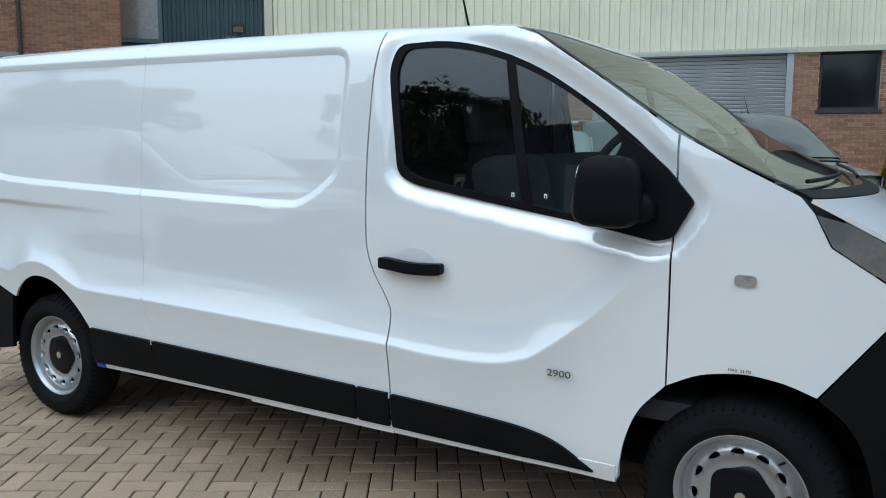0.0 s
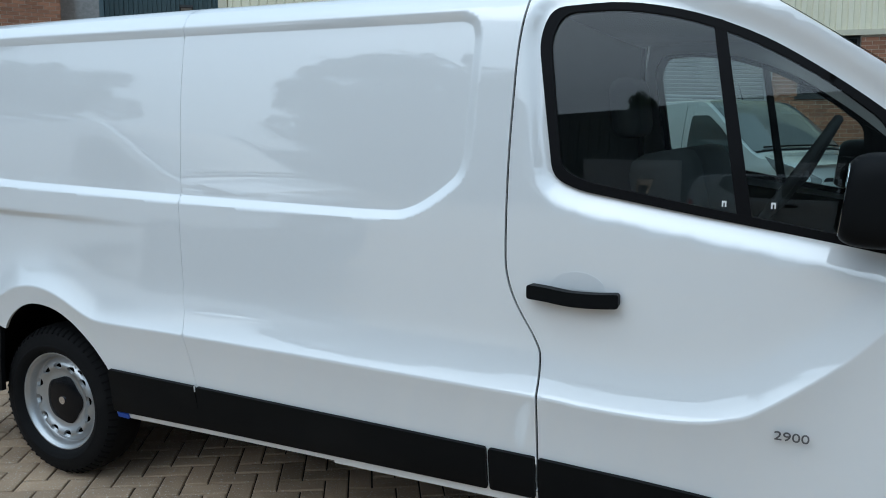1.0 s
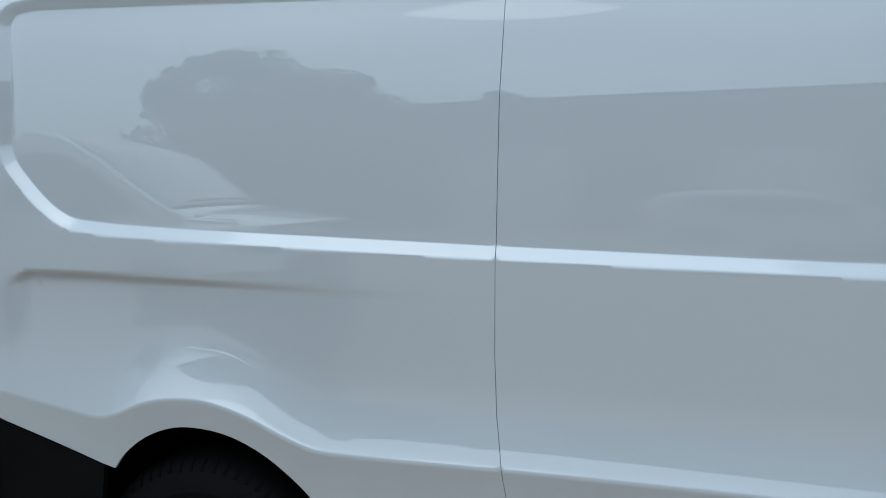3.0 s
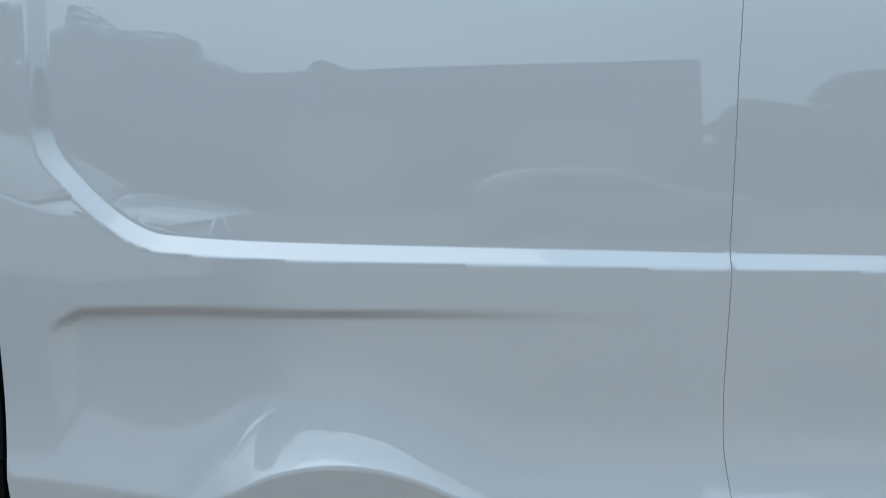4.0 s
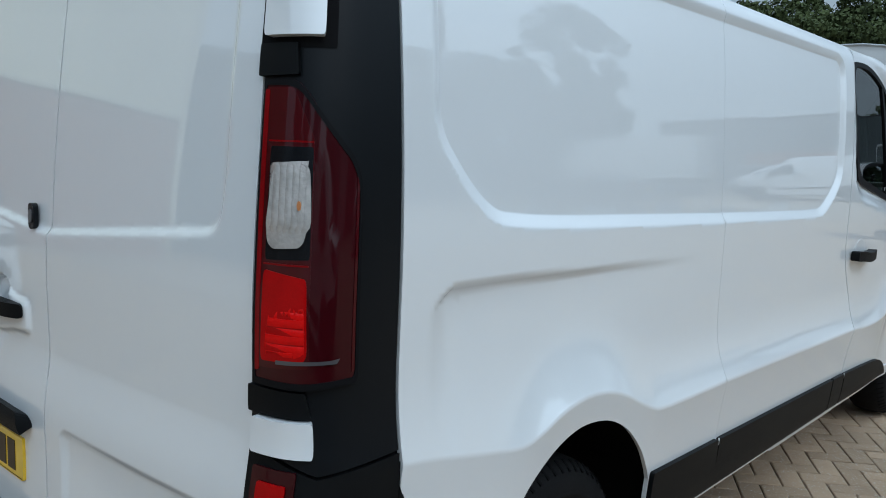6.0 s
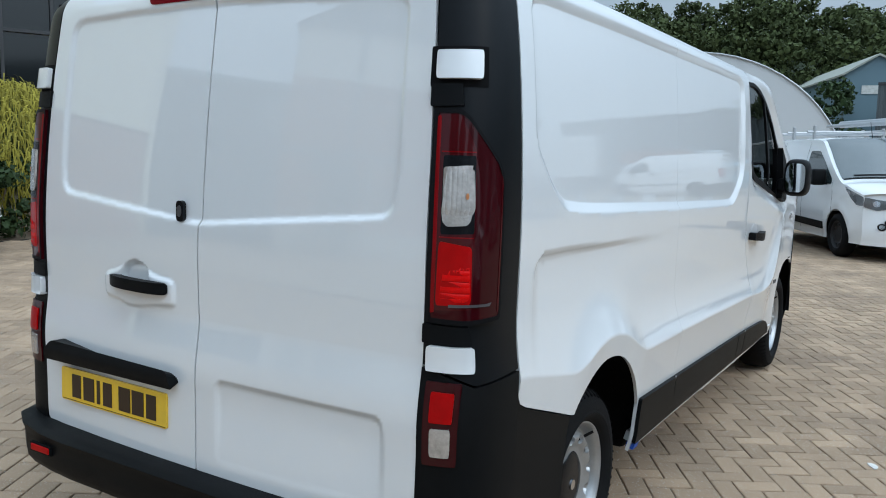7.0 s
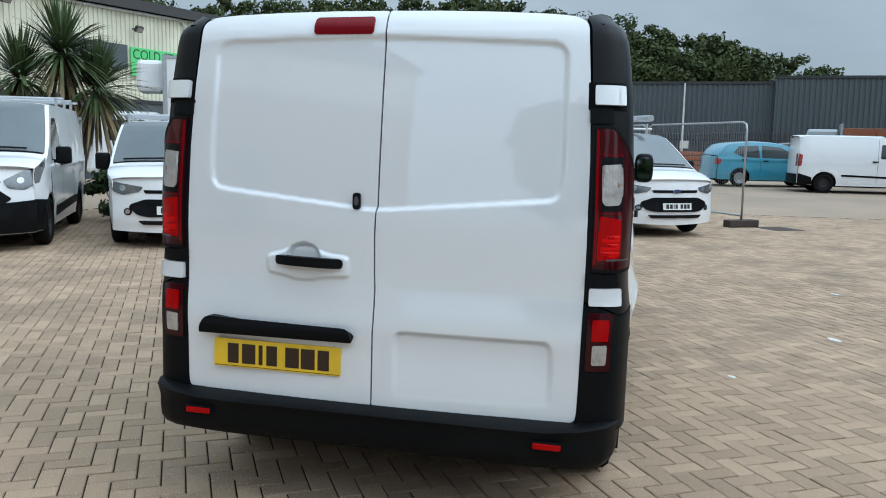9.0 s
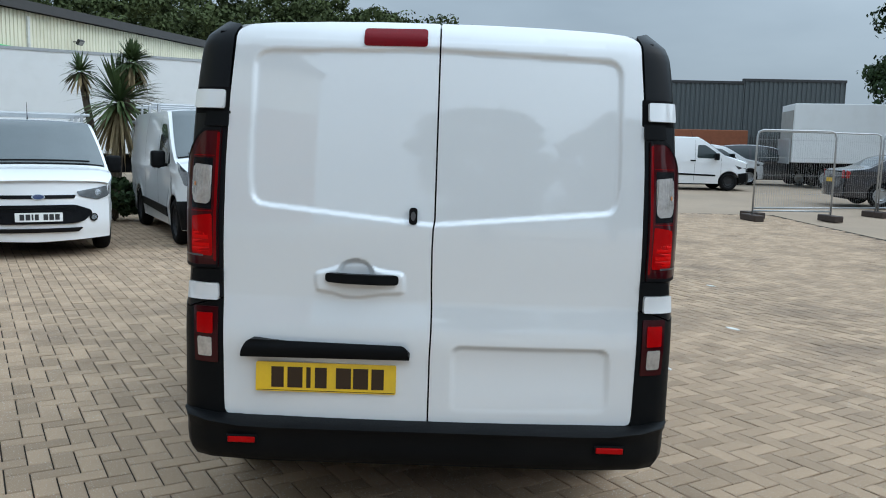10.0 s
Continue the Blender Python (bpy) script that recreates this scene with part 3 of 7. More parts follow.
def build_van():
    van = thing("panel_van", "white panel van with black bumpers and steel wheels", "van")
    R = side_surf(-1)
    SEAM_B = [(3.093, 1.902), (3.067, 1.756), (3.056, 1.571), (3.048, 1.381), (3.045, 1.148), (3.052, 1.06), (3.082, 0.975), (3.138, 0.869), (3.155, 0.811), (3.153, 0.639), (3.150, 0.345)]
    SEAM_B = [(p[0] - 0.008 * float(smooth_step(0.85, 1.0, p[1])), p[1]) for p in smooth_line(SEAM_B, 4)]
    rec_line = RECESS[::3] + RECESS[:1]
    cr = [(x, float(crease_z(x))) for x in np.arange(0.40, 4.15, 0.03)]
    cr_up = [(x, float(crease_z(x)) + 0.02) for x in np.arange(0.40, 4.15, 0.03)]
    kline = [(0.455, 1.115), (0.485, 1.144), (0.53, 1.170), (0.70, 1.165), (1.5, 1.145)]
    ARCH_R = [(1.372, 0.345), (1.368, 0.53), (1.352, 0.56), (1.300, 0.628), (1.245, 0.682), (1.185, 0.727), (1.11, 0.763), (1.03, 0.779), (0.95, 0.776), (0.87, 0.745), (0.80, 0.690), (0.757, 0.632)]
    ARCH_R = ARCH_R[:2] + smooth_line(ARCH_R[2:], 4)
    g = 0.0007
    SEAM_C = [(1.775, 1.905), (1.763, 1.6), (1.761, 1.245), (1.762, 1.0), (1.768, 0.86), (1.785, 0.735), (1.812, 0.55), (1.815, 0.345)]
    for s, st in ((-1, 0.028), (1, 0.07)):
        S = side_surf(s)
        fine = [rec_line, cr, cr_up, kline] if s < 0 else [rec_line]
        o = (0, s, 0)
        lines = [[(x, float(crease_z(x)) + dz) for x in np.arange(0.40, 4.10, 0.012)] for dz in (-0.0065, 0.0, 0.0065)] + [r + r[:1] for r in (inset(RECESS, k) for k in (-0.001, 0.004, 0.026, 0.031))] if s < 0 else []
        quarter = [(0.385, 1.895), (0.385, 0.80), (0.397, 0.772), (0.44, 0.752)] + [(0.735, 0.655)] + ARCH_R[::-1][1:] + [(x - g, z) for x, z in SEAM_C[::-1]]
        panel("rear_quarter_panel", S, quarter, PAINT, van, fine=fine, step=st, fine_step=0.010, out=o, lines=lines)
        mid = [(x + g, z) for x, z in SEAM_C] + [(x - 0.0035, z) for x, z in SEAM_B[::-1]]
        panel("cargo_side_panel", S, mid, PAINT, van, fine=fine, step=st, fine_step=0.010, out=o, lines=lines)
        pillar = [(3.40, 1.902), (3.5, 1.902), (3.62, 1.893), (3.72, 1.858), (3.95, 1.712), (4.238, 1.522)]
        door = [(x + 0.0035, z) for x, z in SEAM_B] + nudge([(3.6, 0.345)] + smooth_line([(4.080, 0.345), (4.088, 0.40), (4.105, 0.494), (4.150, 0.602), (4.2355, 0.699)], 5) + [(4.2345, 0.97), (4.2335, 1.25), (4.240, 1.519)] + pillar[::-1][1:])
        wl = WINDOW + WINDOW[:1]
        d = panel("cab_door", S, door, PAINT, van, [WINDOW], fine=fine[1:] + [wl] if s < 0 else [wl], band=0.05, step=st, fine_step=0.011, out=o, lines=lines)
        fender = smooth_line([(4.2415, 0.704), (4.347, 0.754), (4.468, 0.775), (4.56, 0.769), (4.618, 0.757), (4.690, 0.732)], 5) + [(4.86, 0.96), (4.95, 1.03), (4.85, 1.092), (4.70, 1.19), (4.650, 1.288), (4.610, 1.336), (4.42, 1.428), (4.248, 1.517), (4.2405, 1.25), (4.2415, 0.97)]
        panel("front_wing", S, nudge(fender), PAINT, van, step=st, out=o)
        bumper = smooth_line([(4.695, 0.728), (4.78, 0.655), (4.835, 0.55), (4.865, 0.42), (4.87, 0.30)], 5) + [(5.40, 0.30), (5.40, 0.98), (4.955, 1.025), (4.865, 0.958)]
        panel("front_bumper_side", S, nudge(bumper), BLACK_PLASTIC, van, step=0.05, out=o, off=0.004)
        lamp = [(4.655, 1.285), (4.705, 1.192), (4.855, 1.095), (4.96, 1.03), (5.15, 1.0), (5.12, 1.045), (4.9, 1.178), (4.75, 1.26)]
        panel("headlamp", S, nudge(lamp), HEADLAMP, van, step=0.04, out=o, off=0.003, label="clear headlamp with dark housing")
        # black cladding along the sill and the white sill below it
        strips = [[(1.375, 0.378), (1.372, 0.552), (1.806, 0.541), (1.828, 0.378)], [(1.822, 0.378), (1.815, 0.541), (2.984, 0.509), (2.986, 0.368)],
                  [(2.994, 0.368), (2.993, 0.508), (3.147, 0.504), (3.146, 0.366)],
                  [(3.156, 0.366), (3.157, 0.503)] + smooth_line([(3.45, 0.491), (3.66, 0.476), (3.78, 0.456), (3.86, 0.428), (3.93, 0.387), (3.985, 0.352)], 5) + [(3.6, 0.358)]]
        for p in strips:
            panel("side_cladding", S, rounded(p, 0.008, 3), BLACK_PLASTIC, van, step=0.05, edge=0.03, rim=0.02, off=0.014, out=o)
        for xj, zj in ((1.8105, 0.542), (3.1515, 0.505)):
            panel("joint_clip", S, [(xj - 0.002, zj - 0.020), (xj - 0.002, zj + 0.002), (xj + 0.002, zj + 0.002), (xj + 0.002, zj - 0.020)], PAINT, van, step=0.02, rim=0.004, off=0.0135, out=o)
        for x0, x1, z0 in ((1.44, 2.4, 0.352), (2.4, 3.152, 0.336), (3.156, 4.06, 0.333)):
            panel("sill", S, [(x0, z0), (x0, 0.39), (x1, 0.39), (x1, z0 - 0.006)], PAINT, van, step=0.05, rim=0.05, off=0.004, out=o)
        panel("sill_tape", S, [(1.385, 0.352), (1.385, 0.372), (1.44, 0.370), (1.44, 0.350)], BLUE_TAPE, van, step=0.02, rim=0.03, off=0.012, out=o, label="blue tape on the sill end")
        # window frame, glass, quarter-light
        inner = [tuple(np.array(p)) for p in rounded([(3.147, 1.755), (3.18, 1.832), (3.36, 1.836), (3.545, 1.797), (3.72, 1.727), (3.89, 1.628), (4.04, 1.51), (4.05, 1.30), (4.02, 1.226), (3.923, 1.238), (3.568, 1.298), (3.27, 1.352), (3.20, 1.385)],
                                                      [0.04, 0.06, 0.1, 0.1, 0.1, 0.1, 0.05, 0.03, 0.03, 0.1, 0.1, 0.08, 0.07])]
        flat = lambda x, z, s=s: np.c_[x, s * (np.interp(z, [1.15, 1.4, 1.65, 1.87], [0.934, 0.926, 0.902, 0.872]) - 0.022 * smooth_step(3.4, 4.3, x)), z]
        panel("window_seal", flat, WINDOW, SEAL, van, [inner], step=0.04, edge=0.015, rim=0.03, off=0.004, out=o)
        bar = [(3.596, 1.80), (3.628, 1.79), (3.729, 1.262), (3.690, 1.268)]
        gl = panel("window_glass", flat, inner, GLASS, van, step=0.06, rim=0, off=-0.004, out=o, label="tinted door window")
        gl.visible_shadow = False
        panel("window_bar", flat, bar, SEAL, van, step=0.05, rim=0.012, off=0.003, out=o)
        panel("mirror_base", flat, rounded([(4.04, 1.520), (4.135, 1.460), (4.208, 1.396), (4.286, 1.305), (4.224, 1.190), (4.166, 1.174), (4.03, 1.202), (4.05, 1.30)], 0.012), BLACK_PLASTIC, van, step=0.04, rim=0.05, off=0.036, out=o)
        # mirror: rounded shell with its arm and glass
        for nm, c, sz, e, mt in (("mirror_shell", (4.034, 1.034, 1.336), (0.108, 0.073, 0.115), 3.6, BLACK_PLASTIC), ("mirror_arm", (4.09, 0.965, 1.285), (0.085, 0.060, 0.050), 3, BLACK_PLASTIC)):
            b = bmesh.new()
            bmesh.ops.create_uvsphere(b, u_segments=32, v_segments=20, radius=1)
            for v in b.verts:
                q = v.co
                v.co = Vector([math.copysign(abs(t) ** (2 / e), t) for t in q])
                v.co.x = max(v.co.x, -0.86)
                v.co = Vector((c[0] + sz[0] * v.co.x * (1 - 0.12 * v.co.z), s * (c[1] + sz[1] * v.co.y), c[2] + sz[2] * v.co.z))
            part(nm, b, mt, van, smooth=True)
        oval = [(0.056 * math.copysign(abs(math.cos(t)) ** 0.56, math.cos(t)), 1.336 + 0.088 * math.copysign(abs(math.sin(t)) ** 0.56, math.sin(t))) for t in np.linspace(0, 2 * math.pi, 41)[:-1]]
        panel("mirror_glass", lambda u, v, s=s: np.c_[3.9402 + 0.097 * (v - 1.336), s * 1.034 + u, v], oval, MIRROR, van, step=0.03, rim=0.001, out=(-1, 0, 0), label="door mirror glass")
        # indicator, badge and small print
        panel("side_indicator", S, rounded([(4.420, 1.055), (4.420, 1.090), (4.486, 1.090), (4.486, 1.055)], 0.018), CLEAR, van, step=0.02, rim=0.01, off=0.008, out=o, label="clear oval side indicator")
        # door handle with its half-moon pocket, a flat patch greyed as shade
        hb = smooth_line([(3.118, 1.046), (3.18, 1.043), (3.25, 1.036), (3.33, 1.036), (3.392, 1.040)], 3)
        hs = hb + [(x, z - 0.042) for x, z in hb[::-1]]
        panel("door_handle", lambda x, z, s=s: np.c_[x, s * (0.985 + 0.012 * np.sin(np.clip((x - 3.118) / 0.274, 0, 1) * math.pi)), z], rounded(hs, 0.012, 4), BLACK_PLASTIC, van, step=0.02, edge=0.01, rim=0.035, out=o, label="black pull door handle")
        panel("handle_pocket", S, [(3.175, 1.036)] + arc(3.262, 1.038, 0.082, 178, 2, 14, 0.052) + [(3.35, 1.036)], POCKET_SHADE, van, step=0.02, rim=0.004, off=0.0015, out=o)
    # number badge and tyre pressure print on the right side
    m = Matrix(((1, 0, 0, 3.862), (0, 0, -1, -0.9755), (0, 1, 0, 0.6945), (0, 0, 0, 1)))
    text_mesh("model_badge", "2900", 0.040, GREY_BADGE, van, m @ Matrix.Diagonal((1.12, 0.85, 1, 1)), "grey raised model number")
    m = Matrix(((1, 0, 0, 4.452), (0, 0, -1, -0.9570), (0, 1, 0, 0.789), (0, 0, 0, 1)))
    text_mesh("tyre_pressure_print", "MAX. 55 PSI", 0.0135, INK, van, m, depth=0.001)
    # small window stickers
    for x in (3.655, 3.779):
        m = Matrix(((1, 0, 0, x), (0, 0, -1, -0.934), (0, 1, 0, 1.33 - 0.16 * (x - 3.6)), (0, 0, 0, 1)))
        panel("window_sticker", lambda u, v: np.c_[u, 0 * u - 0.928, v], [(x - 0.006, 1.296), (x - 0.006, 1.312), (x + 0.006, 1.312), (x + 0.006, 1.296), (x + 0.002, 1.296), (x + 0.002, 1.307), (x - 0.002, 1.307), (x - 0.002, 1.296)],
              WHITE_PLATE, van, step=0.02, rim=0, out=(0, -1, 0))
    # roof, windscreen, bonnet, nose
    A = np.linspace(-1, 1, 25)
    roof = [(0.262, a) for a in A] + [(3.62 + 0.13 * (1 - a * a), a) for a in A[::-1]]
    panel("roof", top_surf, roof, PAINT, van, step=0.08, edge=0.05, fine=[[(0.2, -0.97), (3.7, -0.97)], [(0.2, 0.97), (3.7, 0.97)]], fine_step=0.025, out=(0, 0, 1))
    panel("roof_seam", top_surf, [(1.771, -0.999), (1.771, 0.999), (1.779, 0.999), (1.779, -0.999)], GREY_SEAM, van, step=0.03, rim=0, off=0.001, out=(0, 0, 1))
    wind = [(3.628 + 0.13 * (1 - a * a), a * 0.985) for a in A] + [(4.575 + 0.14 * (1 - a * a), a * 0.985) for a in A[::-1]]
    ws = panel("windscreen", top_surf, wind, GLASS, van, step=0.07, edge=0.05, rim=0, off=-0.003, out=(0.5, 0, 1), label="windscreen")
    ws.visible_shadow = False
    for s in (-1, 1):
        panel("windscreen_seal", top_surf, [(3.64, s * 0.995), (3.64, s * 0.955), (4.575, s * 0.955), (4.575, s * 0.995)], SEAL, van, step=0.04, rim=0, out=(0.5, 0, 1))
    cowl = [(4.575 + 0.14 * (1 - a * a), a * 0.985) for a in A] + [(4.622 + 0.15 * (1 - a * a), a * 0.985) for a in A[::-1]]
    panel("scuttle", top_surf, cowl, BLACK_PLASTIC, van, step=0.05, edge=0.04, out=(0.4, 0, 1))
    bon = [(4.627 + 0.15 * (1 - a * a), a) for a in A] + [(5.28, a) for a in A[::-1]]
    panel("bonnet", top_surf, bon, PAINT, van, step=0.07, edge=0.05, out=(0.3, 0, 1))
    b = bmesh.new()
    for a0, a1 in ((-0.85, -0.10), (-0.02, 0.7)):
        aa = np.linspace(a0, a1, 7)
        xx = 4.575 + 0.14 * (1 - aa ** 2) - 0.03 - 0.05 * np.linspace(0, 1, 7)
        tube(b, (top_surf(xx, aa) + np.array((0.010, 0, 0.012))).tolist(), 0.007, 6)
        part("windscreen_wiper", b, SEAL, van)
        b = bmesh.new()
    b.free()
    nose = lambda y, z: np.c_[5.36 - 0.12 * np.abs(y / 0.8) ** 3 - 0.25 * np.clip(z - 0.75, 0, 1) ** 1.5, y, z]
    panel("front_bumper", nose, [(-0.66, 0.28), (-0.66, 0.70), (0.66, 0.70), (0.66, 0.28)], BLACK_PLASTIC, van, step=0.06, out=(1, 0, 0))
    panel("grille", nose, [(-0.66, 0.70), (-0.66, 0.97), (0.66, 0.97), (0.66, 0.70)], GLOSS_BLACK, van, step=0.06, out=(1, 0, 0))
    # aerial
    b = bmesh.new()
    tube(b, [(3.02, 0, 1.955), (2.985, 0, 2.02), (2.93, 0, 2.24)], [0.016, 0.007, 0.003], 8)
    part("roof_aerial", b, SEAL, van, "short black roof aerial")
    # rear doors
    for s in (1, -1):
        edge_y = [(0.731, 1.885), (0.737, 1.80), (0.749, 1.65), (0.760, 1.40), (0.764, 1.1), (0.762, 0.75), (0.757, 0.50), (0.752, 0.458)]
        seam = [(-0.006, 0.455), (-0.006, 0.70), (-0.009, 0.80), (-0.009, 0.89), (-0.006, 0.96), (-0.004, 1.10), (-0.006, 1.180), (-0.011, 1.21), (-0.012, 1.930)]
        top_line = [(0.2, 1.929), (0.4, 1.924), (0.6, 1.915), (0.68, 1.907)]
        if s > 0:
            outl = [(y, z) for y, z in seam] + top_line + edge_y
        else:
            outl = [(y - 0.0062, z) for y, z in seam] + [(-y - 0.014, z) for y, z in top_line] + [(-y - 0.018, z) for y, z in edge_y]
        r = [0.006] * len(outl)
        r[-1], r[len(seam) + 4] = 0.02, 0.03
        fl = [REAR_RECESS + REAR_RECESS[:1], LOW_RECESS + LOW_RECESS[:1], [(-0.76, 0.88), (0.76, 0.88)]] + ([HANDLE_BOSS + HANDLE_BOSS[:1], arc(0.272, 1.0, 0.075, 0, 180, 14, 0.062)] if s > 0 else [])
        panel("rear_door", rear_surf, rounded(outl, r), PAINT, van, fine=fl, step=0.03, fine_step=0.008 if s < 0 else 0.007, edge=0.015, out=(-1, 0, 0), lines=[r + r[:1] for r in (resample(inset(REAR_RECESS, k), 0.012) for k in (0.0, 0.010, 0.020))])
    bar = lambda y, z: np.c_[rear_x(np.full_like(z, 0.72)) - 0.026 - 0.01 * np.sin(np.clip((z - 0.690) / 0.065, 0, 1) * math.pi), y, z]
    panel("plate_light_bar", bar, rounded([(0.662, 0.757), (0.075, 0.748), (0.062, 0.694), (0.688, 0.690), (0.682, 0.72)], [0.03, 0.03, 0.006, 0.006, 0.03]), BLACK_PLASTIC, van, step=0.02, rim=0.05, out=(-1, 0, 0), label="black plate light housing")
    flat = lambda y, z: np.c_[0 * y + 0.131, y, z]
    pl = panel("number_plate", flat, rounded([(0.632, 0.668), (0.112, 0.667), (0.112, 0.556), (0.634, 0.557)], 0.008), YELLOW, van, step=0.1, rim=0.008, out=(-1, 0, 0), label="yellow rear number plate")
    ofs = 0.575
    for w, gap in ((0.046, 0.014), (0.056, 0.014), (0.016, 0.016), (0.044, 0.034), (0.056, 0.008), (0.056, 0.012), (0.046, 0.0)):
        panel("plate_bar", flat, [(ofs, 0.573), (ofs, 0.651), (ofs - w, 0.651), (ofs - w, 0.573)], BROWN_INK, pl, step=0.1, rim=0.001, off=0.0015, out=(-1, 0, 0))
        ofs -= w + gap
    panel("plate_border", flat, [(0.628, 0.561), (0.628, 0.563), (0.116, 0.562), (0.116, 0.560)], BROWN_INK, pl, step=0.1, rim=0, off=0.001, out=(-1, 0, 0))
    hb = rounded([(0.382, 1.008), (0.112, 1.004), (0.112, 0.968), (0.382, 0.974)], 0.014)
    panel("rear_door_handle", lambda y, z: np.c_[0.108 + 0.03 * (np.abs(y - 0.247) / 0.135) ** 3, y, z], hb, BLACK_PLASTIC, van, step=0.015, edge=0.01, rim=0.03, out=(-1, 0, 0), label="black pull handle")
    lk = rounded([(0.080, 1.255), (0.050, 1.255), (0.050, 1.193), (0.080, 1.193)], 0.014)
    lock = panel("rear_lock", lambda y, z: np.c_[rear_depth(y * 0 + 0.065, z * 0 + 1.17) - 0.004, y, z], lk, GLOSS_BLACK, van, step=0.02, rim=0.012, out=(-1, 0, 0), label="black oval lock")
    panel("lock_barrel", lambda y, z: np.c_[rear_depth(y * 0 + 0.065, z * 0 + 1.17) - 0.007, y, z], arc(0.065, 1.224, 0.009, 0, 340, 12, 0.017), GREY_BADGE, lock, step=0.02, rim=0.004, out=(-1, 0, 0))
    bl = rounded([(0.262, 1.902), (0.032, 1.906), (0.031, 1.838), (0.264, 1.836)], 0.014)
    panel("high_brake_light", lambda y, z: np.c_[rear_x(z) - 0.012 + 0.01 * np.abs(z - 1.87) / 0.035, y, z], bl, RED_BRAKE, van, step=0.02, rim=0.03, out=(-1, 0, 0), label="red high-level brake light")
    # rear corners: black pillar trim, hinges, lamps
    for s in (-1, 1):
        C = corner_surf(s)
        o = (-0.7, s, 0)
        panel("corner_trim", C, rounded([(0.0, 0.90), (0.02, 1.60), (0.03, 1.908), (0.5, 1.926), (0.985, 1.916), (0.985, 0.872), (0.5, 0.855)], [0, 0, 0.07, 0.05, 0.01, 0, 0]), CORNER_BLACK, van, step=0.05, edge=0.03, fine=[[(0.35, 0.4), (0.35, 1.9)]], band=0.3, fine_step=0.025, rim=0.07, out=o, label="matt black rear pillar trim")
        panel("corner_trim_lower", C, [(0.0, 0.44), (0.0, 0.893), (0.5, 0.850), (0.985, 0.866), (0.985, 0.42)], BLACK_PLASTIC, van, step=0.05, edge=0.03, fine=[[(0.35, 0.4), (0.35, 1.9)]], band=0.3, fine_step=0.03, rim=0.015, off=0.002, out=o)
        lamp_p = rounded([(0.06, 1.522), (0.30, 1.522), (0.69, 1.40), (0.745, 1.36), (0.752, 1.016), (0.4, 1.006), (0.05, 1.010)], [0.01, 0.08, 0.06, 0.04, 0.02, 0.1, 0.01])
        lamp = panel("tail_lamp", C, lamp_p, RED_DARK, van, step=0.03, edge=0.02, rim=0.02, off=0.011, out=o, label="dark red tail lamp cluster")
        panel("lamp_frame", C, lamp_p, SEAL, lamp, [rounded([(0.075, 1.512), (0.30, 1.511), (0.675, 1.392), (0.728, 1.355), (0.735, 1.026), (0.4, 1.018), (0.065, 1.021)], [0.01, 0.08, 0.06, 0.04, 0.02, 0.1, 0.01])], step=0.03, edge=0.02, rim=0.003, off=0.0125, out=o)
        panel("inner_red_lens", C, rounded([(0.068, 1.508), (0.27, 1.508), (0.43, 1.425), (0.445, 1.045), (0.062, 1.040)], 0.02), RED_MID, lamp, step=0.02, rim=0.003, off=0.0120, out=o)
        # redder strip stands in for light glowing along the lens edge
        panel("edge_strip", C, rounded([(0.070, 1.505), (0.100, 1.505), (0.094, 1.036), (0.064, 1.033)], 0.006), RED_DEEP, lamp, step=0.02, rim=0.002, off=0.0126, out=o, label="red strip painted as the glow of the lens edge")
        panel("lens_band", C, rounded([(0.13, 1.412), (0.425, 1.412), (0.43, 1.228), (0.125, 1.224)], 0.012), GLOSS_BLACK, lamp, step=0.02, rim=0.003, off=0.0128, out=o, label="black band round the reversing lens")
        stop = panel("stop_lens", C, rounded([(0.115, 1.208), (0.415, 1.196), (0.43, 1.066), (0.40, 1.055), (0.105, 1.053)], 0.02), RED, lamp, step=0.02, rim=0.003, off=0.0130, out=o, label="bright red stop lamp lens")
        # ribs in a brighter red that paints the glow low in the lens
        panel("stop_reflector", lambda u, z, C=C: C(u, z) + np.array((-0.0009, 0, 0)) * np.sin(z * 900)[:, None], rounded([(0.15, 1.128), (0.405, 1.148), (0.415, 1.070), (0.14, 1.064)], 0.02), RED_GLOW, lamp, step=0.004, edge=0.01, rim=0.002, off=0.0142, out=o, label="red reflector ribs, brightened as painted glow")
        clear = panel("reversing_lens", lambda u, z, C=C: C(u, z) + np.array((-0.0022, 0, 0)) * (np.sin(u * 150) * smooth_step(1.27, 1.29, z))[:, None], rounded([(0.14, 1.384), (0.39, 1.390), (0.40, 1.262), (0.36, 1.247), (0.18, 1.243), (0.135, 1.256)], 0.02), LENS_CLEAR, lamp, step=0.007, edge=0.010, rim=0.006, off=0.016, out=o, label="clear ribbed reversing lens")
        panel("bulb", C, arc(0.352, 1.316, 0.014, 0, 340, 14, 0.008), ORANGE, lamp, step=0.02, rim=0.002, off=0.0195, out=o, label="amber bulb behind the lens")
        for z_ in (1.419, 1.216):
            panel("lens_rule", C, [(0.115, z_), (0.115, z_ + 0.003), (0.425, z_ + 0.003), (0.425, z_)], RED_DEEP, lamp, step=0.03, rim=0.001, off=0.0134, out=o)
        panel("outer_border", C, [(0.710, 1.372), (0.724, 1.362), (0.730, 1.036), (0.714, 1.036)], RED_MID, lamp, step=0.02, rim=0.001, off=0.0124, out=o)
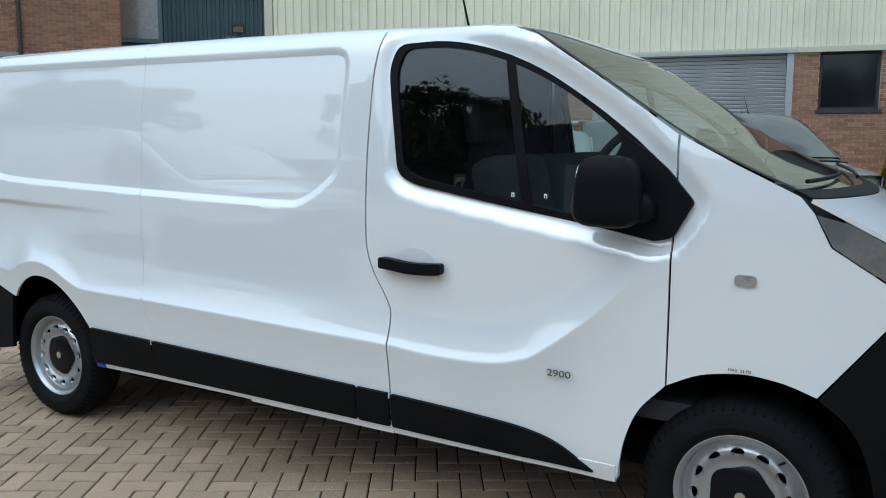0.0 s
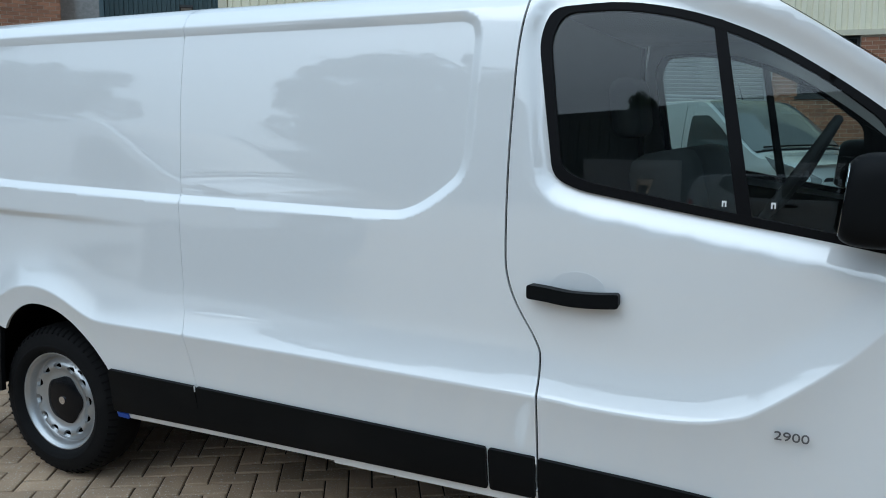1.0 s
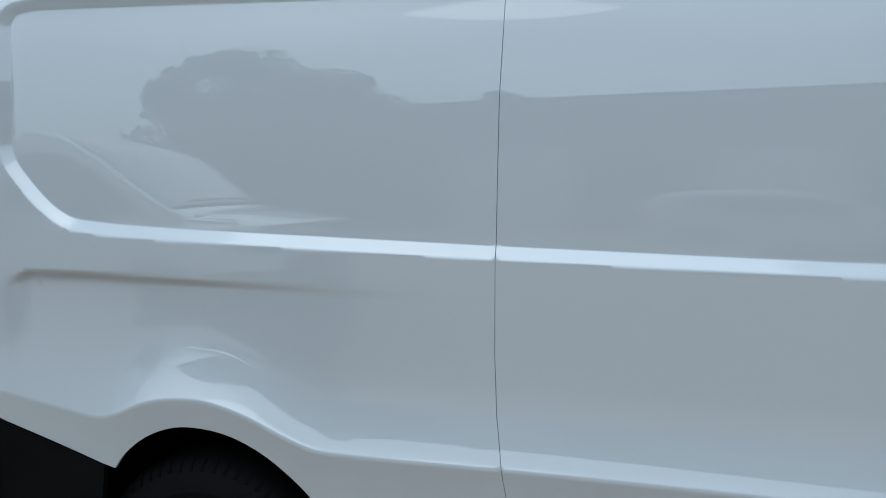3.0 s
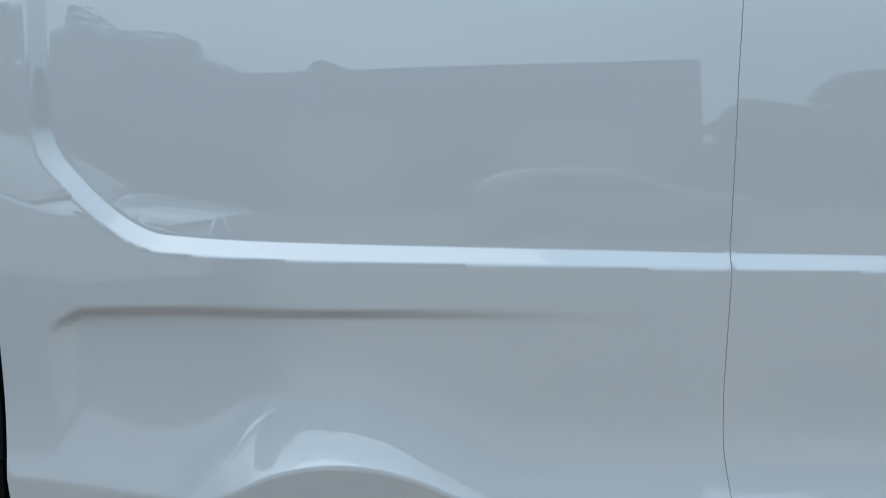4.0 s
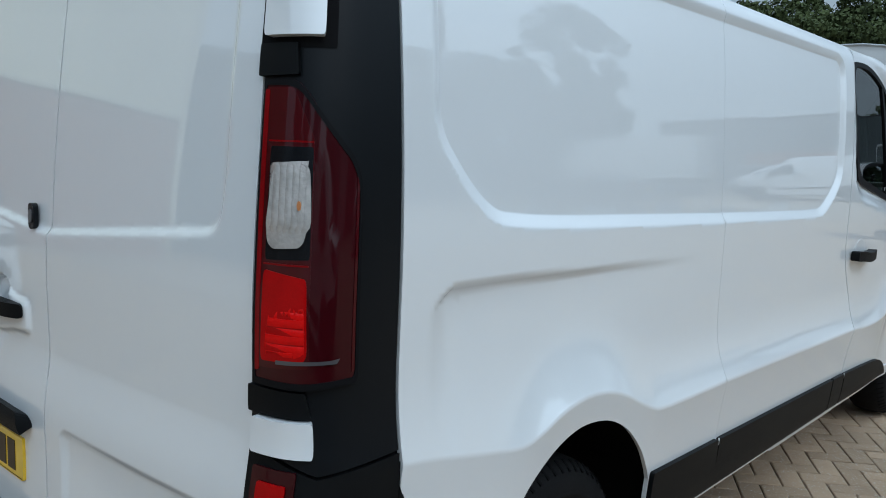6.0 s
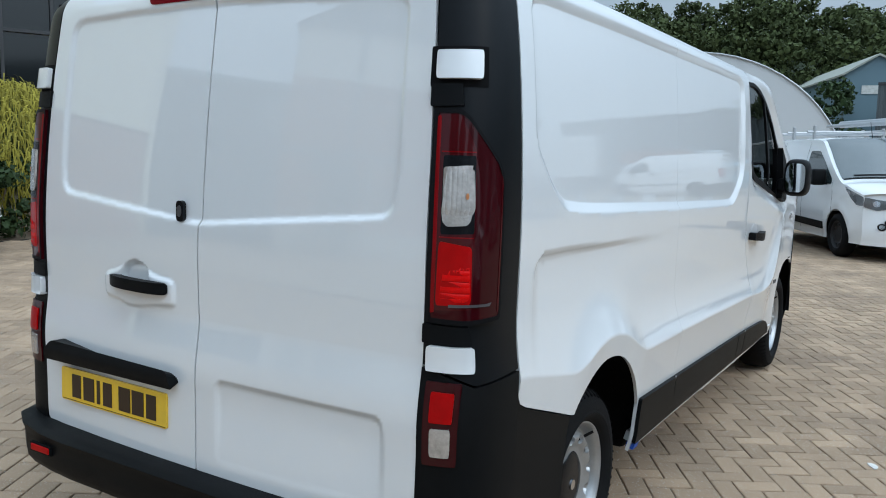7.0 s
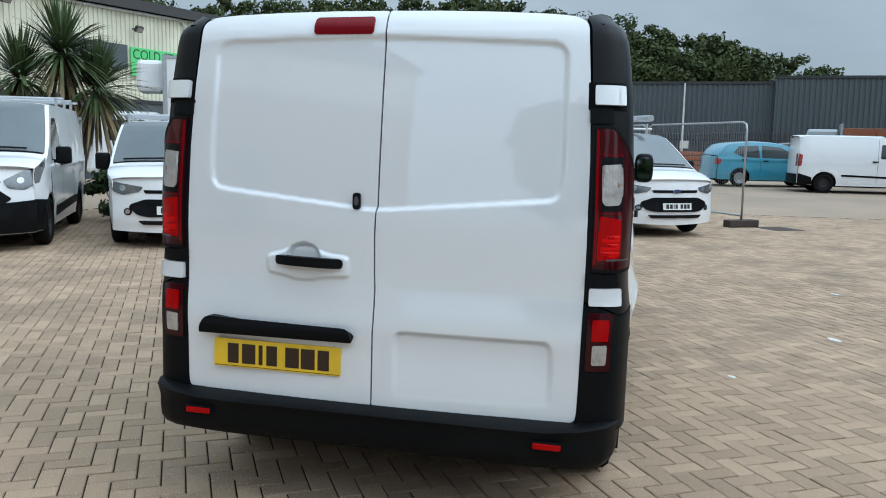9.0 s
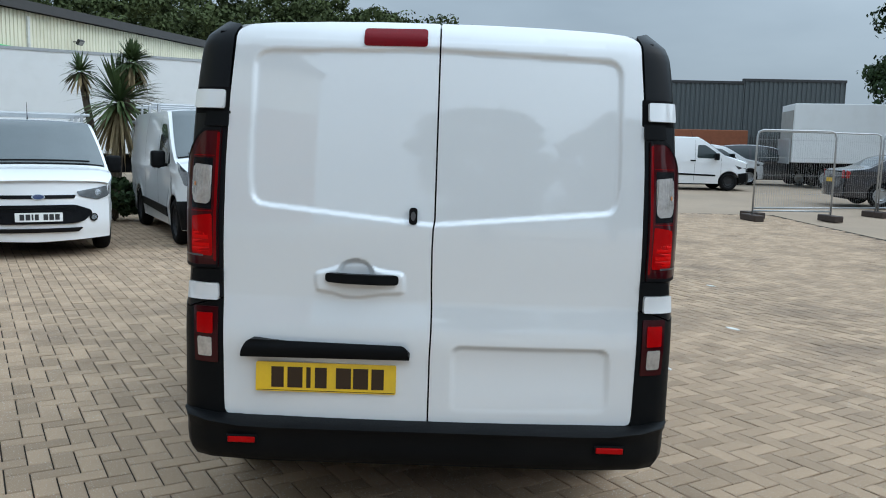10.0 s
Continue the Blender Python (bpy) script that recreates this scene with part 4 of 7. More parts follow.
        # grey strip painted as a glint along the foot of the lamp
        panel("lamp_glint_strip", C, rounded([(0.22, 1.050), (0.62, 1.053), (0.64, 1.062), (0.58, 1.059), (0.22, 1.057)], 0.002), GREY_BADGE, lamp, step=0.02, rim=0, off=0.0145, out=o)
        for z0, z1 in ((1.593, 1.660), (0.887, 0.951)):
            h = panel("door_hinge", C, rounded([(0.045, z0), (0.045, z1), (0.47, z1), (0.47, z0)], 0.016), PAINT, van, step=0.03, edge=0.015, rim=0.024, off=0.018, out=o, label="white-painted door hinge cover")
        # black patch laid on the trim to paint the shade round the hinge
        panel("hinge_shadow_gap", C, rounded([(-0.02, 1.575), (-0.02, 1.672), (0.56, 1.672), (0.56, 1.575)], 0.01), GAP, van, step=0.03, rim=0, off=0.0015, out=o)
        panel("trim_bulge", C, rounded([(0.0, 1.528), (0.0, 1.582), (0.27, 1.582), (0.29, 1.53)], 0.008), BLACK_PLASTIC, van, step=0.03, rim=0.012, off=0.009, out=o)
        panel("trim_bulge", C, rounded([(0.0, 0.956), (0.0, 1.004), (0.42, 1.001), (0.46, 0.956)], 0.008), BLACK_PLASTIC, van, step=0.03, rim=0.012, off=0.009, out=o)
        low = panel("lower_lamp", C, rounded([(0.05, 0.862), (0.36, 0.862), (0.34, 0.655), (0.05, 0.652)], 0.012), RED_DARK, van, step=0.03, rim=0.01, off=0.007, out=o, label="rear fog and reversing lamp unit")
        panel("fog_lens", C, rounded([(0.10, 0.838), (0.30, 0.838), (0.295, 0.764), (0.10, 0.762)], 0.012), RED, low, step=0.02, rim=0.004, off=0.011, out=o)
        panel("lower_clear_lens", C, rounded([(0.11, 0.748), (0.285, 0.750), (0.28, 0.678), (0.11, 0.676)], 0.016), LENS_CLEAR, low, step=0.02, rim=0.004, off=0.011, out=o)
        # bumper side behind the wheel
        S = side_surf(s)
        bs = [(0.385, 0.865), (0.388, 0.80), (0.400, 0.768), (0.44, 0.748), (0.735, 0.650), (0.727, 0.60), (0.712, 0.50), (0.705, 0.36), (0.385, 0.30)]
        panel("rear_bumper_side", lambda x, z, s=s: np.c_[x, s * np.minimum(half_width(x, np.clip(z, 0.6, 2)), half_width(x, 0 * z + 0.80) - 0.004 - 0.05 * np.clip(0.5 - z, 0, 1)), z], bs, BLACK_PLASTIC, van, step=0.04, rim=0.02, off=0.002, out=(0, s, 0))
    # bumper: a stepped beam that wraps round the corners
    tread = [(0.175, 0.456), (0.150, 0.459), (0.100, 0.449), (0.070, 0.443), (0.064, 0.438)]
    face = [(0.064, 0.438), (0.068, 0.428), (0.076, 0.412), (0.076, 0.372), (0.080, 0.330), (0.100, 0.300), (0.160, 0.285)]
    b = bmesh.new()
    path = [(-0.918, 0.38), (-0.918, 0.25), (-0.905, 0.14), (-0.87, 0.065), (-0.80, 0.028), (-0.68, 0.010)] + [(y, 0.0) for y in np.linspace(-0.55, 0.55, 9)]
    path = path + [(-y, x) for y, x in path[:6][::-1]]
    for prof in (tread, face):
        ring_rows = []
        for i, (y, fx) in enumerate(path):
            a, c = path[max(i - 1, 0)], path[min(i + 1, len(path) - 1)]
            d = Vector((c[1] - a[1], c[0] - a[0])).normalized()
            nx, ny = -d.y, d.x
            sgn = 1 if nx < 0 or abs(nx) < 1e-6 else -1
            lip = 0.020 * float(smooth_step(0.72, 0.87, abs(y)))
            ring_rows.append([b.verts.new((fx + 0.085 - sgn * nx * (px - 0.085), y - sgn * ny * (px - 0.085), pz + (lip if 0.42 < pz < 0.45 else 0))) for px, pz in prof])
        for u, v in zip(ring_rows, ring_rows[1:]):
            for k in range(len(prof) - 1):
                b.faces.new((u[k], u[k + 1], v[k + 1], v[k]))
    bmesh.ops.recalc_face_normals(b, faces=b.faces)
    bmp = part("rear_bumper", b, BLACK_PLASTIC, van, "black plastic rear bumper with step", smooth=True)
    for y0, y1 in ((0.722, 0.622), (-0.632, -0.732)):
        lo_y, hi_y = min(y0, y1), max(y0, y1)
        part("reflector_recess", box_bm(0.071, 0.085, lo_y - 0.008, hi_y + 0.008, 0.372, 0.404, 0.003), GAP, bmp)
        part("bumper_reflector", box_bm(0.068, 0.085, lo_y, hi_y, 0.377, 0.399, 0.003), RED, bmp, "red bumper reflector")
    # black shell added to keep the seams dark, floor, wheel wells
    for s in (-1, 1):
        inner = lambda x, z, s=s: np.c_[x, s * (half_width(x, z) - 0.045), z]
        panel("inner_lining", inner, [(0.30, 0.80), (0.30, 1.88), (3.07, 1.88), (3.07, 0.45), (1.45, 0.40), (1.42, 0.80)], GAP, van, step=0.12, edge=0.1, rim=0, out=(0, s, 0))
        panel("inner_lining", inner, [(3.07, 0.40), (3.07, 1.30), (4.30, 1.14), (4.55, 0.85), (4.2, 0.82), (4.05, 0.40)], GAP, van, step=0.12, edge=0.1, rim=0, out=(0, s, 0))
        for cx in (1.03, 4.468):
            b = bmesh.new()
            arch_pts = arc(cx, 0.345, 0.46, 0, 180, 24, 0.46)
            r0 = [b.verts.new((x, s * 0.915, z)) for x, z in arch_pts]
            r1 = [b.verts.new((x, s * 0.55, z)) for x, z in arch_pts]
            for k in range(len(r0) - 1):
                b.faces.new((r0[k], r0[k + 1], r1[k + 1], r1[k]))
            b.faces.new(r1)
            part("wheel_well", b, WELL, van)
    b = box_bm(0.25, 5.2, -0.60, 0.60, 0.27, 0.42, 0.02)
    part("underbody", b, GAP, van)
    for x0, x1 in ((1.5, 4.0),):
        part("underbody", box_bm(x0, x1, -0.86, 0.86, 0.30, 0.42, 0.02), GAP, van)
    part("bulkhead", box_bm(3.02, 3.05, -0.86, 0.86, 0.4, 1.88), CABIN, van)
    # black sheet added behind the rear doors to darken their gaps
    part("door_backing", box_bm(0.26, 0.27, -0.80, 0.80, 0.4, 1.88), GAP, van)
    # cabin: seats, dashboard, steering wheel
    for y in (-0.42, 0.25):
        w = 0.24 if y < 0 else 0.42
        part("seat_back", box_bm(-0.09, 0.09, -w, w, 0, 0.58, 0.06, m=pose(3.52, y, 0.86, 0, -12, 0)), SEAT, van, smooth=True)
        part("seat_cushion", box_bm(3.44, 3.92, y - w, y + w, 0.80, 0.98, 0.06), SEAT, van, smooth=True)
    for y in (-0.42,):
        part("headrest", box_bm(-0.05, 0.05, -0.13, 0.13, 0, 0.2, 0.04, m=pose(3.30, y, 1.47, 0, -8, 0)), CABIN, van, smooth=True)
    b = bmesh.new()
    box(b, 4.10, 4.62, -0.84, 0.84, 0.85, 1.285, 0.07)
    part("dashboard", b, CABIN, van, smooth=True)
    part("instrument_hood", box_bm(4.0, 4.25, -0.62, -0.22, 1.17, 1.28, 0.04), CABIN, van, smooth=True)
    b = bmesh.new()
    M = pose(3.82, -0.42, 1.37, 0, -58, 0)
    ring = [M @ Vector((0.19 * math.cos(t), 0.19 * math.sin(t), 0)) for t in np.linspace(0, 2 * math.pi, 33)]
    tube(b, ring, 0.016, 8, caps=False)
    for a in (0.2, 2.94, 4.7):
        tube(b, [M @ Vector((0, 0, -0.02)), M @ Vector((0.18 * math.cos(a), 0.18 * math.sin(a), 0))], 0.018, 6)
    part("steering_wheel", b, CABIN, van, smooth=True)
    part("cab_floor", box_bm(3.05, 4.6, -0.85, 0.85, 0.55, 0.62), CABIN, van)
    for x, z in ((0.984, 0.0035), (4.462, 0.010)):
        for s in (-1, 1):
            w = wheel(van, x, s * 0.800, s, rim_r=0.211)
            w.location.z += z
    return van


MIRROR = mat("door_mirror_glass", (0.55, 0.58, 0.6), 0.03, metal=1.0, var=0.01)
POCKET_SHADE = mat("shaded_pocket_paint", (0.62, 0.63, 0.64), 0.35, coat=0.6, var=0.02)
GREY_SEAM = mat("grey_seam_sealer", (0.35, 0.37, 0.38), 0.6, var=0.05)
CORNER_BLACK = mat("satin_black_trim", (0.0045, 0.0055, 0.007), 0.36, spec=0.18, var=0.12, scale=5, fine=200, bump=0.04, bump_scale=1200)
RED_BRAKE = mat("brake_light_red", (0.17, 0.003, 0.008), 0.25, spec=0.1, coat=0.2, coat_rough=0.02, var=0.06, scale=20, fine=160, bump=0.1, bump_scale=300)
WELL = mat("wheel_well_liner", (0.006, 0.006, 0.006), 0.9, spec=0.05)
panel_van = build_van()
panel_van.matrix_world = pose(-0.0213, 0.0154, 0.0202, 0.549, 0.657, 0.041) @ Matrix.Diagonal((1.0092, 1.0092, 1.0092, 1))


# ---- the yard: ground, paving, buildings ----
PAVER = mat("buff_block_paving", (0.425, 0.304, 0.203), 0.85, spec=0.2, var=0.24, scale=2.6, fine=170, bump=0.7, bump_scale=260, island=0.34, dirt=(0.15, 0.112, 0.085), dirt_amount=0.5, dirt_scale=1.1, fleck=(0.60, 0.56, 0.50), fleck_scale=120)
PAVER_ONE = mat("buff_paving_block", (0.425, 0.304, 0.203), 0.85, spec=0.2, var=0.24, scale=2.6, fine=170, bump=0.7, bump_scale=260, rand=0.34, dirt=(0.15, 0.112, 0.085), dirt_amount=0.5, dirt_scale=1.1, fleck=(0.60, 0.56, 0.50), fleck_scale=120)
JOINT = mat("dark_joint_sand", (0.034, 0.028, 0.022), 0.95, spec=0.1, var=0.3, scale=8)
YARD = mat("far_yard_paving", (0.350, 0.270, 0.198), 0.9, spec=0.2, var=0.12, scale=0.6, fine=14, dirt=(0.17, 0.15, 0.125), dirt_amount=0.5, dirt_scale=0.25)
BEIGE = mat("beige_profiled_cladding", (0.70, 0.67, 0.52), 0.6, var=0.06, scale=0.8, fine=30, dirt=(0.30, 0.28, 0.20), dirt_amount=0.3, dirt_scale=0.5)
BEIGE_TRIM = mat("beige_flashing", (0.52, 0.49, 0.38), 0.55, var=0.05)
BRICK = mat("red_brown_brick", (0.285, 0.140, 0.086), 0.85, spec=0.2, var=0.15, scale=5, fine=90, island=0.5, bump=0.3, bump_scale=120)
BRICK_ONE = mat("red_brown_brick_piece", (0.285, 0.140, 0.086), 0.85, spec=0.2, var=0.15, scale=5, fine=90, rand=0.5, bump=0.3, bump_scale=120)
MORTAR = mat("grey_mortar", (0.54, 0.49, 0.42), 0.95, var=0.15)
GREYCLAD = mat("dark_grey_profiled_cladding", (0.075, 0.088, 0.092), 0.55, var=0.06, scale=0.4, fine=20)
BLUECLAD = mat("blue_green_profiled_cladding", (0.055, 0.095, 0.11), 0.55, var=0.08, scale=0.5, fine=20)
SHEDBLUE = mat("pale_blue_shed_cladding", (0.13, 0.20, 0.235), 0.6, var=0.08, scale=0.5)
SHEDROOF = mat("weathered_sheet_roof", (0.34, 0.35, 0.30), 0.75, var=0.15, scale=0.7)
TUNNEL = mat("white_tunnel_sheet", (0.55, 0.56, 0.57), 0.5, var=0.05, scale=0.4, dirt=(0.32, 0.33, 0.33), dirt_amount=0.4, dirt_scale=0.4)
SHUTTER = mat("grey_roller_shutter", (0.45, 0.46, 0.47), 0.45, metal=0.3, var=0.06)
DARKWIN = mat("dark_window_pane", (0.010, 0.012, 0.013), 0.08, spec=0.6, var=0.3, scale=1.0)
FRAME_DK = mat("dark_window_frame", (0.03, 0.03, 0.032), 0.5)
FASCIA = mat("dark_brown_roof_fascia", (0.045, 0.042, 0.04), 0.7, var=0.15)
PIPE = mat("white_painted_downpipe", (0.62, 0.62, 0.58), 0.5, var=0.08, dirt=(0.3, 0.28, 0.22), dirt_amount=0.4, dirt_scale=5)
SIGN_DK = mat("dark_slate_sign", (0.035, 0.045, 0.05), 0.4, var=0.05)
SIGN_GREEN = mat("bright_green_sign", (0.13, 0.62, 0.20), 0.45, var=0.05)
SIGN_TEAL = mat("teal_lettering", (0.12, 0.50, 0.36), 0.4)
CONCRETE = mat("grey_concrete", (0.30, 0.29, 0.27), 0.9, var=0.15, scale=3)
TRUCKBOX = mat("white_truck_panel", (0.72, 0.73, 0.73), 0.45, var=0.03, scale=0.7, dirt=(0.5, 0.49, 0.46), dirt_amount=0.15)
ORANGE_RUST = mat("orange_tipper_side", (0.28, 0.09, 0.04), 0.7, var=0.2)
HILL = mat("woodland_floor", (0.02, 0.03, 0.012), 0.95, var=0.3)


def ground_z(x, y):
    """The yard: a slight fall under the van, level around it, a gentle rise far off."""
    x, y = np.asarray(x, float), np.asarray(y, float)
    k = np.exp(-(((x - 2.6) / 4.2) ** 4 + (y / 3.2) ** 4))
    return (0.0202 - 0.0115 * x + 0.0096 * y) * k + 0.20 * smooth_step(15, 30, x)


def sheet(name, material, xs, ys, dz, label, category):
    gx, gy = np.meshgrid(xs, ys)
    z = ground_z(gx, gy) + dz
    V = np.c_[gx.ravel(), gy.ravel(), z.ravel()]
    n, m_ = len(xs), len(ys)
    F = [(j * n + i, j * n + i + 1, (j + 1) * n + i + 1, (j + 1) * n + i) for j in range(m_ - 1) for i in range(n - 1)]
    me = bpy.data.meshes.new(name)
    me.from_pydata(V.tolist(), [], F)
    ob = link(name, me, material, None, smooth=True)
    return tagged(ob, label, category, kind="structure")


far = [-900, -400, -150, -60, -30]
ground = sheet("ground", YARD, far + list(np.arange(-20, 45, 1.0)) + [60, 100, 200, 500, 1200], far + list(np.arange(-20, 22, 1.0)) + [40, 80, 200, 500, 1000], -0.016, "buff paved yard that reaches the buildings", "ground")
PX0, PX1, PY0, PY1 = -4.5, 17.0, -8.0, 10.0
bed = sheet("paving_bed", JOINT, list(np.arange(PX0, PX1 + 0.01, 0.5)), list(np.arange(PY0, PY1 + 0.01, 0.5)), -0.009, "dark sand joints between the paving blocks", "ground")


def paver_cells():
    """Herringbone of 200 x 100 blocks, turned to the lines of the yard."""
    ca, sa = math.cos(radians(30.5)), math.sin(radians(30.5))
    out = []
    n = 260
    for a in range(-n, n):
        for b in range(-n // 2, n // 2):
            ox, oy = a + 2 * b, a - 2 * b
            for cx, cy, vert in ((ox + 1, oy + 0.5, 0), (ox + 0.5, oy + 2, 1)):
                x, y = 0.1003 * (ca * cx - sa * cy) + 0.02, 0.1003 * (sa * cx + ca * cy) + 0.03
                if PX0 + 0.15 < x < PX1 - 0.15 and PY0 + 0.15 < y < PY1 - 0.15:
                    out.append((x, y, vert))
    return out


def build_pavers():
    cells = np.array(paver_cells())
    rng = np.random.default_rng(4)
    near = (np.abs(cells[:, 0] - 0.35) < 1.0) & (np.abs(cells[:, 1] - 1.75) < 0.78) | (np.abs(cells[:, 0] - 1.6) < 1.0) & (np.abs(cells[:, 1] + 1.75) < 0.7)
    idx = np.flatnonzero(near)[:300]
    single = np.zeros(len(cells), bool)
    single[idx] = True
    h, w, c = 0.0968, 0.0466, 0.0045
    base = np.array([(sx * h, sy * w, -0.012) for sx, sy in ((-1, -1), (1, -1), (1, 1), (-1, 1))] + [(sx * h, sy * w, -0.003) for sx, sy in ((-1, -1), (1, -1), (1, 1), (-1, 1))]
                    + [(sx * (h - c), sy * (w - c), 0.0) for sx, sy in ((-1, -1), (1, -1), (1, 1), (-1, 1))])
    faces = np.array([(0, 1, 5, 4), (1, 2, 6, 5), (2, 3, 7, 6), (3, 0, 4, 7), (4, 5, 9, 8), (5, 6, 10, 9), (6, 7, 11, 10), (7, 4, 8, 11), (8, 9, 10, 11)])
    rest = cells[~single]
    k = len(rest)
    ang = radians(30.5) + rest[:, 2] * math.pi / 2
    ca, sa = np.cos(ang)[:, None], np.sin(ang)[:, None]
    tx, ty = rng.normal(0, 0.006, (k, 1)), rng.normal(0, 0.010, (k, 1))
    bz = base[:, 2] + tx * base[:, 0] + ty * base[:, 1] + rng.normal(0, 0.0008, (k, 1))
    V = np.stack([rest[:, :1] + ca * base[:, 0] - sa * base[:, 1], rest[:, 1:2] + sa * base[:, 0] + ca * base[:, 1], bz + ground_z(rest[:, 0], rest[:, 1])[:, None]], axis=2).reshape(-1, 3)
    F = (faces[None] + 12 * np.arange(k)[:, None, None]).reshape(-1, 4)
    me = bpy.data.meshes.new("paving_blocks")
    me.from_pydata(V.tolist(), [], F.tolist())
    tagged(link("paving_blocks", me, PAVER, bed), kind="stuff")
    me = bpy.data.meshes.new("paving_block")
    me.from_pydata(base.tolist(), [], faces.tolist())
    me.materials.append(PAVER_ONE)
    for x, y, v in cells[single]:
        ob = new("paving_block", me)
        ob.parent = bed
        ob.matrix_basis = pose(x, y, float(ground_z(x, y)) + rng.normal(0, 0.0008), math.degrees(rng.normal(0, 0.009)), math.degrees(rng.normal(0, 0.006)), 30.5 + 90 * v)


def frame_at(x, y, deg):
    """Local frame of a wall: u along it, v up, w out towards the viewer's side (-90 degrees from u)."""
    return pose(x, y, 0, 0, 0, deg)


def clad_bm(u0, u1, z0, z1, pitch=0.2, depth=0.035, y=0.0, zfun=None):
    """Trapezoid-ribbed sheet in the local xz plane, facing -y. zfun(u): its upper edge."""
    b = bmesh.new()
    us = []
    u = u0
    while u < u1 - 1e-6:
        for f, d in ((0.0, 0), (0.42, 0), (0.5, 1), (0.92, 1)):
            if u + f * pitch < u1:
                us.append((u + f * pitch, d))
        u += pitch
    us.append((u1, 0))
    lo = [b.verts.new((u, y - depth * d, z0)) for u, d in us]
    hi = [b.verts.new((u, y - depth * d, zfun(u) if zfun else z1)) for u, d in us]
    for i in range(len(us) - 1):
        b.faces.new((lo[i], lo[i + 1], hi[i + 1], hi[i]))
    return b


def brick_wall(name, parent, u0, u1, z0, z1, holes=(), singles=0, y=0.0):
    """Bricks in stretcher bond, each a small block standing proud of the mortar."""
    base = np.array([(sx, 0.0, sz) for sx, sz in ((-1, -1), (1, -1), (1, 1), (-1, 1))] + [(sx, -1.0, sz) for sx, sz in ((-1, -1), (1, -1), (1, 1), (-1, 1))], float)
    faces = np.array([(4, 5, 6, 7), (0, 1, 5, 4), (1, 2, 6, 5), (2, 3, 7, 6), (3, 0, 4, 7)])
    C = []
    row = 0
    z = z0
    while z + 0.065 <= z1 + 1e-6:
        u = u0 - (0.1125 if row % 2 else 0)
        while u < u1:
            a, c = max(u, u0), min(u + 0.215, u1)
            bits = [(a, c)]
            for h in holes:
                if h[2] < z + 0.033 < h[3]:
                    bits = [q for p, r in bits for q in ((p, min(r, h[0])), (max(p, h[1]), r)) if q[1] - q[0] > 1e-6]
            C += [((p + r) / 2, z + 0.0325, (r - p) / 2) for p, r in bits if r - p > 0.03]
            u += 0.225
        z += 0.075
        row += 1
    C = np.array(C)
    one = np.zeros(len(C), bool)
    if singles:
        full = np.flatnonzero(np.abs(C[:, 2] - 0.1075) < 1e-6)
        one[full[:singles]] = True
    R = C[~one]
    if len(R):
        V = np.stack([R[:, :1] + base[None, :, 0] * R[:, 2:3], np.repeat(y + base[None, :, 1] * 0.008, len(R), 0), R[:, 1:2] + base[None, :, 2] * 0.0325], axis=2).reshape(-1, 3)
        F = (faces[None] + 8 * np.arange(len(R))[:, None, None]).reshape(-1, 4)
        me = bpy.data.meshes.new("bricks")
        me.from_pydata(V.tolist(), [], F.tolist())
        tagged(link("bricks", me, BRICK, parent), kind="stuff")
    if singles:
        me = bpy.data.meshes.new("brick")
        me.from_pydata((base * np.array((0.1075, 0.008, 0.0325))).tolist(), [], faces.tolist())
        me.materials.append(BRICK_ONE)
        for u, z, _ in C[one]:
            ob = new("brick", me)
            ob.parent = parent
            ob.matrix_basis = Matrix.Translation((u, y, z))


def louvre(parent, u0, u1, z0, z1, y, n):
    part("louvre_back", box_bm(u0, u1, y + 0.02, y + 0.04, z0, z1), GAP, parent)
    for i in range(n):
        z = z0 + (i + 0.5) * (z1 - z0) / n
        part("louvre_slat", box_bm(u0, u1, -0.05, 0.03, -0.012, 0.012, m=pose(0, y - 0.01, z, -28, 0, 0)), BEIGE_TRIM, parent)
    for a, c in ((u0 - 0.06, u0), (u1, u1 + 0.06)):
        part("louvre_frame", box_bm(a, c, y - 0.07, y + 0.04, z0 - 0.06, z1 + 0.06), BEIGE_TRIM, parent)


def flood_light(parent, u, y, z):
    b = box_bm(-0.16, 0.16, -0.10, 0.02, -0.11, 0.11, 0.01, m=pose(u, y - 0.28, z, 35, 0, 0))
    f = part("flood_light", b, FRAME_DK, parent, "black flood light on a bracket")
    part("light_bracket", box_bm(u - 0.02, u + 0.02, y - 0.3, y, z - 0.02, z + 0.02), FRAME_DK, parent)
    part("light_glass", box_bm(-0.13, 0.13, -0.106, -0.10, -0.08, 0.08, m=pose(u, y - 0.28, z, 35, 0, 0)), CLEAR, parent)


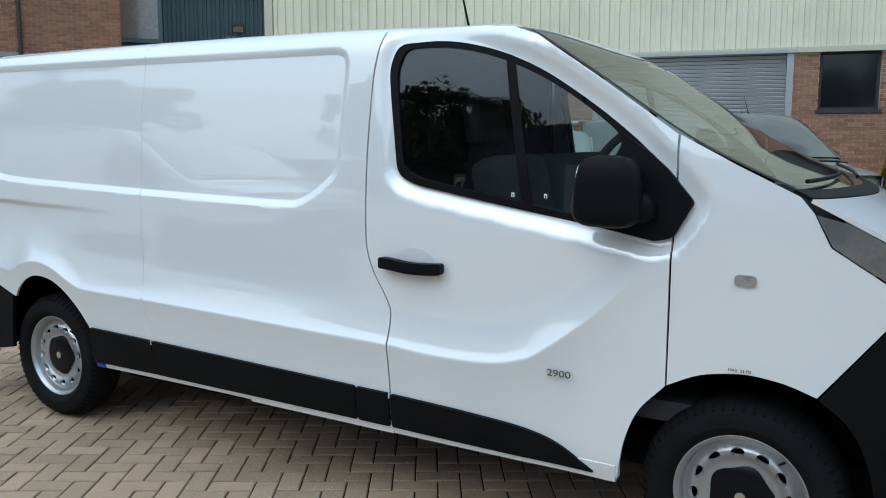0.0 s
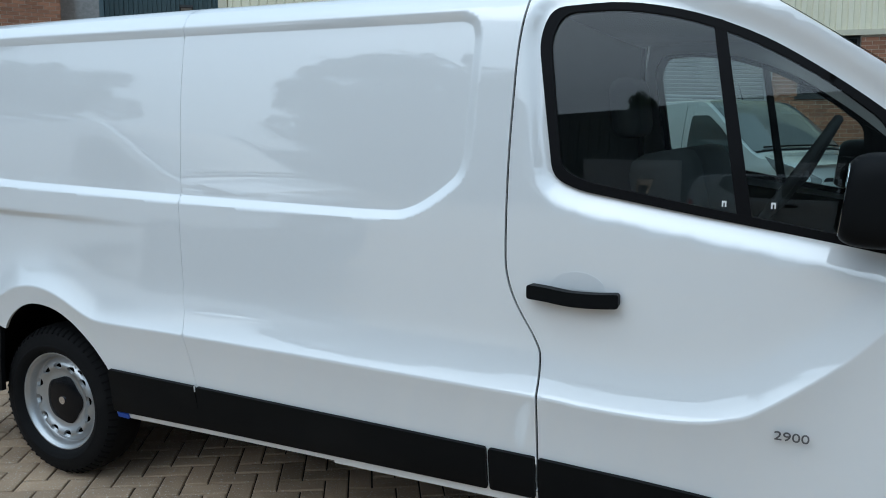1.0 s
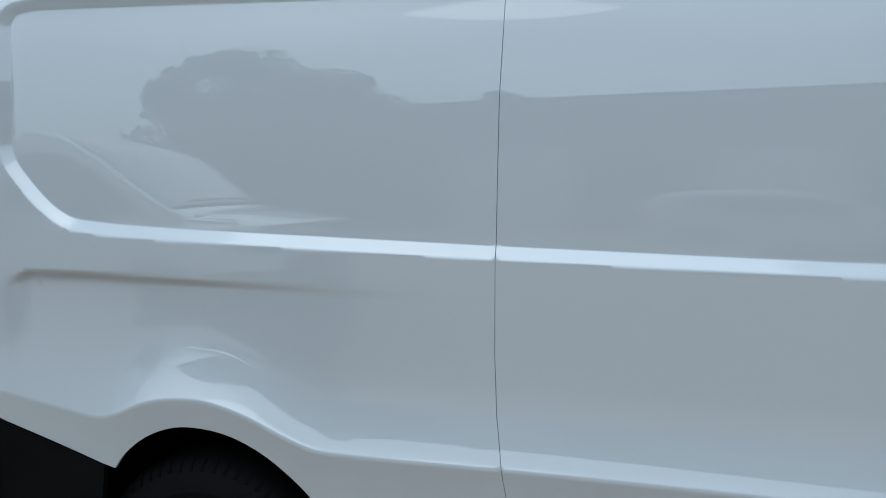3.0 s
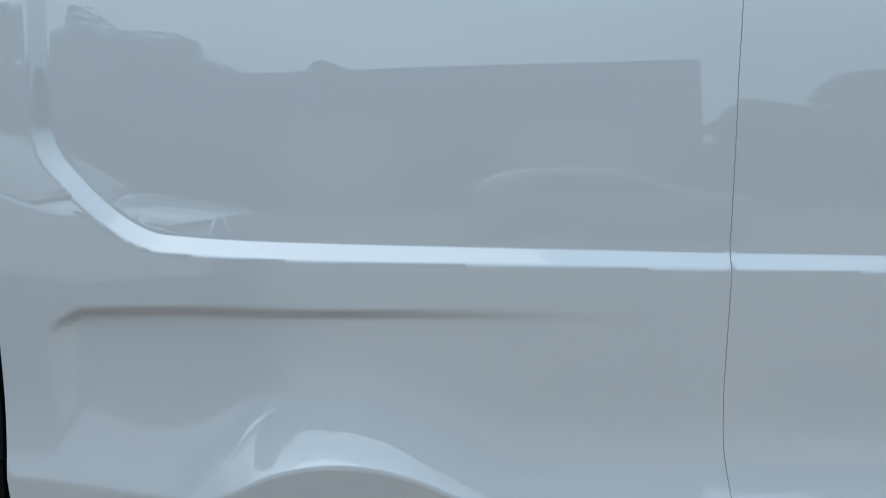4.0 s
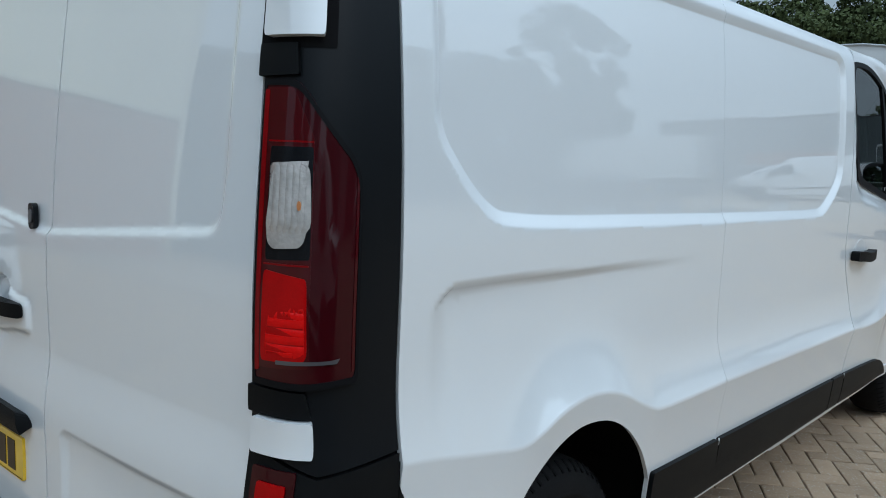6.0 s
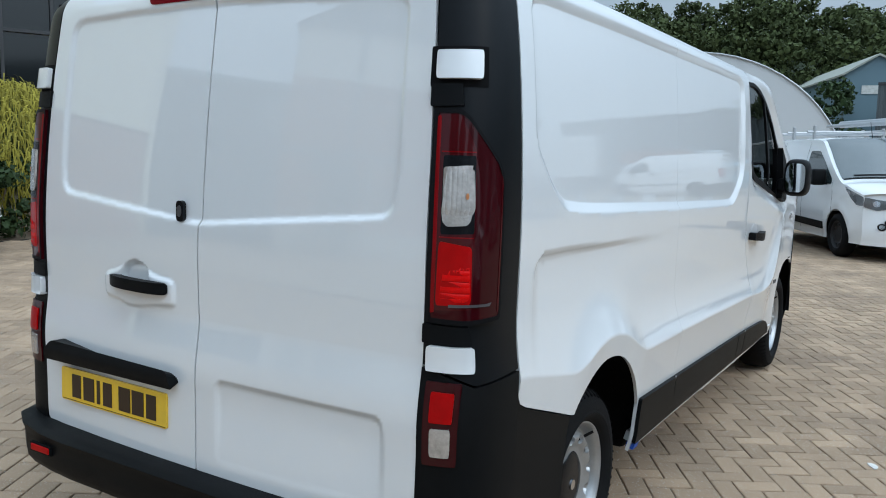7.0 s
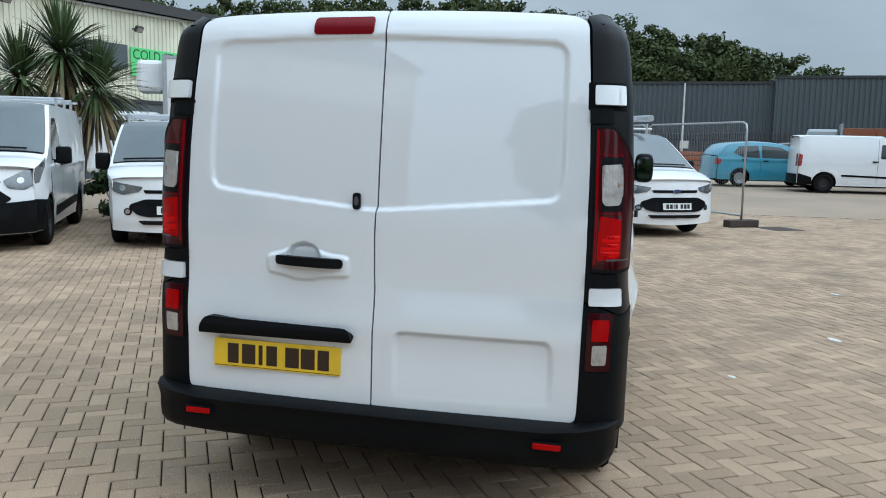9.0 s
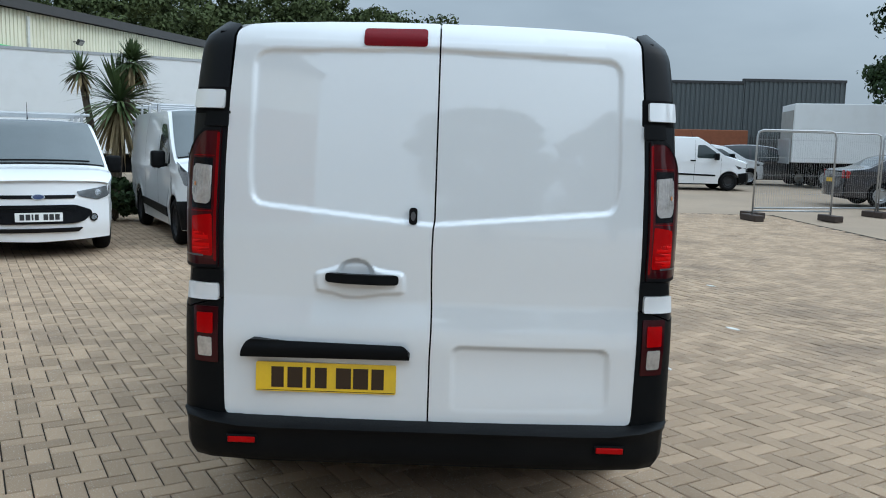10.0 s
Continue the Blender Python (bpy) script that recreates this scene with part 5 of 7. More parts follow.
def build_beige_unit():
    """The unit behind the van: brick plinth, roller shutter, window, beige sheeting above."""
    W = thing("wall_north", "beige clad industrial unit with brick base and roller shutter", "building", m=frame_at(-7.9, 11.05, 12.3))
    tagged(W, kind="structure")
    Lw = 13.8
    top_z = 3.25
    part("masonry", box_bm(0, 7.3, 0.0, 0.3, 0, top_z), MORTAR, W)
    part("masonry", box_bm(11.05, 11.5, 0.0, 0.3, 0, top_z), MORTAR, W)
    part("masonry", box_bm(11.5, 12.55, 0.0, 0.3, 0, 2.18), MORTAR, W)
    part("masonry", box_bm(12.55, Lw, 0.0, 0.3, 0, top_z), MORTAR, W)
    part("back_wall", box_bm(0, Lw, 0.31, 0.4, 0, 8.8), MORTAR, W)
    brick_wall("bricks", W, 11.05, Lw, 0, top_z, holes=[(11.5, 12.55, 2.18, 3.3)], singles=280)
    brick_wall("bricks", W, 0.0, 7.3, 0, top_z)
    part("cladding", clad_bm(0, Lw, top_z + 0.10, 8.8, 0.20, 0.035), BEIGE, W)
    part("flashing", box_bm(0, Lw, -0.07, 0.02, top_z, top_z + 0.10), BEIGE_TRIM, W)
    part("corner_trim", box_bm(-0.12, 0.08, -0.06, 0.3, 0, 8.8), BEIGE_TRIM, W)
    # roller shutter with its side guides
    sh = new("roller_shutter")
    sh.parent = W
    for i in range(44):
        z = i * 0.077
        part("shutter_slat", box_bm(7.38, 10.95, -0.012, 0.012, -0.034, 0.034, 0.006, m=pose(0, 0.115, z + 0.036, 22, 0, 0)), SHUTTER, sh) if i > 14 else None
    # dark sheet added behind the slats to draw the shade between them
    part("shutter_back", box_bm(7.38, 10.95, 0.14, 0.16, 0, 3.3), FRAME_DK, sh)
    for a in (7.3, 10.93):
        part("shutter_guide", box_bm(a, a + 0.12, -0.03, 0.2, 0, 3.25), GALV, sh)
    part("shutter_lintel", box_bm(7.2, 11.1, -0.085, -0.07, 3.25, 3.31), GALV, sh)
    # window
    win = new("window_1")
    win.parent = W
    part("window_frame", box_bm(11.5, 12.55, 0.08, 0.14, 2.18, top_z), FRAME_DK, win)
    part("pane", box_bm(11.56, 12.49, 0.06, 0.08, 2.25, top_z - 0.05), DARKWIN, win)
    part("window_sill", box_bm(11.46, 12.6, -0.04, 0.1, 2.12, 2.18), FRAME_DK, win)
    # rainwater pipe with a swan neck
    b = bmesh.new()
    tube(b, [(13.75, -0.15, 3.6), (13.7, -0.15, 3.15), (13.45, -0.13, 2.9), (13.42, -0.13, 2.5), (13.42, -0.13, 0)], 0.085, 12)
    part("downpipe", b, PIPE, W, smooth=True)
    for z in (0.9, 2.3):
        part("pipe_bracket", box_bm(13.3, 13.54, -0.23, 0, z, z + 0.06), PIPE, W)
    part("roof_deck", box_bm(0, Lw, 0.3, 14, 8.7, 8.9), SHEDROOF, W)
    part("end_wall", box_bm(-0.1, 0.0, 0.3, 14, 0, 8.8), BEIGE, W)


def build_brick_left():
    """Brick building and blue-green shed beyond the tail end of the van."""
    W = thing("wall_west", "red brick building with downpipes", "building", m=frame_at(-14.2, 3.6, 56))
    tagged(W, kind="structure")
    part("masonry", box_bm(0, 6.6, 0.02, 8, 0, 7.0), MORTAR, W)
    brick_wall("bricks", W, 0, 6.6, 1.2, 5.6, y=0.02, singles=0)
    b = bmesh.new()
    gable = [(-0.2, 6.95), (6.8, 6.95), (3.3, 9.1)]
    fr = [b.verts.new((u, -0.10, z)) for u, z in gable]
    bk = [b.verts.new((u, 8.1, z)) for u, z in gable]
    b.faces.new(fr)
    b.faces.new(bk[::-1])
    for i in range(3):
        b.faces.new((fr[i], bk[i], bk[(i + 1) % 3], fr[(i + 1) % 3]))
    bmesh.ops.recalc_face_normals(b, faces=b.faces)
    part("gabled_roof", b, FASCIA, W)
    part("string_course", box_bm(0, 6.6, -0.05, 0.02, 3.35, 3.45), CONCRETE, W)
    for u in (3.9, 4.6):
        b = bmesh.new()
        tube(b, [(u, -0.08, 0), (u, -0.08, 3.2 if u < 4 else 7)], 0.05 if u < 4 else 0.045, 8)
        part("downpipe", b, FRAME_DK if u > 4 else PIPE, W)
    W2 = thing("wall_west_return", "red brick end wall beside the blue-green shed", "building", m=frame_at(-14.2 + 6.6 * math.cos(radians(56)), 3.6 + 6.6 * math.sin(radians(56)), 146))
    tagged(W2, kind="structure")
    brick_wall("bricks", W2, 0.0, 7.95, 1.2, 7.0, y=-0.002)
    Wb = thing("wall_blue_shed", "blue-green profiled metal shed with a door and windows", "building", m=frame_at(-13.2, 10.8, 46))
    tagged(Wb, kind="structure")
    part("cladding", clad_bm(0, 9, 0, 5.8, 0.22, 0.04), BLUECLAD, Wb)
    part("back_wall", box_bm(0, 9, 0.03, 6, 0, 5.8), BLUECLAD, Wb)
    part("door_frame", box_bm(3.0, 3.6, -0.08, 0, 2.9, 4.4), SHEDBLUE, Wb)
    part("pane", box_bm(3.08, 3.5, -0.09, -0.075, 3.1, 4.25), DARKWIN, Wb)
    part("window_frame", box_bm(0.1, 1.4, -0.09, 0, 4.15, 5.4), SHEDBLUE, Wb)
    part("pane", box_bm(0.2, 1.3, -0.10, -0.085, 4.25, 5.3), CLEAR, Wb)
    part("roof_edge", box_bm(0, 9, -0.3, 0.2, 5.75, 5.95), SHEDBLUE, Wb)
    flood_light(Wb, 3.3, -0.05, 4.6)


def build_cold_store():
    """Glazed office corner, dock and the long beige wall with signs."""
    G = thing("office_block", "brick and dark glass office corner", "building", m=frame_at(4.95, 14.55, -19))
    tagged(G, kind="structure")
    part("masonry", box_bm(0, 5.06, 0.06, 5, 0, 7.5), MORTAR, G)
    for i in range(5):
        for j in range(4):
            p = part("pane", box_bm(0.05 + i * 0.905, 0.05 + i * 0.905 + 0.845, 0.0, 0.02, 0.6 + j * 1.5, 0.6 + j * 1.5 + 1.42), DARKWIN, G)
    for i in range(6):
        part("mullion", box_bm(i * 0.905 - 0.01, i * 0.905 + 0.05, -0.05, 0.03, 0, 6.8), FRAME_DK, G)
    for j in range(5):
        part("transom", box_bm(0, 4.57, -0.045, 0.025, 0.54 + j * 1.5, 0.60 + j * 1.5), FRAME_DK, G)
    part("warning_sign", box_bm(4.10, 4.22, -0.07, -0.055, 2.62, 2.92), YELLOW_SIGN, G, "small yellow and white warning sign")
    brick_wall("bricks", G, 4.585, 5.06, 0, 7.4, y=0.06)
    b = bmesh.new()
    tube(b, [(4.85, 0.05, 5.1), (4.85, -0.1, 5.1)], 0.04, 8)
    box(b, 4.78, 4.92, -0.32, -0.08, 5.05, 5.16, 0.02)
    part("security_camera", b, PIPE, G, "white security camera on the brickwork")
    D = thing("dock_bay", "loading dock with dark shelter and slatted louvre above", "building", m=frame_at(9.3, 13.65, 36))
    tagged(D, kind="structure")
    part("back_wall", box_bm(0, 8.5, 0.1, 0.4, 0, 8.0), MORTAR, D)
    part("cladding", clad_bm(0, 8.5, 3.2, 8.0, 0.2, 0.035, y=0.1), BEIGE, D)
    brick_wall("bricks", D, 0, 8.5, 0, 3.2, y=0.1)
    louvre(D, 0.6, 4.6, 4.2, 6.6, 0.0, 16)
    part("dock_shelter", box_bm(3.2, 3.5, -1.0, 0.1, 0, 4.3, 0.02), BLACK_PLASTIC, D)
    part("dock_shelter", box_bm(5.6, 5.9, -1.0, 0.1, 0, 4.0, 0.02), BLACK_PLASTIC, D)
    part("dock_hood", box_bm(3.2, 5.9, -1.0, 0.1, 3.4, 4.1, 0.02), BLACK_PLASTIC, D)
    part("dock_door", box_bm(3.5, 5.6, -0.3, -0.2, 0, 3.4), GAP, D)
    part("dock_post", box_bm(3.3, 3.4, -1.1, -1.0, 0, 4.3), GALV, D)
    C = thing("cold_store", "long beige profiled metal warehouse with signs", "building", m=frame_at(16.2, 18.3, -11.9))
    tagged(C, kind="structure")
    Lc = 34
    part("back_wall", box_bm(0, Lc, 0.05, 12, 0, 5.7), MORTAR, C)
    roofz = lambda u: 5.85 + 0.018 * u
    part("cladding", clad_bm(0, Lc, 2.85, 6.3, 0.20, 0.035, zfun=roofz), BEIGE, C)
    part("plinth", box_bm(0, Lc, -0.02, 0.05, 0, 2.75), GREYCLAD, C)
    part("flashing", box_bm(0, Lc, -0.07, 0.0, 2.75, 2.87), FRAME_DK, C)
    b = bmesh.new()
    box(b, -0.3, Lc, -0.35, 12, 0, 0.35)
    for v in b.verts:
        v.co.z += roofz(v.co.x) + max(0, v.co.y) * 0.14
    part("roof", b, FASCIA, C)
    b = bmesh.new()
    tube(b, [(0.2, -0.12, roofz(0) - 0.06), (10.4, -0.12, roofz(10.4) - 0.06), (10.6, -0.12, roofz(10.6) - 0.3), (10.6, -0.12, 2.8)], 0.05, 8)
    part("gutter_pipe", b, PIPE, C)
    part("downpipe", box_bm(12.3, 12.42, -0.12, -0.04, 2.8, 5.9), PIPE, C)
    louvre(C, 0.60, 1.55, 3.78, 4.42, -0.06, 8)
    s = part("dark_sign", box_bm(0.6, 2.45, -0.10, -0.05, 4.80, 5.80, 0.01), SIGN_DK, C, "dark slate company sign with teal marks")
    part("sign_bar", box_bm(0.75, 2.3, -0.108, -0.10, 5.22, 5.42), SIGN_TEAL, s)
    part("sign_bar", box_bm(1.1, 2.0, -0.108, -0.10, 4.98, 5.03), SIGN_TEAL, s)
    sw = bmesh.new()
    tube(sw, [(0.85 + 0.13 * i, -0.105, 5.52 + 0.13 * math.sin(i / 10 * math.pi)) for i in range(11)], 0.03, 6)
    part("sign_swoosh", sw, SIGN_TEAL, s)
    part("dark_hoarding", box_bm(4.9, 7.7, -0.09, -0.05, 3.9, 4.75), GREYCLAD, C)
    g = part("green_sign", box_bm(7.85, 11.6, -0.10, -0.05, 3.70, 4.72, 0.01), SIGN_GREEN, C, "bright green cold storage sign")
    m = Matrix(((1, 0, 0, 9.78), (0, 0, -1, -0.105), (0, 1, 0, 4.46), (0, 0, 0, 1)))
    text_mesh("sign_words", "COLD STORAGE", 0.50, INK_GREEN, g, m, "dark green lettering")
    m = Matrix(((1, 0, 0, 8.62), (0, 0, -1, -0.105), (0, 1, 0, 4.00), (0, 0, 0, 1)))
    text_mesh("sign_words", "& D", 0.50, INK_GREEN, g, m, "dark green lettering")
    for u, z in ((2.75, 5.55), (8.0, 5.35), (15.0, 5.3)):
        flood_light(C, u, -0.04, z)
    # white refrigerated box truck before the wall
    T = thing("box_truck", "white refrigerated box truck parked behind the palms", "truck", m=frame_at(18.9, 12.3, -60))
    part("box_body", box_bm(0, 7.6, 0.0, 2.4, 1.05, 3.85, 0.03), TRUCKBOX, T)
    part("box_corner_post", box_bm(-0.03, 0.10, -0.03, 0.10, 1.0, 3.88), GALV, T)
    part("box_rail", box_bm(0, 7.6, -0.02, 0.02, 3.78, 3.86), GALV, T)
    part("refrigeration_unit", box_bm(-0.75, 0.0, 0.35, 2.05, 2.85, 3.75, 0.12), PAINT_FAR, T, smooth=False)
    b = box_bm(-2.2, -0.1, 0.15, 2.25, 0.45, 2.25, 0.15)
    for v in b.verts:
        if v.co.z > 1.4:
            v.co.x += (v.co.z - 1.4) * 0.55 * (1 if v.co.x < -1 else 0)
    part("cab", b, PAINT_FAR, T)
    part("cab_window", box_bm(-1.55, -0.55, 0.135, 0.15, 1.40, 2.0, 0.005), GLASS_FAR, T)
    part("chassis", box_bm(-2, 7.4, 0.5, 1.9, 0.5, 1.0), GAP, T)
    for x in (-1.4, 5.2, 6.3):
        for s in (-1, 1):
            wheel(T, x, 1.2 + s * 1.0, s, r=0.42, width=0.25, rim_r=0.26, cap=False, detail=False)


def build_far_side():
    """Grey warehouse, palisade fence, pale blue shed, tunnel, trucks beyond the yard."""
    g = thing("grey_warehouse", "long dark grey profiled metal warehouse", "building", m=frame_at(51.5, 2.1, -92))
    tagged(g, kind="structure")
    for u0, u1, dy, z in ((0, 11.5, 0.0, 5.55), (11.5, 21.0, -0.5, 5.85), (21.0, 27.5, -0.2, 6.05)):
        part("cladding", clad_bm(u0, u1, 0, z, 0.3, 0.05, y=dy), GREYCLAD, g)
        part("back_wall", box_bm(u0, u1, dy + 0.02, 20, 0, z - 0.05), GREYCLAD, g)
        part("roof_trim", box_bm(u0, u1, dy - 0.1, dy + 0.2, z - 0.06, z + 0.10), FRAME_DK, g)
    f = thing("palisade_fence", "dark steel palisade fence before the warehouse", "fence", m=frame_at(48.0, 6, -92))
    tagged(f, kind="structure")
    me = None
    for i in range(190):
        if me is None:
            b = box_bm(-0.035, 0.035, -0.02, 0.02, 0, 2.2)
            box(b, -0.012, 0.012, -0.02, 0.02, 2.2, 2.32)
            p = part("pale", b, FRAME_DK, f)
            me = p.data
        else:
            p = new("pale", me)
            p.parent = f
        p.matrix_basis = Matrix.Translation((i * 0.155, 0, 0.2))
    for z in (0.6, 2.0):
        part("fence_rail", box_bm(0, 29.5, 0.02, 0.06, z, z + 0.05), FRAME_DK, f)
    part("fence_notice", box_bm(9.8, 10.3, -0.05, -0.03, 1.5, 1.95), PIPE, f)
    s = thing("blue_shed", "pale blue gabled shed with white band and weathered roof", "building", m=frame_at(70.3, 5.85, -80))
    tagged(s, kind="structure")
    wid = 5.4
    b = bmesh.new()
    pts = [(0, 0), (wid, 0), (wid, 7.7), (wid * 0.42, 9.2), (0, 7.9)]
    fr = [b.verts.new((u, 0, z)) for u, z in pts]
    bk = [b.verts.new((u - 4.0, 22, z)) for u, z in pts]
    b.faces.new(fr)
    for i in range(5):
        j = (i + 1) % 5
        b.faces.new((fr[i], bk[i], bk[j], fr[j]))
    bmesh.ops.recalc_face_normals(b, faces=b.faces)
    part("gable_wall", b, SHEDBLUE, s)
    for u0, z0, u1, z1 in ((-0.2, 7.8, wid * 0.42, 9.3), (wid * 0.42, 9.3, wid + 0.2, 7.6)):
        b = bmesh.new()
        q = [(u0, -0.3, z0 + 0.06), (u1, -0.3, z1 + 0.06), (u1 - 4.1, 22, z1 + 0.06), (u0 - 4.1, 22, z0 + 0.06)]
        up = [b.verts.new(p) for p in q]
        dn = [b.verts.new((p[0], p[1], p[2] - 0.15)) for p in q]
        b.faces.new(up)
        b.faces.new(dn[::-1])
        for i in range(4):
            b.faces.new((up[i], dn[i], dn[(i + 1) % 4], up[(i + 1) % 4]))
        part("roof", b, SHEDROOF, s)
    part("white_band", box_bm(1.2, 4.2, -0.06, -0.01, 6.3, 6.95), PIPE, s)
    t = thing("tunnel_shelter", "large pale curved sheet tunnel shelter", "building", m=frame_at(32.0, 7.2, -78))
    tagged(t, kind="structure")
    b = bmesh.new()
    for y0, y1 in ((0, 16),):
        r0 = [b.verts.new((x, y0, z)) for x, z in arc(0, 0, 5.8, 0, 180, 40, 5.42)]
        r1 = [b.verts.new((x, y1, z)) for x, z in arc(0, 0, 5.8, 0, 180, 40, 5.42)]
        for k in range(39):
            b.faces.new((r0[k], r0[k + 1], r1[k + 1], r1[k]))
        b.faces.new(r0)
    part("tunnel_skin", b, TUNNEL, t)
    for y in (0.0, 4.0, 8.0):
        b = bmesh.new()
        tube(b, [(x, y - 0.03, z) for x, z in arc(0, 0, 5.82, 0, 180, 30, 5.44)], 0.04, 6)
        part("tunnel_hoop", b, GALV, t)
    T = thing("box_truck", "white box truck with tail lift across the yard", "truck", m=frame_at(28.2, -13.0, -101))
    part("box_body", box_bm(0, 6.8, 0, 2.3, 0.95, 3.15, 0.03), TRUCKBOX, T)
    part("tail_lift", box_bm(-0.10, -0.04, 0.1, 2.2, 0.9, 1.85), GALV, T)
    part("shutter_door", box_bm(-0.03, 0.0, 0.12, 2.18, 1.1, 2.9), CONCRETE, T)
    part("chassis", box_bm(0.2, 8, 0.5, 1.8, 0.5, 0.95), GAP, T)
    for x in (1.3, 6.2):
        for s_ in (-1, 1):
            wheel(T, x, 1.15 + s_ * 0.95, s_, r=0.38, width=0.24, rim_r=0.23, cap=False, detail=False)
    T.location.z += 0.2
    P = thing("tipper_truck", "grey tipper truck with orange sides", "truck", m=frame_at(34.5, -9.6, -101))
    part("tipper_body", box_bm(0, 3.8, 0, 2.2, 1.15, 2.25, 0.02), ORANGE_RUST, P)
    part("headboard", box_bm(-0.12, -0.02, 0, 2.2, 1.1, 2.45), GALV, P)
    b = box_bm(-1.9, -0.2, 0.1, 2.1, 0.5, 2.2, 0.1)
    for v in b.verts:
        if v.co.z > 1.4 and v.co.x < -1:
            v.co.x += 0.5
    part("cab", b, SILVER_PAINT, P)
    part("cab_window", box_bm(-1.1, -0.4, 0.08, 0.10, 1.4, 1.95), GLASS_FAR, P)
    part("chassis", box_bm(-1.8, 3.6, 0.4, 1.8, 0.45, 1.1), GAP, P)
    for x in (-1.2, 2.6):
        for s_ in (-1, 1):
            wheel(P, x, 1.1 + s_ * 0.9, s_, r=0.36, width=0.22, rim_r=0.22, cap=False, detail=False)
    P.location.z += 0.2
    L = thing("lamp_post", "thin white lamp post", "lamp post")
    b = bmesh.new()
    tube(b, [(44, -3.7, 0.1), (44, -3.7, 5.0)], [0.06, 0.04], 8)
    part("pole", b, PIPE, L)
    br = thing("barrier_stack", "stack of orange plastic barriers", "barrier")
    for k in range(5):
        part("barrier", box_bm(41, 41.3, -5.3, -1.9, 0.2 + k * 0.24, 0.2 + k * 0.24 + 0.19, 0.02), ORANGE_RUST, br)


def mesh_fence(x0, y0, x1, y1, z=0.0, foot=(1, 1)):
    """A temporary site fence panel: round frame, thin mesh wires, block feet."""
    d = Vector((x1 - x0, y1 - y0, 0))
    Lf = d.length
    F = thing("mesh_fence_panel", "galvanised temporary mesh fence panel on block feet", "fence", "site fence panels", m=pose(x0, y0, z, 0, 0, math.degrees(math.atan2(d.y, d.x))))
    b = bmesh.new()
    tube(b, [(0, 0, 0.05), (0, 0, 1.85), (0.03, 0, 1.96), (0.13, 0, 2.0), (Lf - 0.13, 0, 2.0), (Lf - 0.03, 0, 1.96), (Lf, 0, 1.85), (Lf, 0, 0.05)], 0.021, 8)
    part("frame_tube", b, GALV, F, smooth=True)
    b = bmesh.new()
    tube(b, [(0, 0, 0.22), (Lf, 0, 0.22)], 0.019, 8)
    part("bottom_rail", b, GALV, F, smooth=True)
    b = bmesh.new()
    n = int(Lf / 0.06)
    for i in range(1, n):
        u = Lf * i / n
        tube(b, [(u, 0, 0.22), (u, 0, 1.99)], 0.0014, 3, caps=False)
    for z_ in (0.6, 1.0, 1.4, 1.8):
        tube(b, [(0, 0, z_), (Lf, 0, z_)], 0.002, 3, caps=False)
    tagged(part("mesh_wires", b, GALV, F), kind="stuff")
    for k, u in enumerate((0, Lf)):
        if foot[k]:
            part("foot_block", box_bm(u - 0.11, u + 0.11, -0.33, 0.33, 0.0, 0.14, 0.02), FOOT, F, "dark block foot")


YELLOW_SIGN = mat("warning_sign_yellow", (0.7, 0.55, 0.05), 0.5, var=0.1)
INK_GREEN = mat("dark_green_print", (0.01, 0.07, 0.03), 0.5)
FOOT = mat("dark_brown_foot_block", (0.05, 0.035, 0.028), 0.85, var=0.2)
build_beige_unit()
build_brick_left()
build_cold_store()
build_far_side()
mesh_fence(13.8, -3.08, 16.85, -1.35)
mesh_fence(16.95, -1.28, 20.0, 0.45)
mesh_fence(15.28, -6.84, 15.55, -8.7)
mesh_fence(16.1, -7.15, 17.08, -10.5)
mesh_fence(17.15, -10.6, 18.0, -13.9)
# a drain cover and a few pale blocks in the paving
dr = thing("drain_cover", "dark iron drain cover set in the paving", "drain cover", m=pose(13.7, -3.75, 0.0, 0, 0, 30))
part("cover_plate", box_bm(-0.35, 0.35, -0.3, 0.3, -0.004, 0.006), FOOT, dr)
PALE = mat("pale_chalk_mark", (0.66, 0.64, 0.60), 0.9, var=0.2, scale=30)
for px_, py_, w_ in ((4.2, -2.6, 0.09), (2.8, -1.65, 0.05), (6.4, -3.1, 0.07)):
    b = bmesh.new()
    rg = random.Random(int(px_ * 10))
    ring = [b.verts.new((w_ * rg.uniform(0.7, 1.1) * math.cos(a_), 0.4 * w_ * rg.uniform(0.6, 1.1) * math.sin(a_), 0.0)) for a_ in np.linspace(0, 2 * math.pi, 11)[:-1]]
    top_f = b.faces.new(ring)
    ex = bmesh.ops.extrude_face_region(b, geom=[top_f])
    for v_ in ex["geom"]:
        if isinstance(v_, bmesh.types.BMVert):
            v_.co.z += 0.006
    mk = part("pale_mark", b, PALE)
    mk.matrix_world = pose(px_, py_, float(ground_z(px_, py_)), 0, 0, 30.5)
    tagged(mk, "pale worn chalk mark on the paving blocks", "mark")


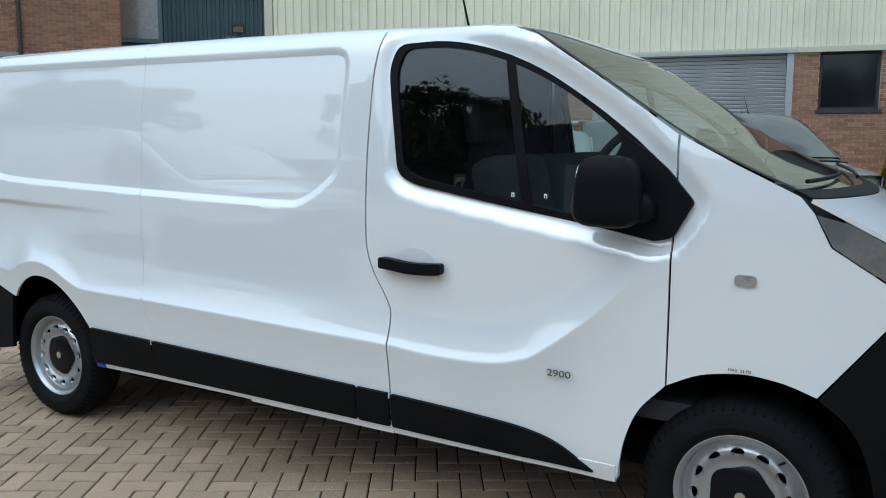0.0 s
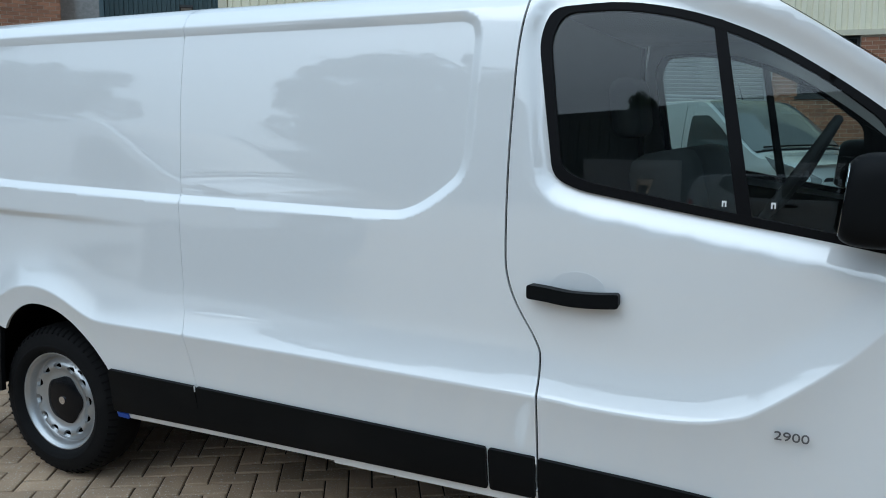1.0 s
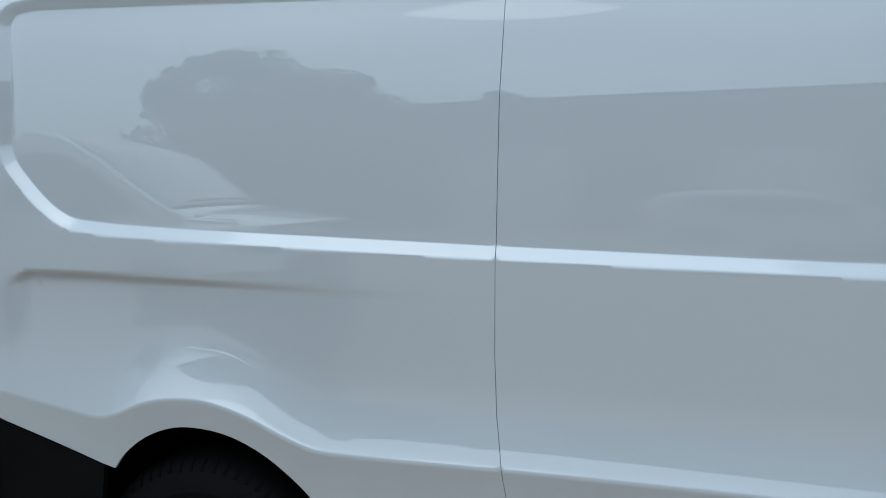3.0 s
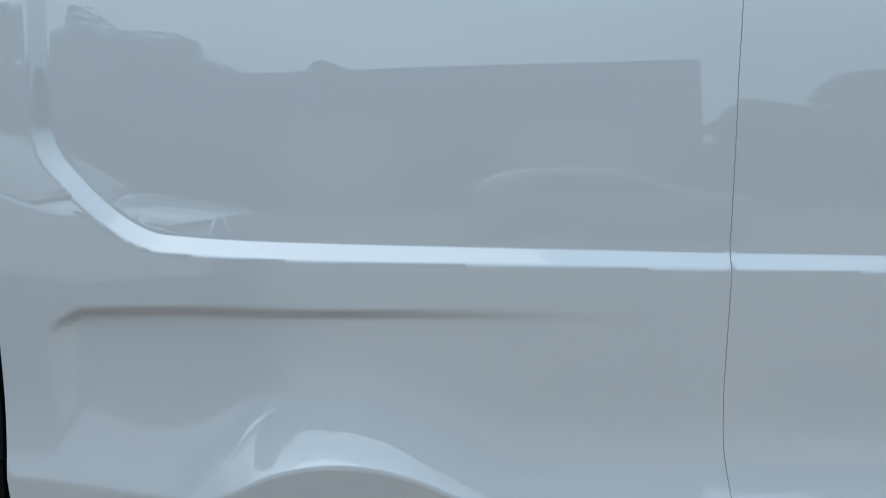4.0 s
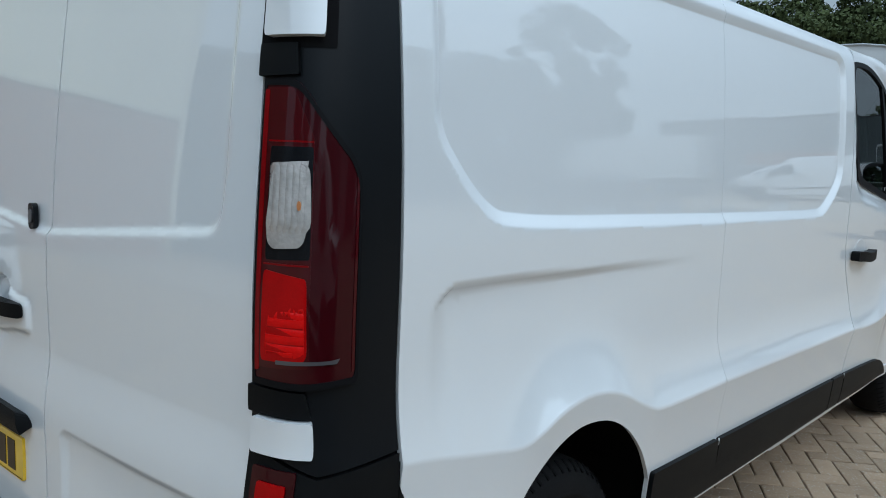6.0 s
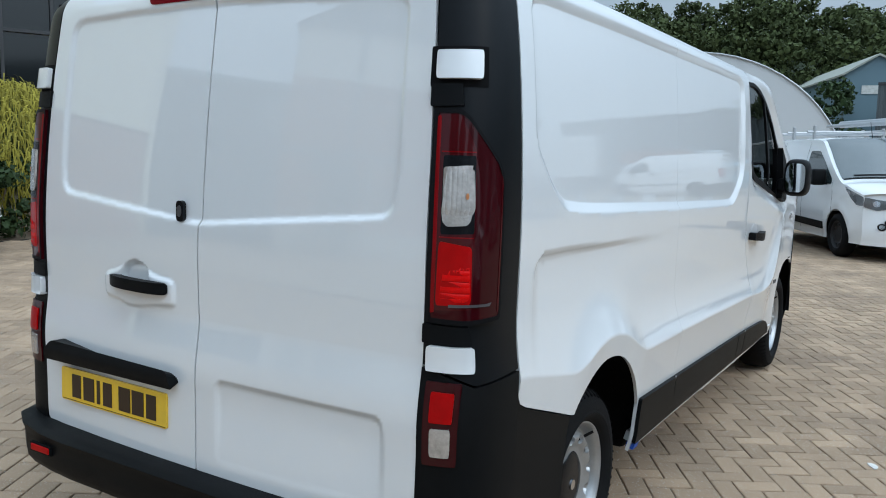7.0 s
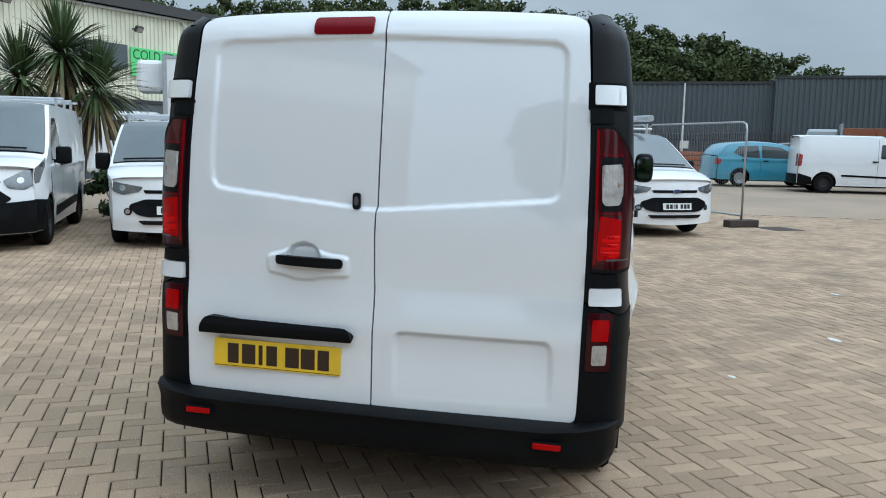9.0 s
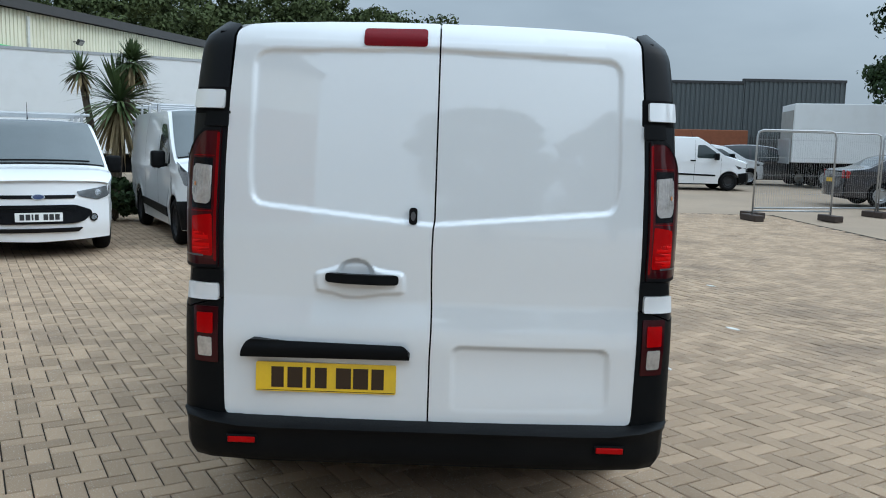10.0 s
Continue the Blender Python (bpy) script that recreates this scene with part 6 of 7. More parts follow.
# ---- parked vehicles: local x runs from tail (0) to nose, wheels on z = 0 ----
def vehicle(name, label, category, L, w, profile, axles, wheel_r, paint, bumper=None, clad=None, belt=1.05, nose_in=0.24, group="", hood=None, screen=(0, 0),
            side_windows=(), seams=(), handles=(), face="", tail="", roof_bars=False, mirrors=None, steel=True, plate="white", rear_plate=False, crown_h=0.05, tail_in=0.10):
    """A car or van. profile: the upper edge of the sides, tail to nose; screen: where the windscreen starts and ends on it."""
    car = thing(name, label, category, group)
    ze = curve_fn(profile)
    H = max(z for _, z in profile)

    def W(x, z):
        x, z = np.asarray(x, float), np.asarray(z, float)
        v = w - 0.035 * np.clip((0.62 - z) / 0.35, 0, 1) ** 2 - 0.11 * np.clip((z - belt) / (H - belt), 0, 1.2) ** 1.7
        v = v + 0.012 * np.exp(-((z - belt + 0.03) / 0.05) ** 2)
        v = v - 0.10 * np.clip((x - (L - 0.75)) / 0.55, 0, 1.4) ** 2 - 0.05 * np.clip((0.4 - x) / 0.4, 0, 1) ** 2
        for ax in axles:
            v = v + 0.012 * np.exp(-((np.hypot(x - ax, z - wheel_r) - wheel_r - 0.11) / 0.05) ** 2)
        return v

    def S(s):
        return lambda x, z: np.c_[x, s * W(x, z), z]

    def top(x, a):
        q = np.abs(a)
        e = ze(x)
        on = smooth_step(L - 0.9, L - nose_in, x)
        bow = 0.10 * smooth_step(screen[0] - 0.1, screen[0] + 0.2, x) * (1 - on) + nose_in * on
        back = tail_in * smooth_step(0.6, 0.0, x)
        return np.c_[x + (bow - back) * (1 - q ** 2.5), a * W(x, e), e + crown_h * (0.5 * (1 - q ** 10) + 0.5 * (1 - q ** 2))]

    wn = float(W(np.array([L - nose_in]), np.array([0.7]))[0])
    z_nose = float(ze(L - nose_in))

    def front(y, z):
        q = np.abs(y) / wn
        return np.c_[L - nose_in * q ** 2.5 - 0.10 * np.clip((z - 0.55) / 0.6, 0, 1) ** 2 + 0.02 * np.exp(-((z - 0.42) / 0.12) ** 2) - 0.05 * np.clip(0.35 - z, 0, 1), y, z]

    def rear(y, z):
        q = np.abs(y) / w
        return np.c_[-tail_in * (1 - q ** 2.5) + 0.10 * np.clip((z - belt) / (H - belt), 0, 1) ** 2, y, z]

    low = 0.24
    arch = wheel_r + 0.055
    for s in (-1, 1):
        o = (0, s, 0)
        bottom = [(0.02, low + 0.06)]
        for ax in axles:
            bottom += [(x, max(z, low)) for x, z in arc(ax, wheel_r, arch, 195, -15, 15)]
        outl = bottom + [(L - nose_in, low)] + [(x, float(ze(x)) - 0.001) for x in np.linspace(L - nose_in, 0.02, 40)]
        panel("body_side", S(s), outl, paint, car, step=0.09, edge=0.05, rim=0.02, out=o)
        for p in side_windows:
            panel("side_window", S(s), rounded(p, 0.05), GLASS_FAR, car, step=0.15, edge=0.06, rim=0, off=0.005, out=o)
        for x0, z0, x1, z1 in seams:
            panel("door_gap", S(s), [(x0 - 0.004, z0), (x0 + 0.004, z0), (x1 + 0.004, z1), (x1 - 0.004, z1)], GAP, car, step=0.2, edge=0.1, rim=0, off=0.0025, out=o)
        for x, z in handles:
            panel("door_handle", S(s), rounded([(x - 0.09, z - 0.02), (x + 0.09, z - 0.015), (x + 0.09, z + 0.015), (x - 0.09, z + 0.02)], 0.01), BLACK_PLASTIC, car, step=0.1, rim=0.03, off=0.025, out=o)
        if clad:
            panel("side_moulding", S(s), rounded(clad, 0.02), BLACK_PLASTIC, car, step=0.12, rim=0.02, off=0.012, out=o)
        if mirrors:
            mx, mz = mirrors
            b = box_bm(mx - 0.06, mx + 0.08, s * (w + 0.03) - 0.0, s * (w + 0.03) + s * 0.20, mz, mz + 0.24, 0.0)
            bmesh.ops.recalc_face_normals(b, faces=b.faces)
            bmesh.ops.bevel(b, geom=b.edges[:], offset=0.035, segments=3, affect='EDGES', profile=0.5)
            part("mirror", b, BLACK_PLASTIC, car, smooth=True)
            part("mirror_arm", box_bm(mx - 0.02, mx + 0.06, min(s * (w - 0.08), s * (w + 0.06)), max(s * (w - 0.08), s * (w + 0.06)), mz + 0.01, mz + 0.06, 0.01), BLACK_PLASTIC, car)
        for ax in axles:
            wb = wheel(car, ax, s * (w - 0.11), s, holes=10 if steel else 8, r=wheel_r, width=0.20, rim_r=wheel_r * 0.63, cap=False, detail=False, rim_mat=WHEEL_DARK if steel else STEEL)
    A = np.linspace(-1, 1, 15)
    cut0, cut1 = screen
    hood_end = L - nose_in
    panel("roof", top, [(0.02, a) for a in A] + [(cut0, a) for a in A[::-1]], paint, car, step=0.2, edge=0.12, out=(0, 0, 1))
    panel("windscreen", top, [(cut0, a * 0.94) for a in A] + [(cut1, a * 0.96) for a in A[::-1]], GLASS_GREY, car, step=0.12, edge=0.08, rim=0, off=0.004, out=(0.5, 0, 1))
    panel("windscreen_frame", top, [(cut0, a) for a in A] + [(cut1 + 0.02, a) for a in A[::-1]], paint, car, step=0.2, edge=0.12, out=(0.5, 0, 1))
    panel("scuttle", top, [(cut1 + 0.004, a * 0.95) for a in A] + [(cut1 + 0.035, a * 0.95) for a in A[::-1]], GAP, car, step=0.1, edge=0.08, rim=0, off=0.006, out=(0.4, 0, 1))
    panel("bonnet", top, [(cut1 + 0.02, a) for a in A] + [(hood_end, a) for a in A[::-1]], paint, car, step=0.12, edge=0.08, out=(0.4, 0, 1))
    F = [(-wn, low), (-wn, z_nose), (-0.5 * wn, z_nose + crown_h * 0.7), (0, z_nose + crown_h * 0.9), (0.5 * wn, z_nose + crown_h * 0.7), (wn, z_nose), (wn, low), (0, low - 0.03)]
    panel("front_panel", front, F, paint, car, step=0.08, edge=0.06, out=(1, 0, 0))
    wr = w - 0.055
    R = [(-wr, 0.30), (-wr, float(ze(0.02)) - 0.01), (0, float(ze(0.02)) + crown_h * 0.8), (wr, float(ze(0.02)) - 0.01), (wr, 0.30)]
    panel("tail_panel", rear, R, paint, car, step=0.12, edge=0.08, out=(-1, 0, 0))
    if bumper:
        panel("front_bumper", front, rounded([(math.copysign(wn + 0.004, y) if abs(y) > 0.8 else y, z) for y, z in bumper], 0.02), BLACK_PLASTIC, car, step=0.08, rim=0.03, off=0.02, out=(1, 0, 0))
        for s in (-1, 1):
            zz = max(z for _, z in bumper)
            panel("bumper_corner", S(s), rounded([(axles[-1] + arch - 0.03, 0.25), (axles[-1] + arch - 0.03, 0.42), (axles[-1] + 0.8 * arch, zz - 0.02), (L - nose_in + 0.012, zz + 0.01), (L - nose_in + 0.012, 0.25)], 0.02), BLACK_PLASTIC, car, step=0.1, rim=0.02, off=0.016, out=(0, s, 0))
    if face:
        k = wn / 0.82
        lower_grille = {"connect": [(-0.40, 0.668), (0.40, 0.668), (0.58, 0.60), (0.60, 0.55), (0.50, 0.46), (0.38, 0.435), (-0.38, 0.435), (-0.50, 0.46), (-0.60, 0.55), (-0.58, 0.60)],
                        "custom": [(-0.46, 0.80), (0.46, 0.80), (0.60, 0.68), (0.52, 0.62), (-0.52, 0.62), (-0.60, 0.68)],
                        "plain": [(-0.42, 0.50), (0.42, 0.50), (0.46, 0.36), (-0.46, 0.36)]}[face]
        upper = {"connect": [(-0.42, 0.790), (0.42, 0.790), (0.40, 0.745), (-0.40, 0.745)], "custom": [(-0.46, 0.935), (0.46, 0.935), (0.50, 0.885), (-0.50, 0.885)],
                 "plain": [(-0.35, 0.70), (0.35, 0.70), (0.33, 0.655), (-0.33, 0.655)]}[face]
        panel("grille", front, rounded([(y * k, z) for y, z in lower_grille], 0.04), GLOSS_BLACK, car, step=0.1, rim=0.02, off=0.024, out=(1, 0, 0))
        for z in ({"connect": (0.60, 0.632), "custom": (0.655, 0.70, 0.745), "plain": (0.43,)}[face]):
            panel("grille_slat", front, [(-0.40 * k, z - 0.006), (-0.40 * k, z + 0.006), (0.40 * k, z + 0.006), (0.40 * k, z - 0.006)], BLACK_PLASTIC, car, step=0.2, rim=0.012, off=0.030, out=(1, 0, 0))
        panel("upper_grille", front, rounded([(y * k, z) for y, z in upper], 0.015), GLOSS_BLACK, car, step=0.1, rim=0.01, off=0.008, out=(1, 0, 0))
        zb = (upper[0][1] + upper[2][1]) / 2
        panel("badge", front, arc(0, zb, 0.075, 0, 350, 24, 0.034), CHROME, car, step=0.05, rim=0.01, off=0.020, out=(1, 0, 0), label="plain oval badge")
        panel("badge_field", front, arc(0, zb, 0.063, 0, 350, 24, 0.026), BADGE_BLUE, car, step=0.05, rim=0.002, off=0.0225, out=(1, 0, 0))
        lamp = {"connect": [(0.42, 0.83), (0.47, 0.765), (0.68, 0.72), (0.815, 0.765), (0.815, 0.90), (0.70, 0.875)], "custom": [(0.51, 0.91), (0.56, 0.81), (0.72, 0.79), (0.83, 0.86), (0.835, 1.07), (0.70, 1.03)],
                "plain": [(0.45, 0.70), (0.55, 0.62), (0.80, 0.66), (0.815, 0.78), (0.65, 0.76)]}[face]
        for s in (-1, 1):
            hl = panel("headlamp", front, rounded([(s * y * k, z) for y, z in lamp], 0.03), HEADLAMP, car, step=0.05, rim=0.01, off=0.010, out=(1, 0, 0), label="clear headlamp")
            cy = s * k * 0.68
            cz = sum(z for _, z in lamp) / len(lamp)
            panel("reflector_bowl", front, arc(cy, cz, 0.040, 0, 340, 16), CHROME, hl, step=0.05, rim=0.004, off=0.013, out=(1, 0, 0))
            z2 = lamp[4][1]
            z1 = lamp[3][1]
            panel("headlamp_side", S(s), rounded([(L - nose_in, z1 + 0.01), (L - nose_in, z2), (L - nose_in - 0.40, z2 + 0.13), (L - nose_in - 0.26, z2 - 0.02), (L - nose_in - 0.12, z1 + 0.02)], 0.02), HEADLAMP, car, step=0.08, rim=0.01, off=0.006, out=(0, s, 0))
            if face == "connect":
                panel("fog_lamp", front, arc(s * 0.62 * k, 0.50, 0.050, 0, 340, 16), GLOSS_BLACK, car, step=0.05, rim=0.01, off=0.012, out=(1, 0, 0))
                panel("fog_lamp_glass", front, arc(s * 0.62 * k, 0.50, 0.033, 0, 340, 16), CHROME, car, step=0.05, rim=0.004, off=0.016, out=(1, 0, 0))
            if face == "custom":
                panel("bumper_vent", front, rounded([(s * 0.66, 0.56), (s * 0.82, 0.58), (s * 0.80, 0.44), (s * 0.64, 0.46)], 0.02), GAP, car, step=0.1, rim=0, off=0.024, out=(1, 0, 0))
        if face == "connect":
            panel("lower_grille", front, rounded([(-0.50, 0.385), (0.50, 0.385), (0.44, 0.335), (-0.44, 0.335)], 0.015), GLOSS_BLACK, car, step=0.1, rim=0.01, off=0.024, out=(1, 0, 0))
        zp = {"connect": 0.52, "custom": 0.55, "plain": 0.45}[face]
        pl = panel("number_plate", front, rounded([(-0.26, zp - 0.055), (-0.26, zp + 0.055), (0.26, zp + 0.055), (0.26, zp - 0.055)], 0.01), WHITE_PLATE, car, step=0.1, rim=0.012, off=0.042, out=(1, 0, 0), label="white front number plate")
        ofs = -0.21
        for bw in (0.05, 0.05, 0.02, 0.045, 0, 0.05, 0.05, 0.05):
            if bw:
                panel("plate_bar", front, [(ofs, zp - 0.036), (ofs, zp + 0.036), (ofs + bw, zp + 0.036), (ofs + bw, zp - 0.036)], INK, pl, step=0.1, rim=0.001, off=0.044, out=(1, 0, 0))
            ofs += (bw or 0.022) + 0.014
    if tail:
        for s in (-1, 1):
            z0, z1 = (0.85, 1.25) if tail == "van" else (0.78, 1.0)
            panel("tail_lamp", rear, rounded([(s * (wr - 0.13), z0), (s * wr, z0), (s * wr, z1), (s * (wr - 0.10), z1)], 0.02), RED_LAMP, car, step=0.08, rim=0.01, off=0.01, out=(-1, 0, 0))
            panel("tail_lamp_side", S(s), rounded([(0.02, z0), (0.02, z1), (0.13, z1 - 0.05), (0.10, z0)], 0.02), RED_LAMP, car, step=0.08, rim=0.01, off=0.006, out=(0, s, 0))
            panel("rear_bumper_side", S(s), rounded([(0.02, 0.26), (0.02, 0.62), (axles[0] - arch - 0.02, 0.50), (axles[0] - arch + 0.02, 0.26)], 0.02), BLACK_PLASTIC if tail == "van" else paint, car, step=0.1, rim=0.02, off=0.012, out=(0, s, 0))
        panel("rear_bumper", rear, rounded([(-wr, 0.28), (-wr, 0.60), (wr, 0.60), (wr, 0.28)], 0.03), BLACK_PLASTIC if tail == "van" else paint, car, step=0.15, rim=0.02, off=0.03, out=(-1, 0, 0))
        if tail == "saloon":
            panel("rear_screen", top, [(0.62, a * 0.9) for a in A] + [(1.12, a * 0.9) for a in A[::-1]], GLASS_FAR, car, step=0.15, edge=0.1, rim=0, off=0.004, out=(-0.5, 0, 1))
            panel("number_plate", rear, [(-0.26, 0.66), (-0.26, 0.77), (0.26, 0.77), (0.26, 0.66)], YELLOW, car, step=0.1, rim=0.01, off=0.035, out=(-1, 0, 0))
    if roof_bars:
        for x in (0.5, 1.25, 2.1):
            if x < cut0 - 0.1:
                b = bmesh.new()
                zr = float(ze(x)) + 0.13
                tube(b, [(x, -w + 0.06, zr), (x, w - 0.06, zr)], 0.022, 8)
                for s in (-1, 1):
                    box(b, x - 0.03, x + 0.03, s * (w - 0.17) - 0.02, s * (w - 0.17) + 0.02, zr - 0.14, zr + (0.10 if roof_bars == "rack" else 0.02), 0.008)
                part("roof_bar", b, GALV, car, "grey roof bar with clamps")
    b = bmesh.new()
    xa = cut0 - 0.12
    tube(b, [(xa, 0, float(ze(xa)) + crown_h - 0.01), (xa - 0.02, 0, float(ze(xa)) + crown_h + 0.03), (xa - 0.10, 0, float(ze(xa)) + crown_h + 0.24)], [0.014, 0.006, 0.003], 6)
    part("roof_aerial", b, SEAL, car)
    b = bmesh.new()
    xx = cut1 - 0.03
    P = top(np.full(9, xx), np.linspace(-0.8, 0.75, 9))
    tube(b, (P + np.array((0.02, 0, 0.02))).tolist(), 0.012, 6)
    part("windscreen_wiper", b, SEAL, car)
    part("underbody", box_bm(0.15, L - 0.3, -w + 0.25, w - 0.25, 0.2, 0.45, 0.02), GAP, car)
    return car


BADGE_BLUE = mat("badge_dark_blue", (0.02, 0.04, 0.12), 0.3, coat=1.0)
RED_LAMP = mat("tail_lamp_red", (0.30, 0.01, 0.012), 0.2, coat=1.0)


def on_row(x, y, heading, z=0.0):
    return pose(x, y, z, 0, 0, heading)


def place_front(L, fx, fy, heading, z=0.0):
    """Where a vehicle of that length stands when the middle of its nose is at (fx, fy)."""
    a = radians(heading)
    return pose(fx - L * math.cos(a), fy - L * math.sin(a), z, 0, 0, heading)


def build_vehicles():
    cus = dict(L=4.97, w=0.985, profile=[(0.0, 1.80), (0.08, 1.90), (0.4, 1.925), (2.9, 1.935), (3.15, 1.915), (3.35, 1.83), (4.10, 1.24), (4.4, 1.145), (4.73, 1.055), (4.97, 0.95)], axles=(1.05, 4.03), wheel_r=0.335,
               screen=(3.22, 4.10), belt=1.10, face="custom", nose_in=0.26,
               side_windows=[[(2.98, 1.22), (3.02, 1.74), (3.32, 1.74), (3.55, 1.58), (3.82, 1.33), (3.84, 1.14), (3.5, 1.16)]], seams=[(2.86, 0.35, 2.90, 1.88), (1.75, 0.35, 1.77, 1.88), (3.93, 0.55, 3.92, 1.3)],
               handles=[(3.05, 1.08), (2.70, 1.08)], clad=[(1.48, 0.42), (1.48, 0.54), (3.56, 0.50), (3.56, 0.36)], mirrors=(3.62, 1.10),
               bumper=[(-0.86, 0.25), (-0.86, 0.66), (-0.60, 0.63), (0.60, 0.63), (0.86, 0.66), (0.86, 0.25), (0, 0.22)])
    con = dict(L=4.42, w=0.915, profile=[(0.0, 1.60), (0.08, 1.67), (0.4, 1.695), (2.2, 1.705), (2.55, 1.685), (2.75, 1.62), (3.52, 1.115), (3.8, 1.045), (4.10, 0.945), (4.42, 0.80)], axles=(0.84, 3.50), wheel_r=0.318,
               screen=(2.60, 3.52), belt=1.02, face="connect", nose_in=0.27,
               side_windows=[[(2.28, 1.10), (2.32, 1.53), (2.66, 1.53), (2.95, 1.36), (3.28, 1.12), (3.28, 1.04), (2.8, 1.06)]], seams=[(2.18, 0.32, 2.22, 1.66), (1.15, 0.5, 1.18, 1.66), (3.32, 0.5, 3.32, 1.1)],
               handles=[(2.36, 0.98), (2.05, 0.98)], clad=[(1.25, 0.40), (1.25, 0.50), (3.05, 0.47), (3.05, 0.36)], mirrors=(3.08, 1.02))
    row = 209.5
    L1 = cus["L"]
    custom = vehicle("parked_van", "white medium van with black front bumper, parked in a row", "van", paint=PAINT_FAR, group="parked vans", roof_bars=True, **cus)
    # nose points of the parked row
    f = np.array((math.cos(radians(row)), math.sin(radians(row))))
    side = np.array((-f[1], f[0]))
    khh = np.array((6.98, 6.83)) + f * 0.93 - side * 0.95
    custom.matrix_world = place_front(L1, *khh, row)
    c2 = np.array((8.9, 3.85)) + f * 0.93 + side * 0.95
    copy = copy_thing(custom, place_front(L1, *c2, row))
    tagged(copy, "white medium van with black front bumper, parked beside spiky palms")
    connect = vehicle("parked_van", "small white van with roof bar, parked facing the yard", "van", paint=PAINT_FAR, group="parked vans", roof_bars=True, **con)
    zfm = (np.array((7.49, 6.10)) + np.array((8.35, 4.70))) / 2 + f * 0.90
    connect.matrix_world = place_front(con["L"], *zfm, row)
    rack = vehicle("parked_van", "small white van with a loaded roof rack", "van", paint=PAINT_FAR, group="parked vans", roof_bars="rack", **con)
    afn = (np.array((11.62, -0.56)) + np.array((12.49, -1.99))) / 2 + f * 0.90
    rack.matrix_world = place_front(con["L"], *afn, row)
    b = bmesh.new()
    tube(b, [(0.3, 0.45, 2.02), (2.75, 0.45, 2.02)], 0.06, 12)
    tube(b, [(0.2, 0.25, 1.99), (2.6, 0.25, 1.99)], 0.03, 8)
    part("pipe_tube", b, GALV, rack, "grey metal pipe carrier on the roof rack")
    nb = afn - side * 2.45 - f * 0.9
    c3 = copy_thing(connect, place_front(con["L"], *nb, row))
    tagged(c3, "small white van parked tight beside a van with roof rack")
    c4 = vehicle("parked_van", "silver medium van with roof bars parked before the brick wall", "van", paint=SILVER_PAINT, group="parked vans", roof_bars=True, **cus)
    c4.matrix_world = place_front(L1, 4.3, 8.4, -35)
    # vans behind the path, seen mirrored in the paint
    c5 = copy_thing(custom, place_front(L1, 0.12, -4.55, 0))
    tagged(c5, "white medium van with black front bumper, mirrored in the paintwork")
    c6 = copy_thing(connect, place_front(con["L"], -0.58, 3.9, -97))
    tagged(c6, "small white van with roof bar, mirrored in the rear doors")
    # across the yard
    dob = dict(L=4.40, w=0.915, profile=[(0.0, 1.72), (0.06, 1.79), (0.4, 1.81), (2.3, 1.80), (2.6, 1.74), (3.35, 1.22), (3.6, 1.13), (4.0, 1.00), (4.40, 0.78)], axles=(0.80, 3.555), wheel_r=0.315,
               screen=(2.62, 3.35), belt=1.02, face="plain", tail="van", nose_in=0.26, side_windows=[[(2.42, 1.12), (2.44, 1.56), (2.70, 1.56), (3.05, 1.33), (3.22, 1.14), (2.9, 1.10)]],
               seams=[(2.34, 0.35, 2.36, 1.72), (3.26, 0.5, 3.26, 1.12)], handles=[(2.28, 1.02)], clad=[(1.30, 0.54), (1.30, 0.60), (3.08, 0.55), (3.08, 0.49)], mirrors=(3.05, 1.05),
               bumper=[(-0.82, 0.25), (-0.82, 0.62), (0.82, 0.62), (0.82, 0.25)])
    v = vehicle("small_van", "small white van with black bumpers and side strip", "van", paint=PAINT_FAR, roof_bars=False, **dob)
    v.matrix_world = pose(26.5, -7.05 + 0.80, 0.15, 0, 0, -90) @ pose(0, 0, 0)
    hat = dict(L=4.29, w=0.89, profile=[(0.0, 1.02), (0.10, 1.20), (0.36, 1.46), (0.9, 1.55), (1.6, 1.565), (2.3, 1.50), (2.7, 1.34), (3.25, 1.03), (3.7, 0.93), (4.05, 0.84), (4.29, 0.70)], axles=(0.82, 3.46), wheel_r=0.31,
               screen=(2.35, 3.25), belt=0.98, face="plain", tail="hatch", nose_in=0.26, steel=False, side_windows=[[(0.55, 1.20), (0.75, 1.42), (1.45, 1.45), (1.50, 1.02), (0.9, 1.04)], [(1.58, 1.02), (1.56, 1.46), (2.25, 1.40), (2.85, 1.08), (2.8, 1.0)]],
               seams=[(1.54, 0.35, 1.54, 1.0), (2.75, 0.35, 2.8, 1.0)], handles=[(1.72, 0.92), (0.95, 0.95)], mirrors=(2.62, 0.98))
    b = vehicle("hatchback_car", "light blue hatchback car with alloy wheels", "car", paint=BLUE_PAINT, **hat)
    b.matrix_world = pose(28.5, -3.75, 0.18, 0, 0, -75)
    h2 = dict(hat)
    white = vehicle("hatchback_car", "white hatchback car parked behind a small van", "car", paint=PAINT_FAR, **h2)
    white.matrix_world = pose(30.5, -8.6, 0.2, 0, 0, -84)
    dark = vehicle("hatchback_car", "dark grey hatchback car by the palisade fence", "car", paint=DARK_PAINT, **h2)
    dark.matrix_world = pose(36.5, -6.8, 0.25, 0, 0, -80)
    silver = vehicle("hatchback_car", "silver hatchback car before the dark unit", "car", paint=SILVER_PAINT, **h2)
    silver.matrix_world = pose(2.6, -12.0, 0.0, 0, 0, 4)
    d2 = copy_thing(dark, pose(31.5, -10.9, 0.2, 0, 0, -100))
